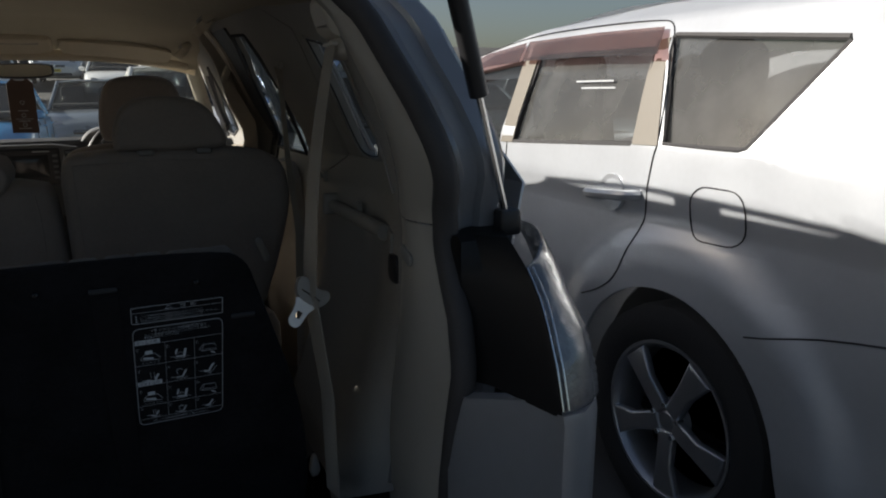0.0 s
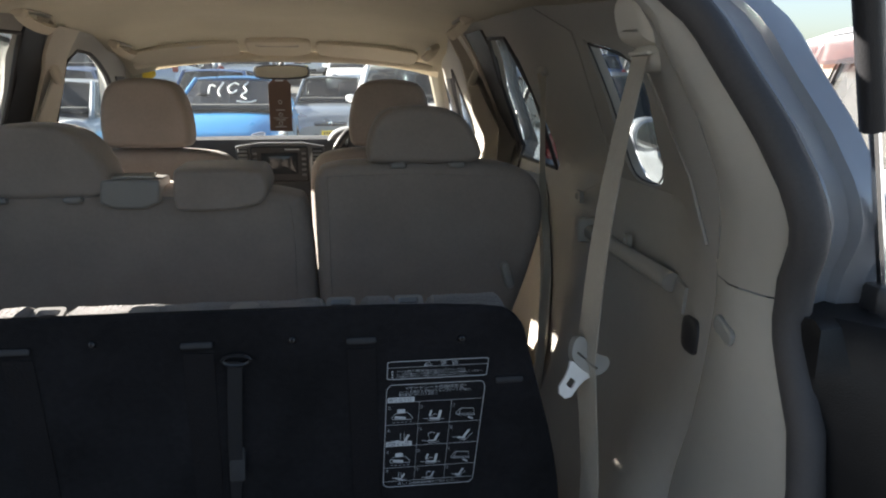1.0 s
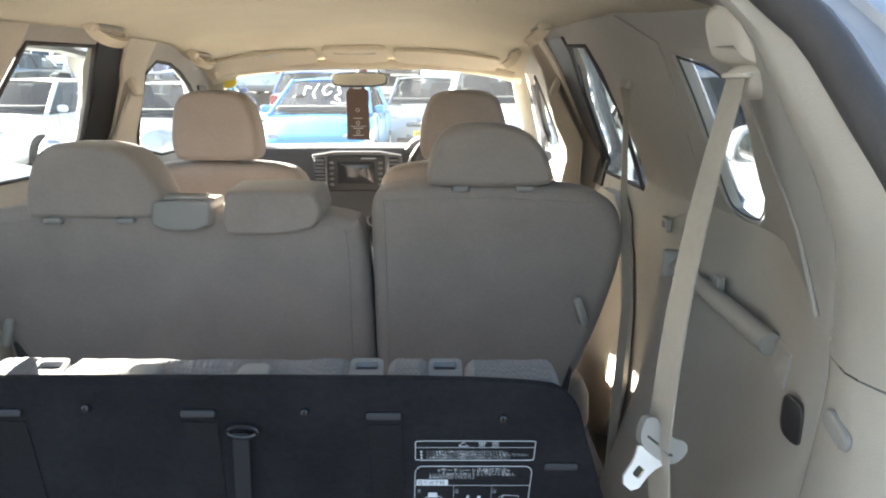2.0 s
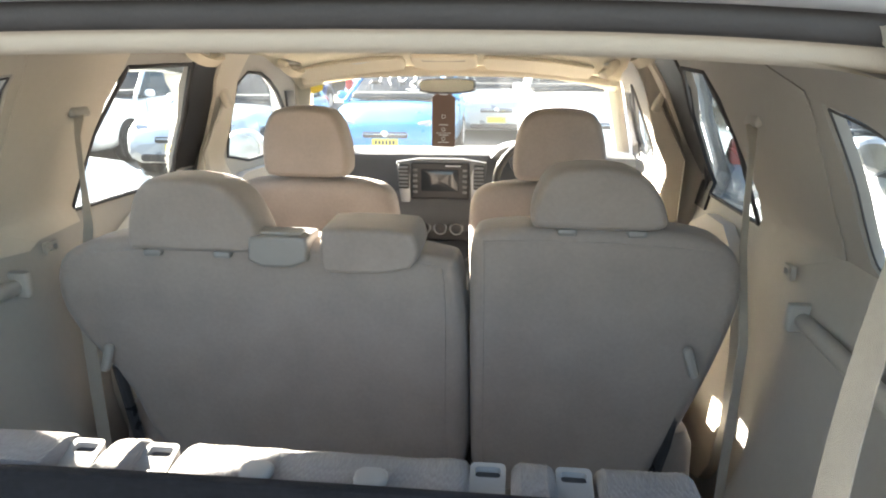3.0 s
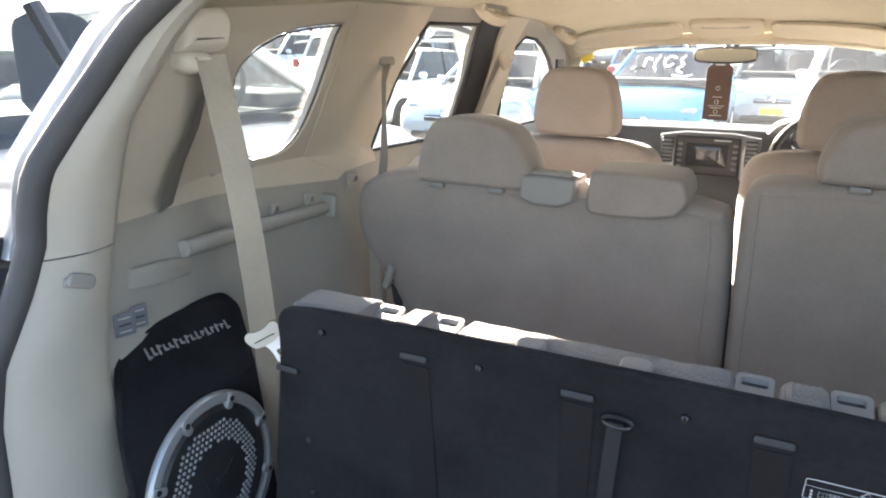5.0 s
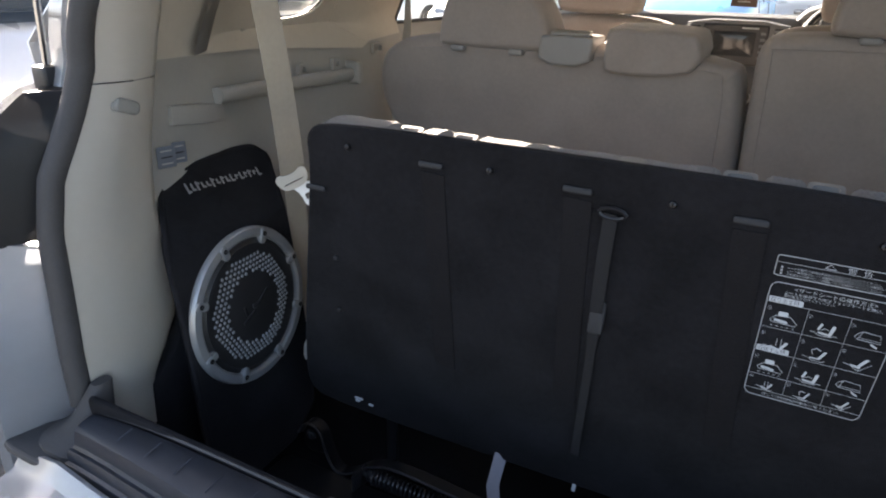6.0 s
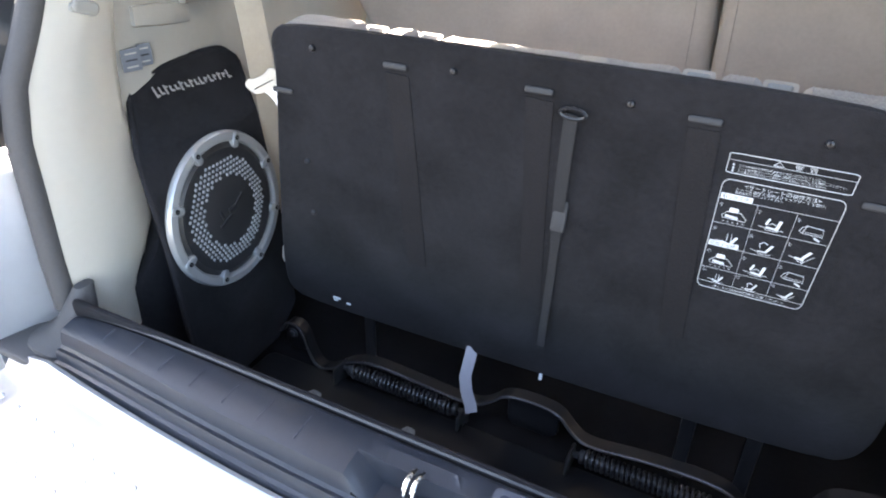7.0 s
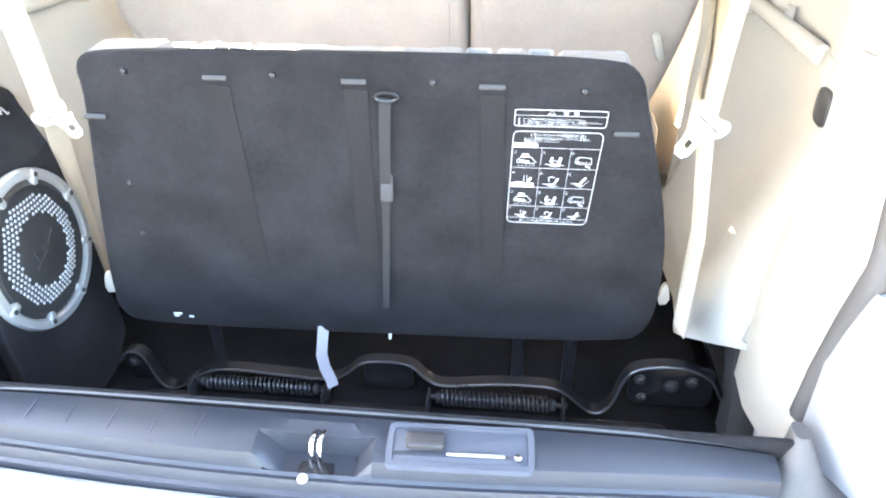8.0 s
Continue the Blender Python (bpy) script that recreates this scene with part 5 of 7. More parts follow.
    rbox(bm, pose(s * 0.668, by + 0.020, 1.418, 0, 20 * s, 0), (0.016, 0.060, 0.022), 0.006)
    part("belt_ring", bm, GREYTRIM, b2)
# oval finger hole on the right lining: a black plate for its shaded inside
hole = thing("finger_hole", "oval finger hole in the grey side lining, its dark inside a black plate", "hole", (0.74, 0.06, 1.02))
bm = B()
rbox(bm, Matrix.Translation((wall_x(0.012, 1.050) - 0.006, 0.010, 1.050)) @ pose(0, 0, 0, 90, 0, 90), (0.046, 0.052, 0.008), 0.015)
part("cap", bm, BLACKPLASTIC, hole)
# two small warning stickers on the left lining
for y, w in ((-0.055, 0.034), (-0.019, 0.026)):
    stk = thing("sticker", "small dark sticker with pale symbols on the side lining", "sticker", (-0.7, y + 0.03, 1.02), "lining stickers")
    bm = B()
    yy = y + 0.03
    m = Matrix.Translation((-(wall_x(yy, 1.018) - 0.010), yy, 1.018)) @ pose(0, 0, 0, 90, 0, 76)
    rbox(bm, m, (w, 0.038, 0.002), 0.003)
    st = part("backing", bm, mat("slate_ink", (0.10, 0.11, 0.13), 0.6), stk)
    for j in range(3):
        bm = B()
        rbox(bm, m @ Matrix.Translation((0, 0.011 - 0.011 * j, 0.0015)), (w * 0.6, 0.0026, 0.001), 0.001)
        part("printed_bar", bm, ENDCAP if j == 1 else GREYTRIM, st)
# white plastic wedge at the foot of the right lining, and its twin
for s in (1, -1):
    wd = thing("lining_clip", "small pale plastic wedge low on the side lining", "clip", (s * 0.555, 0.12, 0.62), "low clips")
    bm = B()
    slab(bm, chaikin([(-0.012, 0.0), (0.014, 0.002), (0.008, 0.045), (-0.004, 0.05)], 1), 0.016, 0.004, lambda u, v, w: Vector(((0.575 if s > 0 else -0.545) + u, (0.18 if s > 0 else 0.14) + w, (0.585 if s > 0 else 0.568) + v)), 2)
    part("wedge", bm, IVORY, wd)

# ---- instruction label on the back board ----
label = thing("instruction_label", "white printed instruction label on black carpet", "label", (0.335, 0.0, 0.95))


def ink(bm, x, z, w, h, rot=0.0):
    rbox(bm, Matrix.Translation(on_board(x, z, 0.0018)) @ pose(0, 0, 0, 75.4, 0, 0) @ pose(0, 0, 0, 0, 0, rot), (w, h, 0.0008), min(w, h) * 0.2, 0.0002, 1)


def stroke(bm, pts, w=0.0007):
    tube(bm, [on_board(x, z, 0.0018) for x, z in pts], w * 0.5, 4)


def lab_x(u, z):
    """Label's left edge leans with its height; u from 0 to 1."""
    return interp(z, [0.851, 1.055], [0.268, 0.2745]) + u * interp(z, [0.851, 1.055], [0.1225, 0.125])


for za, zb in ((1.055, 1.029), (1.0205, 0.852)):
    bm = B()
    pts = []
    for u, v in rrect(1, 1, 0.06, 4):
        z = (za + zb) / 2 + v * (za - zb)
        pts.append(on_board(lab_x(u + 0.5, z), z, 0.0018))
    tube(bm, pts, 0.00045, 5, True)
    part("printed_border", bm, WHITEINK, label)


bm = B()
stroke(bm, [(lab_x(0.36, 1.05), 1.0480), (lab_x(0.40, 1.05), 1.0535), (lab_x(0.44, 1.05), 1.0480), (lab_x(0.36, 1.05), 1.0480)], 0.0009)
part("warning_triangle", bm, WHITEINK, label)


def lettering(text, x, z, size, parent, material=WHITEINK):
    cu = bpy.data.curves.new("lettering", "FONT")
    cu.body, cu.size, cu.extrude, cu.offset = text, size, 0.0001, -0.008 * size
    tmp = bpy.data.objects.new("tmp", cu)
    scene.collection.objects.link(tmp)
    me = bpy.data.meshes.new_from_object(tmp.evaluated_get(bpy.context.evaluated_depsgraph_get()))
    bpy.data.objects.remove(tmp)
    me.transform(Matrix.Translation(on_board(x, z, 0.0022)) @ pose(0, 0, 0, 75.4, 0, 0))
    me.materials.clear()
    me.materials.append(material)
    ob = new("lettering", me)
    ob.parent = parent
    ob.matrix_parent_inverse = Matrix.Translation(-ORIGIN[parent])
    return ob


def line_of_text(text, u0, u1, z, size):
    """A printed line squeezed to run from u0 to u1 across the label."""
    ob = lettering(text, 0.0, z, size, label)
    w = max(v.co.x for v in ob.data.vertices)
    for v in ob.data.vertices:
        v.co.x = lab_x(u0, z) + v.co.x / w * (lab_x(u1, z) - lab_x(u0, z))


line_of_text("\u8b66  \u544a", 0.52, 0.70, 1.0482, 0.0062)
for k, (text, u1) in enumerate((("\u30b7\u30fc\u30c8\u3092\u64cd\u4f5c\u3059\u308b\u6642\u306f\u624b\u8db3\u3092\u306f\u3055\u307e\u306a\u3044\u3088\u3046\u306b\u3057\u3066\u304f\u3060\u3055\u3044\u3002", 0.78), ("\u30b7\u30fc\u30c8\u64cd\u4f5c\u5f8c\u306f\u30b7\u30fc\u30c8\u304c\u78ba\u5b9f\u306b\u56fa\u5b9a\u3055\u308c\u3066\u3044\u308b\u3053\u3068\u3092\u78ba\u8a8d\u3057\u3066\u304f\u3060\u3055\u3044\u3002", 0.95), ("\u4eba\u3092\u4e57\u305b\u305f\u72b6\u614b\u3067\u30ed\u30c3\u30af\u89e3\u9664\u30d9\u30eb\u30c8\u3092\u64cd\u4f5c\u3057\u306a\u3044\u3067\u304f\u3060\u3055\u3044\u3002", 0.80))):
    line_of_text(text, 0.09, u1, 1.0392 - 0.0040 * k, 0.0031)
    bm = B()
    ink(bm, lab_x(0.05, 1.04), 1.0403 - 0.0040 * k, 0.0020, 0.0020)
    part("bullet", bm, WHITEINK, label)
line_of_text("<\u30b5\u30fc\u30c9\u30b7\u30fc\u30c8\u306e\u64cd\u4f5c\u65b9\u6cd5>", 0.19, 0.81, 1.0122, 0.0062)
line_of_text("\u30b7\u30fc\u30c8\u3092\u64cd\u4f5c\u3059\u308b\u6642\u306f\u30d5\u30e9\u30c3\u30d7\u30b2\u30fc\u30c8\u3092\u958b\u3051\u3001", 0.12, 0.86, 1.0074, 0.0038)
line_of_text("\u8eca\u4e21\u5f8c\u65b9\u304b\u3089\u884c\u3063\u3066\u304f\u3060\u3055\u3044\u3002", 0.12, 0.52, 1.0034, 0.0036)
line_of_text("\u8a73\u3057\u304f\u306f\u53d6\u6271\u8aac\u660e\u66f8\u3092\u3054\u89a7\u304f\u3060\u3055\u3044\u3002", 0.16, 0.84, 0.8555, 0.0036)
for z, txt in ((0.9975, "\u53d6\u308a\u51fa\u3059\u6642"), (0.9265, "\u53ce\u7d0d\u3059\u308b\u6642")):
    bm = B()
    ink(bm, lab_x(0.15, z), z, 0.034, 0.0062)
    part("heading_block", bm, WHITEINK, label, "solid white heading block")
    t = lettering(txt, lab_x(0.025, z), z - 0.0021, 0.0058, label, CHANNEL)
    t.location.y -= 0.0012
# pictogram cells
for pts in [[(lab_x(0.0, z), z), (lab_x(1.0, z), z)] for z in (1.0462, 0.9935, 0.958, 0.9225, 0.886, 0.862)] + [[(lab_x(u, 0.9935), 0.9935), (lab_x(u, 0.862), 0.862)] for u in (0.34, 0.67)]:
    bm = B()
    stroke(bm, pts, 0.0005)
    part("cell_line", bm, WHITEINK, label)
rng = random.Random(11)
for row, zc in enumerate((0.9745, 0.9385, 0.9025, 0.873)):
    for col in range(3):
        bm = B()
        uc = 0.17 + 0.33 * col
        k = row * 3 + col
        sc = 1.0 if row < 3 else 0.72

        def P(a, b):
            return (lab_x(uc, zc) + a * 0.0135 * sc, zc - 0.002 + b * 0.0125 * sc)
        pic = k % 6
        if pic == 0:
            stroke(bm, [P(-1, -0.2), P(-0.6, 0.3), P(0.5, 0.35), P(1, -0.3), P(0.9, -0.55), P(-0.9, -0.45), P(-1, -0.2)], 0.0008)
            ink(bm, *P(-0.2, -0.25), 0.014 * sc, 0.0028 * sc, -6)
            ink(bm, *P(-0.1, 0.55), 0.010 * sc, 0.0050 * sc)
            for j in range(5):
                ink(bm, *P(-0.8 + 0.4 * j, -0.85), 0.0025 * sc, 0.0006)
        elif pic == 1:
            stroke(bm, [P(-1, -0.55), P(-0.6, -0.60), P(-0.4, -0.85), P(0.5, -0.85), P(0.7, -0.65), P(1, -0.7)], 0.0007)
            ink(bm, *P(0.05, -0.60), 0.013 * sc, 0.0022 * sc, -4)
            ink(bm, *P(0.55, 0.0), 0.0034 * sc, 0.012 * sc, -16)
            ink(bm, *P(-0.35, 0.1), 0.0024 * sc, 0.008 * sc, -22)
            stroke(bm, [P(-0.25, -0.25), P(0.0, 0.0), P(0.3, -0.15)], 0.0008)
        elif pic == 2:
            stroke(bm, [P(-0.7, -0.35), P(-0.45, 0.55), P(0.75, 0.45), P(0.9, -0.40), P(-0.7, -0.35)], 0.0008)
            stroke(bm, [P(-0.7, -0.35), P(-0.95, -0.1), P(-0.75, 0.3), P(-0.45, 0.55)], 0.0007)
            stroke(bm, [P(-0.6, -0.15), P(0.85, -0.2)], 0.0005)
            ink(bm, *P(0.5, -0.75), 0.007 * sc, 0.0020 * sc, -24)
        elif pic == 3:
            stroke(bm, [P(-1, -0.35), P(-0.5, -0.45), P(-0.2, -0.80), P(0.6, -0.85), P(0.9, -0.7)], 0.0007)
            ink(bm, *P(-0.05, -0.55), 0.012 * sc, 0.0022 * sc, -14)
            ink(bm, *P(0.55, -0.05), 0.0030 * sc, 0.010 * sc, -34)
            for j in range(6):
                ink(bm, *P(-0.05 + 0.35 * (j % 2), -0.1 + 0.30 * (j // 2)), 0.0007, 0.0026 * sc)
        elif pic == 4:
            stroke(bm, [P(-1, -0.55), P(-0.5, -0.65), P(-0.3, -0.90), P(0.5, -0.90), P(0.7, -0.75)], 0.0007)
            stroke(bm, [P(-0.3, -0.2), P(-0.4, 0.3), P(-0.05, 0.55), P(0.25, 0.35)], 0.0011)
            ink(bm, *P(0.45, -0.10), 0.0026 * sc, 0.013 * sc, -32)
            ink(bm, *P(-0.05, -0.62), 0.010 * sc, 0.0016 * sc)
        else:
            stroke(bm, [P(-1, -0.30), P(-0.5, -0.40), P(-0.2, -0.75), P(0.3, -0.80)], 0.0007)
            ink(bm, *P(-0.15, -0.45), 0.010 * sc, 0.0024 * sc, -8)
            ink(bm, *P(0.35, 0.15), 0.0028 * sc, 0.013 * sc, -40)
            for j in range(5):
                ink(bm, *P(0.15 + 0.18 * j, -0.85 + 0.22 * j), 0.0022 * sc, 0.0007, 40)
        lettering(chr(0x2460 + k % 6), lab_x(uc - 0.15, zc), zc + 0.0085 * sc, 0.0048, label)
        part("pictogram", bm, WHITEINK, label)

# ---- dashboard and front of the cabin ----
dash = thing("dashboard", "dark grey dashboard with silver centre panel", "dashboard", (0, 2.3, 0.7))
DASHM = mat("dash_grey", (0.15, 0.155, 0.16), 0.6, 0, 0.12, 9, 0.35, 500)
bm = B()
DP = [(2.60, 1.155), (2.45, 1.160), (2.30, 1.172), (2.20, 1.178), (2.15, 1.168), (2.135, 1.140), (2.14, 1.02), (2.10, 0.97), (2.09, 0.90), (2.14, 0.78), (2.25, 0.66), (2.50, 0.60)]
loft(bm, [[Vector((x, y + 0.05 * (abs(x) / 0.7) ** 3, z - 0.012 * (abs(x) / 0.7) ** 2)) for y, z in DP] for x in [-0.72 + 1.44 * i / 36 for i in range(37)]])
bmesh.ops.solidify(bm, geom=bm.faces[:], thickness=0.01)
part("dash_body", bm, DASHM, dash, "dark grey moulded dash")
bm = B()
slab(bm, chaikin([(-0.235, 1.158), (0.125, 1.158), (0.13, 1.10), (0.085, 1.0), (0.075, 0.80), (-0.185, 0.80), (-0.195, 1.0), (-0.238, 1.10)], 1), 0.02, 0.006, lambda u, v, w: Vector((u, 2.110 + w + (1.18 - v) * 0.03, v)), 2)
stack = part("centre_panel", bm, DASHM, dash, "dark grey centre stack")
for xa, xb, xc in ((-0.236, -0.180, -0.190), (0.066, 0.126, 0.078)):
    bm = B()
    slab(bm, chaikin([(xa, 1.135), (xb, 1.135), (xb if xa < 0 else xc + 0.02, 0.95), (xc if xa < 0 else xc - 0.012, 0.82), ((xa + xc) / 2 if xa < 0 else xa, 0.95)], 1), 0.006, 0.002, lambda u, v, w: Vector((u, 2.104 + w + (1.18 - v) * 0.03, v)), 2)
    part("silver_strip", bm, SILVERTRIM, stack, "satin silver strip beside the radio")
bm = B()
rbox(bm, pose(-0.058, 2.112, 1.068, 90, 0, 0), (0.235, 0.150, 0.02), 0.008)
scr = part("screen_bezel", bm, BLACKPLASTIC, dash, "black radio bezel")
bm = B()
rbox(bm, pose(-0.058, 2.101, 1.072, 90, 0, 0), (0.150, 0.088, 0.006), 0.003)
part("screen", bm, mat("dead_screen", (0.03, 0.033, 0.036), 0.12, 0, 0.1, 20), scr, "dark glossy screen")
for side_x in (-0.158, 0.042):
    for k in range(5):
        bm = B()
        rbox(bm, pose(side_x, 2.101, 1.112 - 0.022 * k, 90, 0, 0), (0.018, 0.010, 0.006), 0.002)
        part("radio_key", bm, DASHM, scr)
bm = B()
rbox(bm, pose(-0.005, 2.100, 1.130, 90, 0, 0), (0.06, 0.005, 0.003), 0.001)
part("badge_bar", bm, WHITEINK, scr)
for x in (-0.205, 0.098):
    bm = B()
    rbox(bm, pose(x, 2.108, 1.085, 90, 0, 0), (0.044, 0.100, 0.014), 0.006)
    vent = part("air_vent", bm, BLACKPLASTIC, dash, "black air vent")
    for k in range(6):
        bm = B()
        rbox(bm, pose(x, 2.099, 1.122 - 0.015 * k, 60, 0, 0), (0.038, 0.010, 0.003), 0.001)
        part("vent_slat", bm, DASHM, vent)
bm = B()
rbox(bm, pose(-0.056, 2.115, 0.895, 90, 0, 0), (0.26, 0.16, 0.02), 0.02)
part("climate_panel", bm, BLACKPLASTIC, dash)
for x in (-0.122, -0.055, 0.010):
    bm = B()
    revolve(bm, [(0.029, 0.0), (0.029, 0.010), (0.025, 0.013), (0.022, 0.012)], 28, pose(x, 2.105, 0.878, 90, 0, 0), False)
    kn = part("dial_ring", bm, SILVERTRIM, dash, "silver dial ring")
    bm = B()
    revolve(bm, [(0.022, 0.004), (0.020, 0.022), (0.001, 0.024)], 20, pose(x, 2.105, 0.878, 90, 0, 0), False)
    part("dial", bm, BLACKPLASTIC, kn)
bm = B()
rbox(bm, pose(-0.03, 1.75, 0.62, 0, 0, 0), (0.22, 0.75, 0.42), 0.04)
part("centre_console", bm, BLACKPLASTIC, dash, "black centre console")
bm = B()
slab(bm, chaikin([(0.13, 1.14), (0.16, 1.205), (0.26, 1.225), (0.46, 1.225), (0.56, 1.20), (0.58, 1.14)], 2), 0.16, 0.02, lambda u, v, w: Vector((u, 2.10 + w, v)), 3)
hood = part("instrument_hood", bm, DASHM, dash)
for x in (0.27, 0.42):
    bm = B()
    revolve(bm, [(0.050, 0.0), (0.052, 0.008), (0.046, 0.010)], 28, pose(x, 2.098, 1.155, 90, 0, 0), False)
    part("dial_bezel", bm, CHROME, hood, "bright instrument ring")
wheel_m = Matrix.Translation((0.352, 2.00, 1.075)) @ pose(0, 0, 0, 66, 0, 0)
steer = thing("steering_wheel", "black steering wheel with silver lower spokes", "steering wheel", (0.352, 2.0, 1.0))
bm = B()
tube(bm, [wheel_m @ Vector((0.185 * math.cos(a), 0.185 * math.sin(a), 0)) for a in [k * math.pi / 20 for k in range(40)]], 0.016, 10, True)
part("rim", bm, BLACKPLASTIC, steer)
for a in (0, 180, 240, 300):
    bm = B()
    tube(bm, [wheel_m @ Vector((0.05 * math.cos(radians(a)), 0.05 * math.sin(radians(a)), -0.02)), wheel_m @ Vector((0.18 * math.cos(radians(a)), 0.18 * math.sin(radians(a)), 0))], 0.014, 8)
    part("spoke", bm, SILVERTRIM if a >= 240 else BLACKPLASTIC, steer)
bm = B()
revolve(bm, [(0.065, -0.04), (0.072, -0.01), (0.055, 0.008), (0.001, 0.012)], 24, wheel_m, False)
part("boss", bm, BLACKPLASTIC, steer)
bm = B()
tube(bm, [wheel_m @ Vector((0, 0, -0.03)), wheel_m @ Vector((0, 0, -0.28))], 0.04, 12)
part("column", bm, BLACKPLASTIC, steer)
# inside mirror with hanging card
mir = thing("rear_view_mirror", "black framed inside mirror", "mirror", (-0.03, 2.09, 1.43))
bm = B()
slab(bm, chaikin([(-0.142, 1.44), (-0.135, 1.470), (0.075, 1.472), (0.084, 1.445), (0.075, 1.412), (-0.130, 1.410)], 2), 0.03, 0.008, lambda u, v, w: Vector((u, 2.065 + w, v)), 3)
part("shell", bm, BLACKPLASTIC, mir)
bm = B()
slab(bm, chaikin([(-0.134, 1.44), (-0.128, 1.463), (0.068, 1.465), (0.076, 1.445), (0.068, 1.419), (-0.123, 1.417)], 2), 0.002, 0.0005, lambda u, v, w: Vector((u, 2.062 + w + (v - 1.44) * 0.06, v)), 1)
part("mirror_glass", bm, mat("mirror_silver", (0.85, 0.86, 0.84), 0.02, 1.0, 0.01, 5), mir, "mirror glass")
bm = B()
tube(bm, [(-0.03, 2.09, 1.46), (-0.03, 2.12, 1.50), (-0.03, 2.14, 1.515)], 0.010, 8)
part("stalk", bm, BLACKPLASTIC, mir)
tag = thing("hanging_card", "dark brown printed card hanging from the mirror", "card", (-0.045, 2.13, 1.2))
BROWN = mat("brown_card", (0.085, 0.050, 0.036), 0.6, 0, 0.1, 20)
bm = B()
slab(bm, [(-0.092, 1.205), (0.0, 1.203), (0.0, 1.395), (-0.018, 1.412), (-0.074, 1.412), (-0.092, 1.395)], 0.002, 0.0005, lambda u, v, w: Vector((u, 2.120 + w, v)), 1)
card = part("card", bm, BROWN, tag)
for text, z in (("We've", 1.3755), ("got you", 1.3625), ("covered.", 1.3495)):
    t = lettering(text, 0.0, 0.0, 0.0145, tag)
    t.name, t.parent, t.matrix_parent_inverse = "lettering", card, Matrix.Identity(4)
    base = Matrix.Translation(on_board(0.0, 0.0, 0.0022)) @ pose(0, 0, 0, 75.4, 0, 0)
    t.data.transform(pose(-0.082, 2.1185, z, 90, 0, 0) @ base.inverted())
    t.matrix_parent_inverse = Matrix.Translation(-ORIGIN[tag])
for z, w, h, x in ((1.290, 0.036, 0.003, -0.046), (1.258, 0.060, 0.002, -0.046), (1.250, 0.040, 0.003, -0.046), (1.222, 0.044, 0.003, -0.046)):
    bm = B()
    rbox(bm, pose(x, 2.118, z, 90, 0, 0), (w, h, 0.001), h * 0.2)
    part("printed_bar", bm, WHITEINK, card)
for z in (1.322, 1.272, 1.236):
    bm = B()
    tube(bm, [(-0.046 + 0.007 * math.cos(a), 2.118, z + 0.007 * math.sin(a)) for a in [k * math.pi / 6 for k in range(12)]], 0.0012, 5, True)
    part("printed_ring", bm, WHITEINK, card)
bm = B()
slab(bm, rrect(0.04, 0.02, 0.0095, 4), 0.002, 0.0005, lambda u, v, w: Vector((-0.046 + u, 2.117 + w, 1.415 + v)), 1)
part("card_hook", bm, WHITEINK, card)
# sun visors, roof console, grab handles
for x0, x1, lab in ((-0.56, -0.160, "beige sun visor folded up with a printed strip"), (0.110, 0.51, "beige sun visor folded up")):
    vs_ = thing("sun_visor", lab, "sun visor", ((x0 + x1) / 2, 1.90, 1.5), "sun visors")
    bm = B()
    slab(bm, chaikin([(x0, 1.90), (x0 + 0.02, 2.00), (x1 - 0.02, 2.00), (x1, 1.90), (x1 - 0.03, 1.868), (x0 + 0.03, 1.868)], 1), 0.012, 0.004, lambda u, v, w: Vector((u, v, liner_z(u, v) - 0.018 + w)), 3)
    vv = part("visor", bm, LINER, vs_)
    bm = B()
    tube(bm, [(x0 + 0.03 + (x1 - x0 - 0.06) * k / 12, 1.871, liner_z(x0 + 0.03 + (x1 - x0 - 0.06) * k / 12, 1.871) - 0.016) for k in range(13)], 0.005, 6)
    part("visor_edge", bm, LINER, vv)
    if x0 < 0:
        bm = B()
        slab(bm, [(-0.42, 1.885), (-0.26, 1.885), (-0.26, 1.905), (-0.42, 1.905)], 0.0008, 0.0002, lambda u, v, w: Vector((u, v, liner_z(u, v) - 0.0195 + w)), 1)
        part("printed_strip", bm, WHITEINK, vv)
cons = thing("roof_console", "beige roof console between the visors", "console", (-0.03, 1.93, 1.52))
bm = B()
slab(bm, chaikin([(-0.145, 1.90), (-0.135, 1.99), (0.090, 1.99), (0.100, 1.90), (0.085, 1.85), (-0.130, 1.85)], 1), 0.020, 0.008, lambda u, v, w: Vector((u, v, liner_z(u, v) - 0.018 + w)), 3)
cs = part("console", bm, LINER, cons)
bm = B()
slab(bm, rrect(0.16, 0.02, 0.008), 0.002, 0.0006, lambda u, v, w: Vector((-0.025 + u, 1.90 + v, liner_z(-0.025 + u, 1.90 + v) - 0.0195 + w)), 1)
part("lamp_lens", bm, GUIDE, cs, "pale lens of the reading lamp")
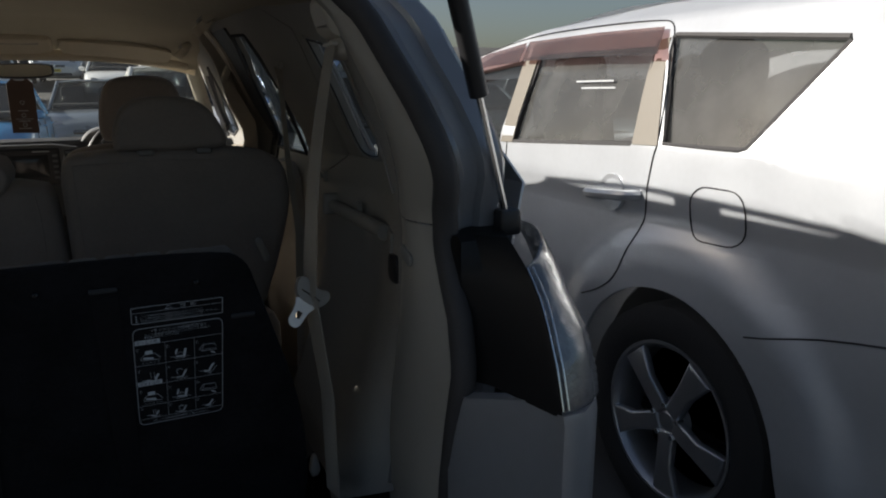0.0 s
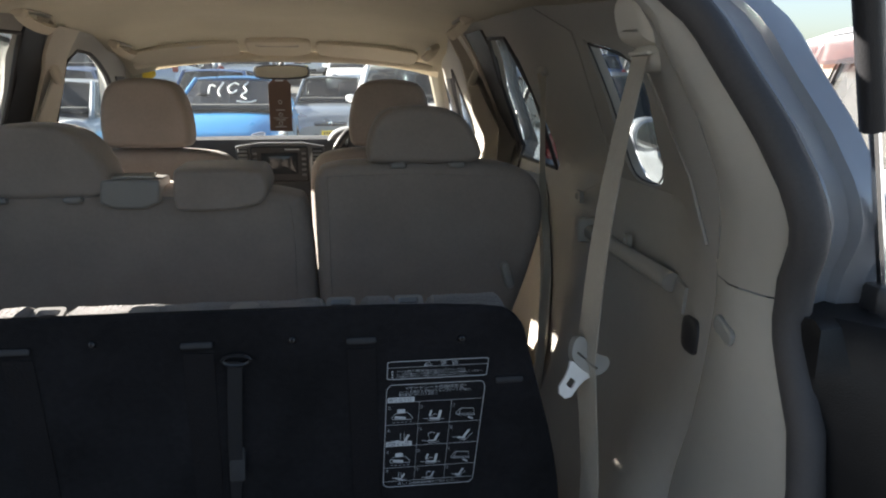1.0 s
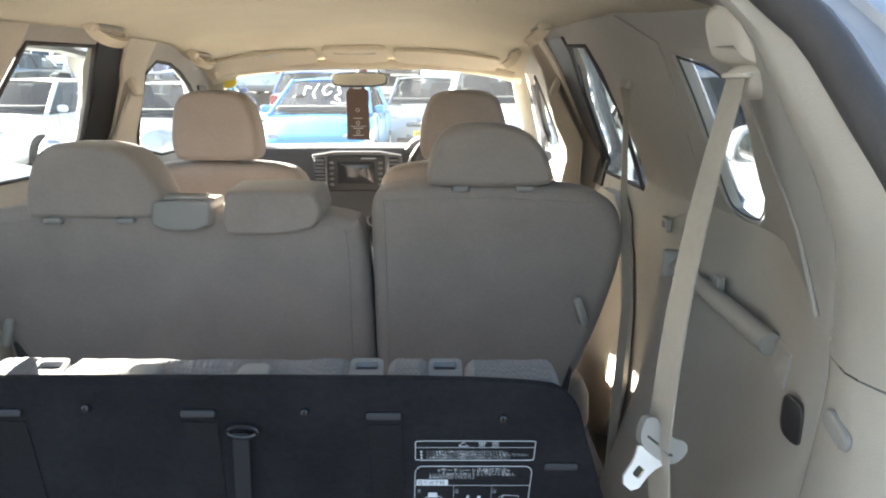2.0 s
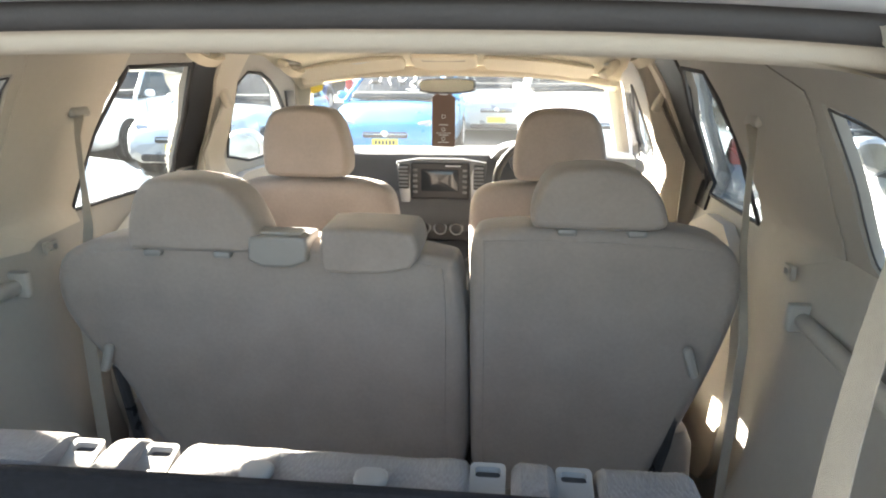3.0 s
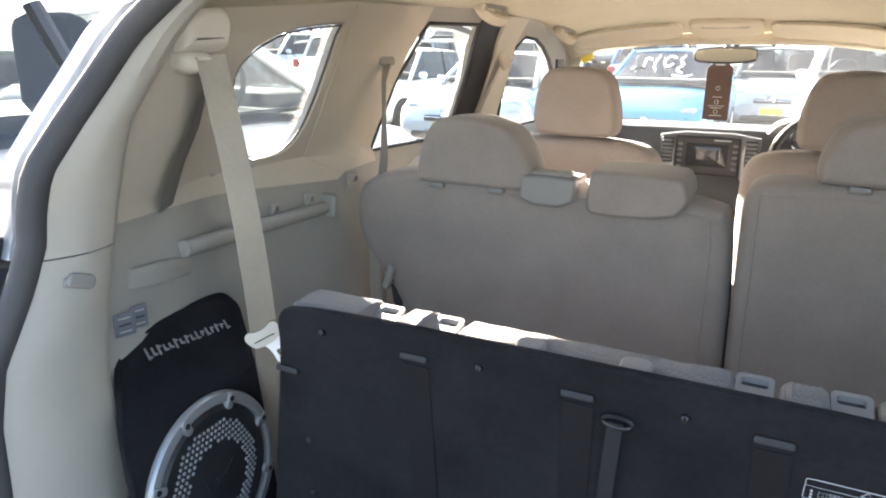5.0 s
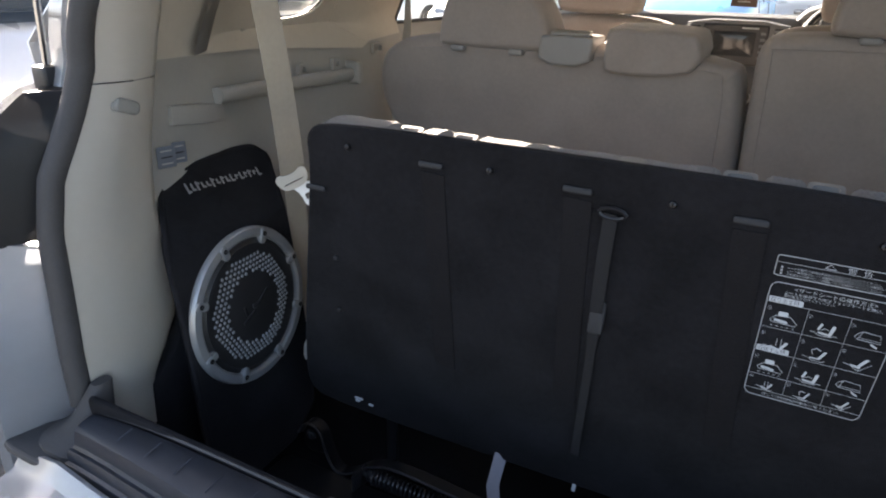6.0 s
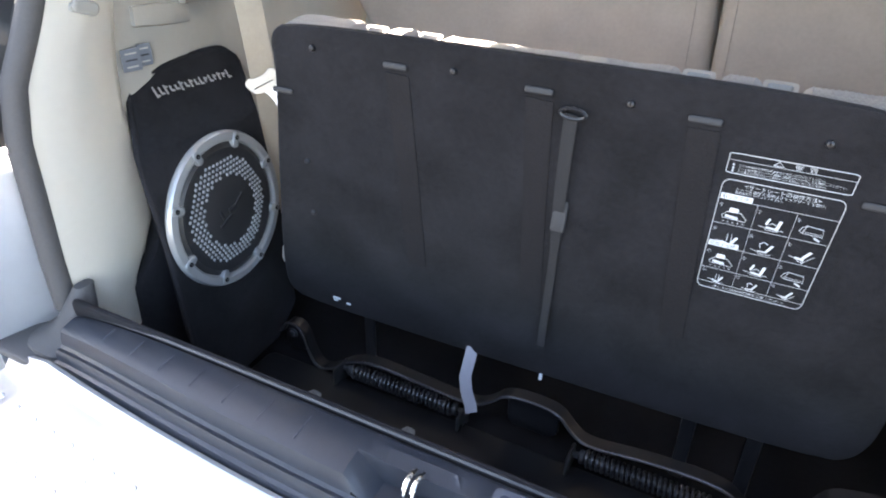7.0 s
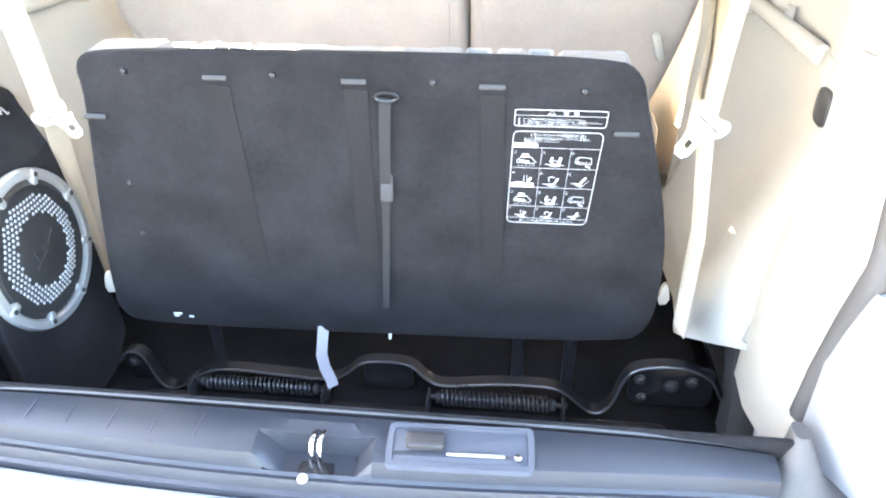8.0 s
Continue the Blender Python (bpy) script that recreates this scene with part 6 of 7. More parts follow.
for s in (1, -1):
    for y in (1.10, 1.78):
        gh = thing("grab_handle", "folded beige grab handle at the roof edge", "handle", (s * 0.53, y, 1.57), "grab handles")
        bm = B()
        z0 = liner_z(0.53, y) - 0.006
        grip = chaikin([(s * 0.552, y - 0.072, z0 + 0.004), (s * 0.540, y - 0.070, z0 - 0.020), (s * 0.520, y - 0.052, z0 - 0.036), (s * 0.515, y, z0 - 0.040), (s * 0.520, y + 0.052, z0 - 0.036), (s * 0.540, y + 0.070, z0 - 0.020), (s * 0.552, y + 0.072, z0 + 0.004)], 2, False)
        ribbon(bm, grip, (0.75 * s, 0, -0.65), 0.026, 0.0055)
        part("grip", bm, LINER, gh)
        # greyer plate on the liner, the recess's shade put into its colour
        bm = B()
        rbox(bm, pose(s * 0.542, y, z0 + 0.004, 0, -30 * s, 0), (0.036, 0.135, 0.010), 0.006)
        part("recess", bm, GREYTRIM, gh, "greyer plate for the shaded recess behind the grip")
        for o in (-0.074, 0.074):
            bm = B()
            rbox(bm, pose(s * 0.545, y + o, z0 - 0.004, 0, -25 * s, 0), (0.034, 0.032, 0.024), 0.008)
            part("mount", bm, LINER, gh)
    # front belt on the centre pillar
    fb = thing("seat_belt", "beige front belt hanging on the centre pillar", "seat belt", (s * 0.68, 1.45, 1.2), "front belts")
    bm = B()
    ribbon(bm, [(s * (wall_x(1.46, 1.42) - 0.035), 1.45, 1.42), (s * (wall_x(1.50, 1.25) - 0.035), 1.48, 1.25), (s * (wall_x(1.5, 1.0) - 0.035), 1.50, 1.0)], (0.2 * s, 1, 0), 0.045, 0.001)
    part("webbing", bm, WEBBING, fb)
    bm = B()
    rbox(bm, pose(s * (wall_x(1.45, 1.42) - 0.035), 1.45, 1.42, 0, 20 * s, 0), (0.02, 0.045, 0.07), 0.008)
    part("height_slider", bm, BEIGE, fb)
    # windscreen pillar cover
    bm = B()
    loft(bm, [[Vector((s * (0.575 + 0.13 * k + a), 2.02 + 0.42 * k + b, 1.52 - 0.36 * k + c)) for a, b, c in ((0.02, -0.05, 0.0), (-0.03, -0.015, 0.0), (-0.035, 0.015, 0.0), (0.0, 0.045, 0.0))] for k in [j / 10 for j in range(11)]])
    bmesh.ops.solidify(bm, geom=bm.faces[:], thickness=0.008)
    part("screen_pillar_trim", bm, BEIGE, suv, "beige windscreen pillar cover")
    # outside mirror
    bm = B()
    slab(bm, chaikin([(0.0, -0.06), (0.17, -0.07), (0.19, 0.02), (0.15, 0.09), (0.02, 0.075)], 2), 0.09, 0.035, lambda u, v, w: Vector((s * (0.84 + u), 2.28 + w, 1.16 + v)), 4)
    om = part("door_mirror", bm, SILVER, suv, "silver door mirror")
    bm = B()
    slab(bm, chaikin([(0.015, -0.045), (0.155, -0.055), (0.172, 0.02), (0.14, 0.072), (0.03, 0.06)], 2), 0.003, 0.001, lambda u, v, w: Vector((s * (0.84 + u), 2.277 + w, 1.16 + v)), 1)
    part("mirror_glass", bm, MATS["mirror_silver"], om)
# round yellow sticker inside the windscreen
stk = thing("windscreen_sticker", "yellow oval sticker inside the windscreen", "sticker", (-0.577, 2.15, 1.438))
bm = B()
slab(bm, [(0.055 * math.cos(a), 0.030 * math.sin(a)) for a in [k * math.pi / 12 for k in range(24)]], 0.001, 0.0003, lambda u, v, w: Vector((-0.577 + u, 2.105 + w - v * 1.28, 1.438 + v)), 1)
face = part("sticker_face", bm, mat("yellow_vinyl", (0.78, 0.55, 0.03), 0.5, 0, 0.05, 20), stk)
for o in (-0.02, 0.022):
    bm = B()
    slab(bm, [(0.016 * math.cos(a), 0.008 * math.sin(a)) for a in [k * math.pi / 8 for k in range(16)]], 0.001, 0.0003, lambda u, v, w: Vector((-0.577 + o + u, 2.102 + w - v * 1.28, 1.441 + v)), 1)
    part("sticker_patch", bm, BLACKPLASTIC, face)

# ---- cars of the yard ----
def paint(name, c, metal=0.15, rough=0.3):
    return mat(name, c, rough, metal, 0.05, 3, 0, 1, 0.7)


WHITE = paint("white_paint", (0.78, 0.78, 0.77), 0.0)
BLUE = paint("blue_paint", (0.03, 0.24, 0.52), 0.1)
GREY = paint("grey_paint", (0.22, 0.25, 0.28), 0.4)
PALE = paint("pale_silver_paint", (0.52, 0.55, 0.58), 0.4)
DARK = paint("dark_paint", (0.03, 0.035, 0.045), 0.3)
PLATE = mat("yellow_plate", (0.70, 0.55, 0.06), 0.5)


def car(label, coat, place, L=3.95, W=1.69, H=1.52, belt=0.98, bonnet=0.92, cowl=0.85, rf=0.15, rb=-1.55, tail=-1.85, r=0.30, group="parked cars", full=True):
    """A parked car, front towards +y, wheels on z = 0, set at the pose place."""
    c = thing("car", label, "car", (0, 0, 0), group)
    w = W / 2
    f, b = L / 2, -L / 2
    bm = B()
    stations = [(b, 0.80, 0.42, 0.62), (b + 0.05, 0.90, 0.32, 0.80), (b + 0.20, 0.96, 0.26, belt - 0.06), (tail, 0.985, 0.24, belt), (-0.4, 1.0, 0.22, belt), (cowl - 0.4, 1.0, 0.22, belt - 0.02), (cowl, 0.995, 0.22, belt - 0.04), (cowl + 0.25, 0.99, 0.22, bonnet), (f - 0.45, 0.96, 0.22, bonnet - 0.08), (f - 0.16, 0.90, 0.22, bonnet - 0.20), (f - 0.03, 0.80, 0.26, bonnet - 0.30), (f, 0.72, 0.34, bonnet - 0.42)]
    rows = []
    for y, k, z0, z1 in stations:
        half = [(0.0, z0), (0.80, z0), (0.95, z0 + 0.06), (1.0, z0 + 0.30 * (z1 - z0)), (0.995, z0 + 0.70 * (z1 - z0)), (0.955, z1 - 0.05), (0.86, z1), (0.45, z1 + 0.025)]
        ring = [(x * w * k, z) for x, z in half] + [(0.0, z1 + 0.03)] + [(-x * w * k, z) for x, z in reversed(half[1:])]
        rows.append([Vector((x, y, z)) for x, z in ring])
    loft(bm, rows, True)
    for row in (rows[0], rows[-1]):
        bm.faces.new([bm.verts.new(p) for p in row])
    part("body", bm, coat, c, sharp=50)
    # roof, pillars and panes
    wb, wr = w * 0.90, w * 0.70
    bm = B()
    loft(bm, [[Vector((x * wr * k, y, H - dz - 0.035 * x * x)) for x in [-1.06 + 2.12 * i / 10 for i in range(11)]] for y, k, dz in ((rf + 0.06, 0.96, 0.045), (rf, 1.0, 0.02), ((rf + rb) / 2, 1.02, 0.0), (rb, 0.97, 0.03), (rb - 0.05, 0.95, 0.06))])
    bmesh.ops.solidify(bm, geom=bm.faces[:], thickness=0.03)
    part("roof", bm, coat, c)
    zt = H - 0.07
    mid = (cowl + tail) / 2 - 0.1
    for s in (1, -1):
        ends = (((s * wb, cowl, belt - 0.03), (s * wr, rf, zt)), ((s * wb, mid, belt), (s * wr, mid - 0.1, zt)), ((s * wb, tail + 0.12, belt), (s * wr, rb, zt)))
        for j, (p, q) in enumerate(ends):
            bm = B()
            tube(bm, [p, q], 0.035 if j != 1 else 0.03, 8)
            part("pillar", bm, coat if j != 1 else BLACKPLASTIC, c)
        for (p0, q0), (p1, q1) in zip(ends, ends[1:]):
            bm = B()
            loft(bm, [[Vector(p0), Vector(p1)], [Vector(q0), Vector(q1)]])
            pn = part("side_window", bm, DARKGLASS, c)
            pn.visible_shadow = False
    for nm, ya, yb in (("windscreen", cowl + 0.04, rf + 0.02), ("rear_window", tail + 0.08, rb - 0.02)):
        bm = B()
        loft(bm, [[Vector((x * wb * 0.98, ya - 0.07 * x * x * (1 if ya > 0 else -1), belt - 0.02)) for x in [-1 + i / 4 for i in range(9)]], [Vector((x * wr, yb - 0.05 * x * x * (1 if ya > 0 else -1), zt + 0.02)) for x in [-1 + i / 4 for i in range(9)]]])
        pn = part(nm, bm, DARKGLASS, c)
        pn.visible_shadow = False
    for s in (1, -1):
        for y in (f - 0.80, b + 0.66):
            bm = B()
            slab(bm, [((r + 0.055) * math.cos(a), (r + 0.055) * math.sin(a)) for a in [k * math.pi / 12 for k in range(24)]], 0.02, 0.004, lambda u, v, q: Vector((s * (w * 0.985 + 0.004 - q), y + u, r + 0.02 + max(v, -r * 0.75))), 1)
            part("wheel_arch", bm, BLACKPLASTIC, c)
            if full:
                wheel(c, s, y, r, s * (w * 0.985 + 0.02), r, r * 0.66)
            else:
                bm = B()
                revolve(bm, [(0.001, 0.0), (r * 0.62, 0.0), (r * 0.65, 0.012), (r * 0.95, 0.012), (r, -0.01), (r, -0.16)], 24, Matrix.Translation((s * (w * 0.985 + 0.01), y, r)) @ pose(0, 0, 0, 0, 90 * s, 0), False)
                ty = part("tyre", bm, TYRE, c)
                bm = B()
                revolve(bm, [(0.001, 0.012), (r * 0.3, 0.014), (r * 0.62, 0.010)], 20, Matrix.Translation((s * (w * 0.985 + 0.012), y, r)) @ pose(0, 0, 0, 0, 90 * s, 0), False)
                part("wheel_cover", bm, ALLOY, ty)
        bm = B()
        slab(bm, chaikin([(0.16, -0.06), (0.0, -0.05), (-0.10, 0.02), (-0.13, 0.10), (0.04, 0.08), (0.17, 0.02)], 2), 0.10, 0.02, lambda u, v, q: Vector((s * (w * 0.62 - u), f - 0.085 - abs(u) * 0.1 - q - v * 0.6, bonnet - 0.26 + v)), 3)
        part("headlight", bm, CLEARLENS, c, "clear headlight")
        bm = B()
        rbox(bm, pose(s * w * 0.80, b + 0.08, belt - 0.14, 90, 0, 0), (0.16, 0.22, 0.10), 0.05, 0.02)
        part("tail_light", bm, REDLENS, c, "red tail light")
        bm = B()
        slab(bm, chaikin([(0.0, -0.05), (0.15, -0.06), (0.17, 0.02), (0.13, 0.07), (0.0, 0.06)], 2), 0.08, 0.03, lambda u, v, q: Vector((s * (w * 0.93 + u), cowl - 0.25 - q, belt + 0.05 + v)), 3)
        part("door_mirror", bm, coat, c)
        for y in (mid + 0.12, tail + 0.30):
            bm = B()
            tube(bm, [(s * (w * 0.985), y - 0.02, belt - 0.14), (s * (w * 0.985 + 0.028), y, belt - 0.138), (s * (w * 0.985 + 0.028), y + 0.12, belt - 0.135), (s * (w * 0.985), y + 0.15, belt - 0.135)], 0.012, 8)
            part("door_handle", bm, coat, c)
        for y in (cowl - 0.22, mid, tail + 0.2):
            bm = B()
            tube(bm, [(s * w * 0.975, y, belt - 0.04), (s * w * 1.0, y, belt - 0.25), (s * w * 1.0, y - 0.02, 0.42)], 0.004, 5)
            part("door_gap", bm, BLACKPLASTIC, c)
    bm = B()
    rbox(bm, pose(0, f - 0.02, bonnet - 0.36, 90, 0, 0), (w * 0.75, 0.085, 0.05), 0.03, 0.01)
    gr = part("grille", bm, BLACKPLASTIC, c)
    bm = B()
    tube(bm, [(-w * 0.36, f + 0.012, bonnet - 0.345), (w * 0.36, f + 0.012, bonnet - 0.345)], 0.008, 6)
    part("grille_bar", bm, CHROME, gr)
    bm = B()
    revolve(bm, [(0.001, 0.012), (0.042, 0.008), (0.048, 0.0)], 20, pose(0, f + 0.012, bonnet - 0.345, -90, 0, 0), False)
    part("badge_disc", bm, CHROME, gr)
    bm = B()
    rbox(bm, pose(0, f + 0.0, 0.31, 90, 0, 0), (w * 1.2, 0.10, 0.04), 0.04, 0.012)
    part("lower_intake", bm, BLACKPLASTIC, c)
    bm = B()
    rbox(bm, pose(0, f + 0.016, 0.44, 90, 0, 0), (0.37, 0.105, 0.012), 0.008)
    pl = part("number_plate", bm, PLATE, c, "yellow plate with plain bars")
    for k in range(6):
        bm = B()
        rbox(bm, pose(-0.125 + 0.05 * k, f + 0.024, 0.44, 90, 0, 0), (0.028, 0.055, 0.003), 0.004)
        part("plate_bar", bm, BLACKPLASTIC, pl)
    bm = B()
    for x in (-0.35, 0.35):
        rbox(bm, pose(x * w / 0.85, 0.0, belt + 0.18, 90, 0, 0), (0.46, 0.55, 0.14), 0.10, 0.05)
    part("front_seats", bm, DARKSEAT, c)
    bm = B()
    rbox(bm, pose(0, tail + 0.75, belt + 0.10, 90, 0, 0), (w * 1.5, 0.42, 0.16), 0.10, 0.05)
    part("rear_bench", bm, DARKSEAT, c)
    # dark sheet for the shaded cabin, dashboard and steering wheel, seen through the panes
    bm = B()
    rbox(bm, pose(0, (cowl + tail) / 2, belt + 0.034), (w * 1.70, cowl - tail - 0.30, 0.012), 0.05, 0.004)
    part("cabin_dark_sheet", bm, DARKSEAT, c, "dark sheet for the shaded inside of the cabin")
    bm = B()
    rbox(bm, pose(0, cowl - 0.28, belt + 0.06), (w * 1.62, 0.42, 0.10), 0.08, 0.04)
    part("dashboard", bm, DARKSEAT, c, "dark dashboard")
    if full:
        bm = B()
        ms = pose(w * 0.45, cowl - 0.58, belt + 0.10, 62, 0, 0)
        tube(bm, [ms @ Vector((0.18 * math.cos(a), 0.18 * math.sin(a), 0)) for a in [k * math.pi / 12 for k in range(24)]], 0.014, 6, True)
        rbox(bm, ms, (0.34, 0.05, 0.03), 0.02, 0.008)
        part("steering_wheel", bm, BLACKPLASTIC, c, "black steering wheel")
    c.matrix_basis = Matrix.Translation((0, 0, GZ)) @ place
    return c


DARKSEAT = mat("dark_seat_cloth", (0.06, 0.06, 0.062), 0.9)
TURN = pose(0, 0, 0, 0, 0, 180)
# white hatchback alongside on the left
car("pale silver hatchback parked close alongside", paint("dull_pale_paint", (0.42, 0.43, 0.45), 0.2), pose(-2.62, 1.50, 0), 3.9, 1.68, 1.60, 1.10, 1.03, 0.85, 0.05)
# row that faces us across the aisle
blue = car("blue hatchback with white scrawl on its windscreen", BLUE, pose(-1.57, 10.9, 0) @ TURN, 4.0, 1.70, 1.53, 0.98, 0.90, 1.12, 0.10)
car("white off-road wagon facing the aisle", WHITE, pose(1.18, 10.9, 0) @ TURN, 4.6, 1.80, 1.75, 1.12, 1.08, 0.9, 0.25, -1.9, -2.05, 0.36)
car("pale silver sedan with a yellow plate, facing the aisle", PALE, pose(-4.05, 10.1, 0) @ TURN, 4.5, 1.76, 1.46, 0.95, 0.90)
car("dark saloon facing the aisle", DARK, pose(3.75, 10.8, 0) @ TURN, 4.5, 1.76, 1.47, 0.95, 0.90)
car("silver sedan standing sideways to the row", PALE, pose(-7.6, 12.6, 0, 0, 0, -62), 4.6, 1.78, 1.45, 0.94, 0.90)
car("grey people carrier behind the row", GREY, pose(-0.15, 15.6, 0) @ TURN, 4.4, 1.74, 1.62, 1.02, 0.98)
car("dark hatchback ahead of the silver wagon", GREY, pose(2.6, 6.55, 0, 0, 0, 0), 3.6, 1.66, 1.50, 1.0, 0.95)
# white scrawl on the blue car's windscreen
scr_m = Matrix.Translation((0, 0, GZ)) @ pose(-1.57, 10.9, 0) @ TURN


def on_screen(u, v):
    """A place on that windscreen: across, and up from 0 to 1."""
    return scr_m @ Vector((u * (0.70 - 0.12 * v), 1.17 + (0.12 - 1.17) * v + 0.015 - 0.06 * u * u, 0.975 + 0.49 * v + 0.02))


INK = mat("white_chalk", (0.82, 0.82, 0.80), 0.8)
for pts in ([(-0.38, 0.84), (-0.28, 0.70), (-0.42, 0.58), (-0.24, 0.44), (-0.40, 0.34)], [(-0.16, 0.78), (-0.02, 0.84), (0.10, 0.66), (-0.04, 0.48), (-0.14, 0.60)], [(0.24, 0.84), (0.30, 0.56), (0.20, 0.42)], [(0.40, 0.72), (0.56, 0.78), (0.50, 0.50)], [(-0.62, 0.30), (-0.45, 0.24), (-0.20, 0.28)]):
    bm = B()
    tube(bm, [on_screen(u, v) for u, v in chaikin(pts, 2, False)], 0.014, 6)
    part("scrawl", bm, INK, blue, "white hand-drawn scrawl").matrix_parent_inverse = (scr_m).inverted()
# rows further off: copies of a few plain cars
plain = [car("distant white hatchback in the rows", WHITE, pose(-6.6, 10.9, 0) @ TURN, full=False, group="far cars"),
         car("distant grey sedan in the rows", GREY, pose(6.4, 11.0, 0) @ TURN, 4.5, 1.75, 1.46, 0.95, 0.90, full=False, group="far cars"),
         car("distant pale silver wagon in the rows", PALE, pose(9.0, 11.2, 0) @ TURN, 4.5, 1.75, 1.60, 1.0, 0.95, full=False, group="far cars"),
         car("distant blue sedan in the rows", paint("navy_paint", (0.04, 0.09, 0.22)), pose(11.6, 11.0, 0) @ TURN, 4.4, 1.74, 1.45, 0.95, 0.90, full=False, group="far cars")]
rng = random.Random(7)
for row, (y, n) in enumerate(((16.2, 11), (23.0, 13), (29.5, 14), (37.0, 15))):
    for k in range(n):
        x = (k - n / 2) * 2.75 + rng.uniform(-0.3, 0.3) - 4
        if row == 0 and -1.9 < x < 1.6:
            continue
        copy_thing(plain[(k * 3 + row + rng.randrange(4)) % 4], Matrix.Translation((x, y + rng.uniform(-0.4, 0.4), ground_z(x, y))) @ pose(0, 0, 0, 0, 0, rng.choice((0, 180)) + rng.uniform(-2, 2)))
for k in range(7):
    copy_thing(plain[(k * 2 + 1) % 4], Matrix.Translation((-5.6 - 2.7 * k, 1.2 + rng.uniform(-0.5, 0.5), ground_z(-5.6 - 2.7 * k, 1.2))) @ pose(0, 0, 0, 0, 0, rng.uniform(-2, 2)))
    if k < 5:
        copy_thing(plain[(k * 3 + 2) % 4], Matrix.Translation((5.3 + 2.7 * k, 1.3 + rng.uniform(-0.5, 0.5), GZ)) @ pose(0, 0, 0, 0, 0, rng.uniform(-2, 2)))
        copy_thing(plain[(k + 1) % 4], Matrix.Translation((-4.4 - 2.8 * k if k < 3 else 3.8 + 2.8 * (k - 3), 6.2 + rng.uniform(-0.3, 0.3), GZ)) @ pose(0, 0, 0, 0, 0, rng.uniform(-2, 2))) if k not in (0, 3) else None

# ---- silver wagon on the right ----
NX = 1.66
nb = thing("silver_wagon", "silver sport utility car with brown window visors, close alongside", "car", (2.5, 1.7, GZ), "parked cars")


def flank(y, z):
    x = NX + interp(z, [0.25, 0.45, 0.75, 0.98, 1.06, 1.19, 1.30, 1.45, 1.56, 1.62], [0.06, 0.015, 0.005, 0.012, 0.0, 0.008, 0.045, 0.095, 0.16, 0.24])
    for hy in (0.332, 3.0):
        d = math.hypot(y - hy, z - 0.398)
        q = min(max((0.605 - d) / 0.12, 0), 1)
        x -= 0.042 * q * q * (3 - 2 * q)
    return x + max(0, y - 3.2) ** 2 * 0.35 + max(0, -0.15 - y) ** 2 * 0.5


NQ = [(0.432, 1.193), (0.165, 1.194), (0.145, 1.200), (-0.040, 1.448), (-0.032, 1.458), (0.525, 1.503), (0.538, 1.496)]
ND1 = [(1.25, 1.153), (0.565, 1.187), (0.555, 1.196), (0.580, 1.455), (0.590, 1.466), (1.205, 1.472), (1.220, 1.465)]
ND2 = [(2.30, 1.10), (1.345, 1.148), (1.315, 1.44), (1.325, 1.455), (1.72, 1.42), (2.20, 1.18)]
bm = B()
n_out = [(-0.56, 0.30), (-0.06, 0.28)] + arch(0.345, 0.400, 0.395) + arch(3.0, 0.398, 0.395) + [(3.80, 0.30), (3.88, 0.62), (3.72, 0.88), (3.2, 1.0), (2.52, 1.07), (2.05, 1.37), (1.70, 1.50), (1.30, 1.575), (0.70, 1.61), (0.20, 1.60), (-0.25, 1.545), (-0.50, 1.25), (-0.62, 0.95), (-0.63, 0.60)]
sheet(bm, n_out, [NQ, ND1, ND2], lambda y, z: Vector((flank(y, z), y, z)), 0.01, 0.03, (1, 0, 0))
side = part("body_side", bm, SILVER, nb, "silver body side with flared wheel arches")
for pts, g in ((NQ, DUSTYGLASS), (ND1, DUSTYGLASS), (ND2, DARKGLASS)):
    bm = B()
    sheet(bm, inset(pts, -0.01), [], lambda y, z: Vector((flank(y, z) + 0.016, y, z)), 0, 0.2)
    pn = part("side_window", bm, g, nb, "dark side window")
    pn.visible_shadow = False
    bm = B()
    tube(bm, [(flank(y, z) + 0.006, y, z) for y, z in inset(pts, 0.002)], 0.009, 6, True)
    part("window_rubber", bm, RUBBER, nb)
# pale pillar strips beside the door window
for pts in ([(0.556, 1.188), (0.449, 1.191), (0.543, 1.495), (0.592, 1.490), (0.575, 1.33)], [(1.247, 1.153), (1.336, 1.150), (1.313, 1.470), (1.218, 1.475)]):
    bm = B()
    sheet(bm, pts, [], lambda y, z: Vector((flank(y, z) - 0.004, y, z)), 0.004, 0.1, (1, 0, 0))
    part("door_pillar", bm, mat("tan_pillar_film", (0.15, 0.132, 0.105), 0.55, 0, 0.08, 8), nb, "tan covered pillar")
VIS = glass("brown_visor", (0.60, 0.47, 0.45), 0.06, 0.06)
for pts in ([(1.285, 1.458), (1.325, 1.532), (0.90, 1.535), (0.575, 1.528), (0.528, 1.447), (0.55, 1.444), (0.86, 1.454)], [(1.310, 1.455), (1.345, 1.530), (1.62, 1.50), (1.86, 1.41), (1.78, 1.40), (1.55, 1.445)]):
    bm = B()
    sheet(bm, pts, [], lambda y, z: Vector((flank(y, z) - 0.020 - 0.02 * interp(z, [1.44, 1.52], [1, 0]), y, z)), 0.003, 0.1, (1, 0, 0))
    part("window_visor", bm, VIS, nb, "brown tinted rain visor")
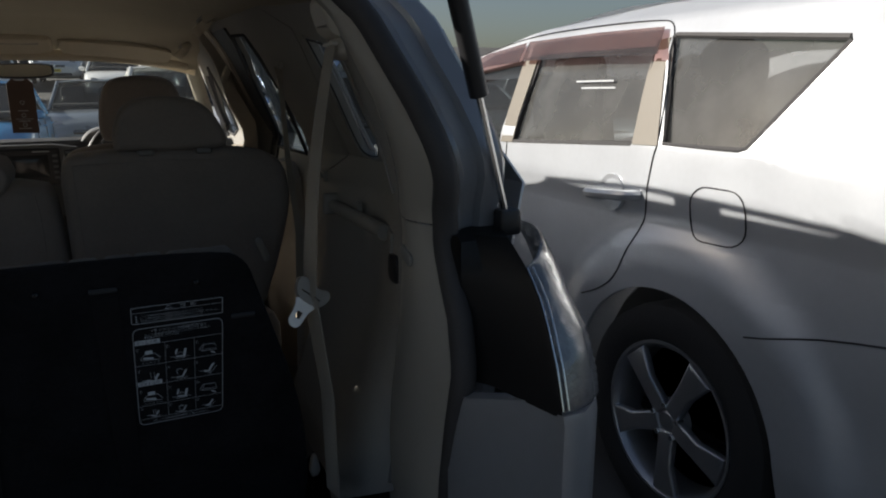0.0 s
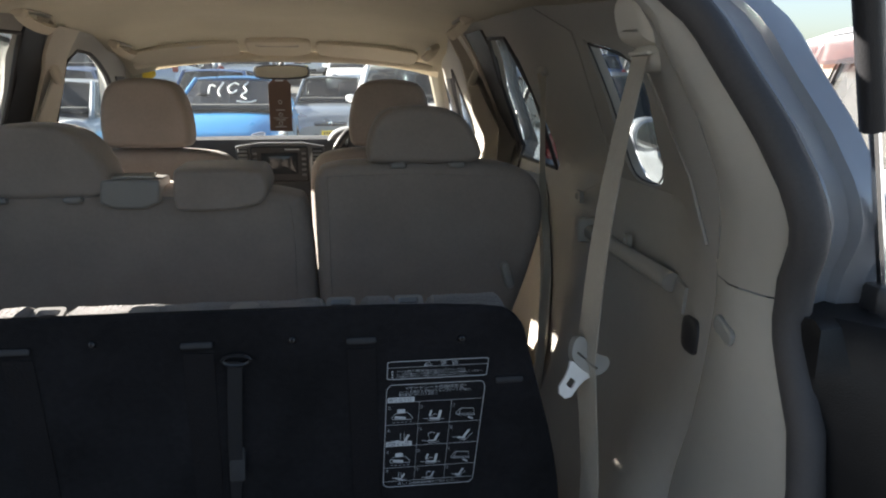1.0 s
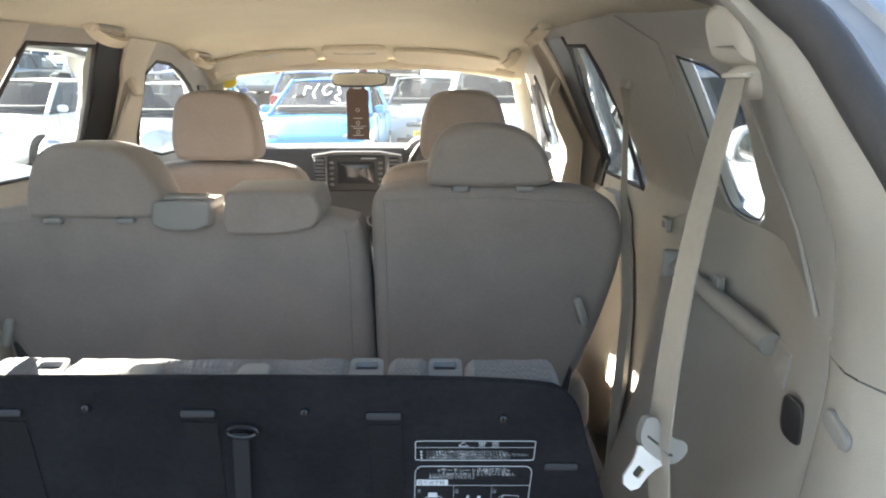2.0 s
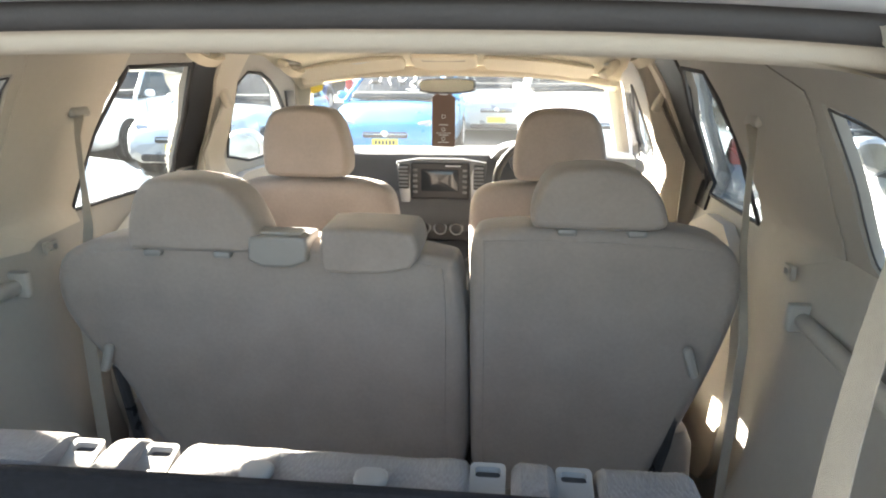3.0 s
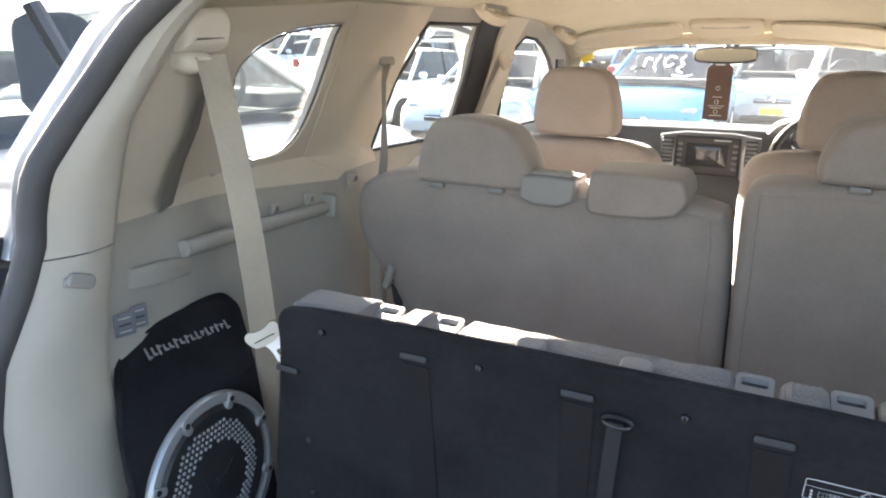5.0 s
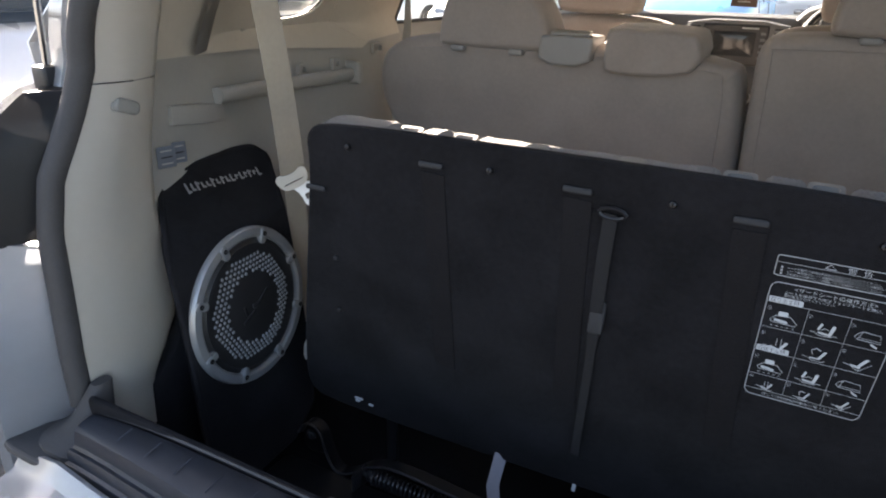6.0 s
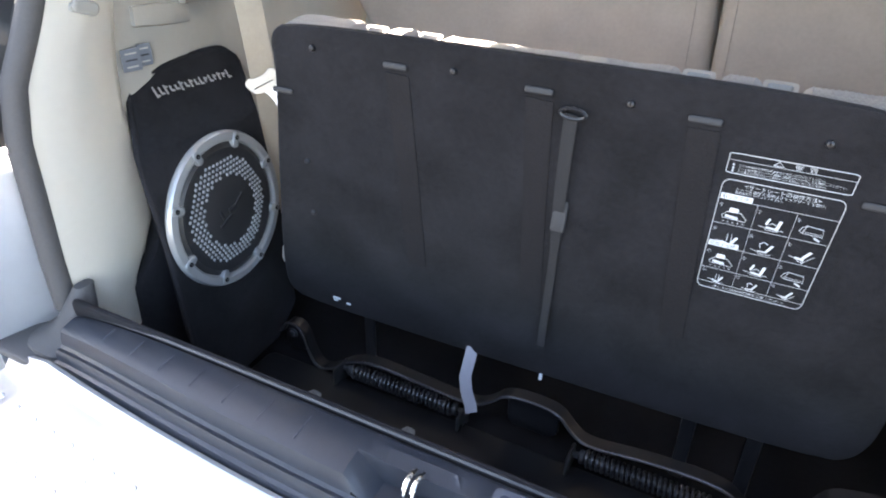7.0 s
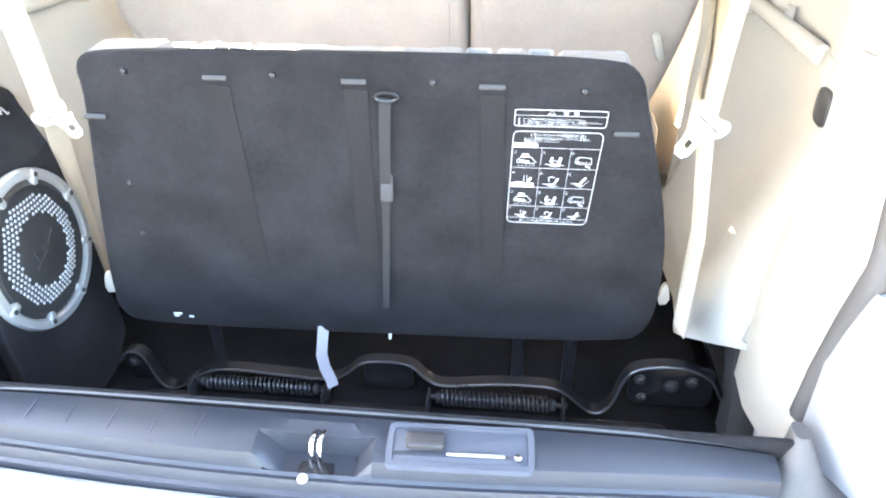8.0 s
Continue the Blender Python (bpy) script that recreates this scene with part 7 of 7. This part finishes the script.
for pts in ([(1.78, 1.487), (1.372, 1.557), (0.938, 1.562), (0.63, 1.553), (0.555, 1.540), (0.512, 1.455), (0.447, 1.200), (0.464, 1.160), (0.481, 1.004), (0.500, 0.930), (0.55, 0.787), (0.63, 0.728), (0.721, 0.690)], [(1.29, 1.15), (1.30, 0.80), (1.27, 0.40)], [(0.06, 0.752), (-0.083, 0.789), (-0.249, 0.826), (-0.60, 0.86)]):
    bm = B()
    tube(bm, [(flank(y, z) - 0.001, y, z) for y, z in chaikin(pts, 2, False)], 0.0024, 5)
    part("panel_gap", bm, BLACKPLASTIC, nb)
bm = B()
tube(bm, [(flank(0.213 + u, 1.024 + v) - 0.001, 0.213 + u, 1.024 + v) for u, v in rrect(0.185, 0.145, 0.055, 5)], 0.0022, 5, True)
part("fuel_lid_gap", bm, BLACKPLASTIC, nb)
bm = B()
tube(bm, chaikin([(flank(0.76, 1.02) + 0.0, 0.760, 1.022), (flank(0.73, 1.03) - 0.030, 0.725, 1.026), (flank(0.62, 1.04) - 0.042, 0.63, 1.034), (flank(0.53, 1.04) - 0.038, 0.53, 1.040), (flank(0.5, 1.04) + 0.0, 0.505, 1.042)], 2, False), 0.016, 8)
part("door_handle", bm, SILVER, nb)
bm = B()
revolve(bm, [(0.060, 0.004), (0.057, -0.006), (0.050, -0.004), (0.030, 0.002), (0.001, 0.003)], 32, Matrix.Translation((flank(0.63, 1.037) - 0.001, 0.632, 1.037)) @ pose(0, 0, 0, 0, 90, 0), False)
part("handle_cup", bm, SILVER, nb, "round dished cup behind the handle")
bm = B()
loft(bm, [[Vector((1.66 + 1.72 * k, y, interp(y, [-0.35, 0.2, 0.9, 1.5, 2.05], [1.54, 1.60, 1.615, 1.56, 1.38]) + 0.06 * math.sin(math.pi * k) - 0.02 + (0.0 if 0.12 < k < 0.88 else -0.03))) for k in [0.13 + 0.74 * j / 12 for j in range(13)]] for y in [-0.35 + 2.4 * i / 20 for i in range(21)]])
bmesh.ops.solidify(bm, geom=bm.faces[:], thickness=0.02)
part("roof", bm, SILVER, nb)
bm = B()
loft(bm, [[Vector((1.70 + 1.62 * k, y, interp(y, [2.45, 3.0, 3.6, 3.9], [1.08, 1.03, 0.92, 0.70]) + 0.03 * math.sin(math.pi * k))) for k in [j / 12 for j in range(13)]] for y in [2.45 + 1.45 * i / 12 for i in range(13)]])
bmesh.ops.solidify(bm, geom=bm.faces[:], thickness=0.01)
part("bonnet", bm, SILVER, nb)
bm = B()
loft(bm, [[Vector((1.80 + 1.42 * k, 2.03 - 0.06 * abs(k - 0.5), 1.40)) for k in [j / 8 for j in range(9)]], [Vector((1.72 + 1.58 * k, 2.50 - 0.12 * abs(k - 0.5), 1.07)) for k in [j / 8 for j in range(9)]]])
pn = part("windscreen", bm, DARKGLASS, nb)
pn.visible_shadow = False
bm = B()
rbox(bm, pose(2.52, -0.55, 0.95, 90, 0, 0), (1.56, 1.20, 0.06), 0.10, 0.02)
part("tailgate", bm, SILVER, nb)
for nm, y in (("rear_bumper", -0.60), ("front_bumper", 3.82)):
    bm = B()
    rbox(bm, pose(2.52, y, 0.52, 90, 0, 0), (1.60, 0.46, 0.16), 0.10, 0.05)
    part(nm, bm, SILVER, nb)
# unseen far side, carried up windowless to shut out sunlit ground behind the panes
bm = B()
sheet(bm, [(-0.5, 0.3), (3.8, 0.3), (3.7, 0.85), (2.5, 1.05), (2.0, 1.40), (1.4, 1.52), (-0.25, 1.50), (-0.45, 1.15)], [], lambda y, z: Vector((3.38, y, z)), 0.01, 0.3)
part("body_side", bm, SILVER, nb)
bm = B()
rbox(bm, pose(2.52, 1.7, 0.34, 0, 0, 0), (1.55, 4.2, 0.06), 0.05)
part("underbody", bm, BLACKMETAL, nb)
for hy in (0.332, 3.0):
    bm = B()
    slab(bm, [(0.43 * math.cos(a), 0.43 * math.sin(a)) for a in [k * math.pi / 14 for k in range(28)]], 0.30, 0.01, lambda u, v, q: Vector((NX + 0.10 + q, hy + u, 0.398 + v)), 1)
    part("wheel_well", bm, BLACKPLASTIC, nb)
    wheel(nb, -1, hy, 0.396, NX - 0.02, 0.350, 0.240, 5, 40)
    wheel(nb, 1, hy, 0.398, 3.40, 0.350, 0.242, 5, 15)
for x, y in ((2.15, 1.55), (2.85, 1.55), (2.15, 0.7), (2.85, 0.7)):
    bm = B()
    rbox(bm, pose(x, y, 1.05, 80, 0, 0), (0.46, 0.75, 0.14), 0.10, 0.05)
    st = part("seat", bm, DARKSEAT, nb)
    bm = B()
    rbox(bm, pose(x, y - 0.06, 1.42, 84, 0, 0), (0.25, 0.17, 0.10), 0.06, 0.04)
    part("headrest", bm, DARKSEAT, st)
bm = B()
slab(bm, chaikin([(0.0, -0.07), (0.17, -0.075), (0.19, 0.02), (0.14, 0.09), (0.0, 0.08)], 2), 0.11, 0.04, lambda u, v, q: Vector((NX - u + 0.02, 2.28 - q, 1.17 + v)), 4)
dm = part("door_mirror", bm, SILVER, nb)
bm = B()
slab(bm, chaikin([(0.02, -0.05), (0.15, -0.055), (0.165, 0.02), (0.125, 0.07), (0.02, 0.06)], 2), 0.003, 0.001, lambda u, v, q: Vector((NX - u + 0.02, 2.168 - q, 1.17 + v)), 1)
part("mirror_glass", bm, MATS["mirror_silver"], dm)
# white lettering too small to read on the door glass
bm = B()
for k in range(2):
    rbox(bm, Matrix.Translation((flank(0.8, 1.36) + 0.010, 0.84 - 0.02 * k, 1.375 - 0.022 * k)) @ pose(0, 0, 0, 90, 0, -90), (0.20 - 0.02 * k, 0.006, 0.001), 0.001)
part("printed_bars", bm, WHITEINK, nb)
# fence and scrub beyond the rows
far = thing("boundary_fence", "long grey sheet fence beyond the rows of cars", "fence", (0, 46, ground_z(0, 46)))
for k in range(15):
    bm = B()
    x = -56 + 4.0 * k
    loft(bm, [[Vector((x + 4.0 * j / 40, 46 + 0.03 * math.sin(j * math.pi / 2), ground_z(x + 2, 46) + z)) for j in range(41)] for z in (-0.5, 1.8)])
    part("fence_sheet", bm, mat("grey_sheet_metal", (0.20, 0.22, 0.23), 0.6, 0.2, 0.15, 2), far)
rng = random.Random(21)
LEAF = mat("scrub_leaf", (0.075, 0.085, 0.05), 0.8, 0, 0.4, 3)
BARK = mat("scrub_bark", (0.10, 0.08, 0.06), 0.9)


def scrub_tree(h):
    t = thing("tree", "grey-green scrub tree on the slope beyond the fence", "tree", (0, 0, 0), "far trees")
    bm = B()
    tube(bm, [(0, 0, -0.4), (0.05, 0, h * 0.3), (0.0, 0.05, h * 0.6)], [0.16, 0.12, 0.05], 8)
    for k in range(6):
        a = k * 1.05
        tube(bm, [(0.03, 0, h * (0.25 + 0.04 * k)), (math.cos(a) * h * 0.16, math.sin(a) * h * 0.16, h * (0.45 + 0.05 * k)), (math.cos(a) * h * 0.26, math.sin(a) * h * 0.26, h * (0.58 + 0.05 * k))], [0.06, 0.04, 0.015], 6)
    part("trunk", bm, BARK, t)
    bm = B()
    hubs = [(rng.gauss(0, 0.17) * h, rng.gauss(0, 0.17) * h, h * rng.uniform(0.35, 0.92), h * rng.uniform(0.08, 0.16)) for _ in range(26)]
    for x, y, z, r in hubs:
        for _ in range(60):
            c = Vector((x + rng.gauss(0, 0.6) * r, y + rng.gauss(0, 0.6) * r, z + rng.gauss(0, 0.5) * r))
            u, v = Vector((rng.gauss(0, 1), rng.gauss(0, 1), rng.gauss(0, 1))).normalized() * 0.16, Vector((rng.gauss(0, 1), rng.gauss(0, 1), rng.gauss(0, 1))).normalized() * 0.10
            bm.faces.new([bm.verts.new(p) for p in (c - u, c - v, c + u, c + v)])
    part("crown", bm, LEAF, t)
    return t


kinds = [scrub_tree(h) for h in (5.0, 6.2, 4.2)]
spots = [(-70 + 2.6 * k + rng.uniform(-1.2, 1.2), 50 + rng.uniform(0, 5)) for k in range(24)] + [(-50 + rng.uniform(-3, 3), 4 + 4.5 * k) for k in range(10)]
for k, (x, y) in enumerate(spots):
    m = Matrix.Translation((x, y, ground_z(x, y))) @ pose(0, 0, 0, 0, 0, rng.uniform(0, 360)) @ Matrix.Scale(rng.uniform(0.8, 1.2), 4)
    if k < 3:
        kinds[k].matrix_basis = m
    else:
        copy_thing(kinds[k % 3], m)
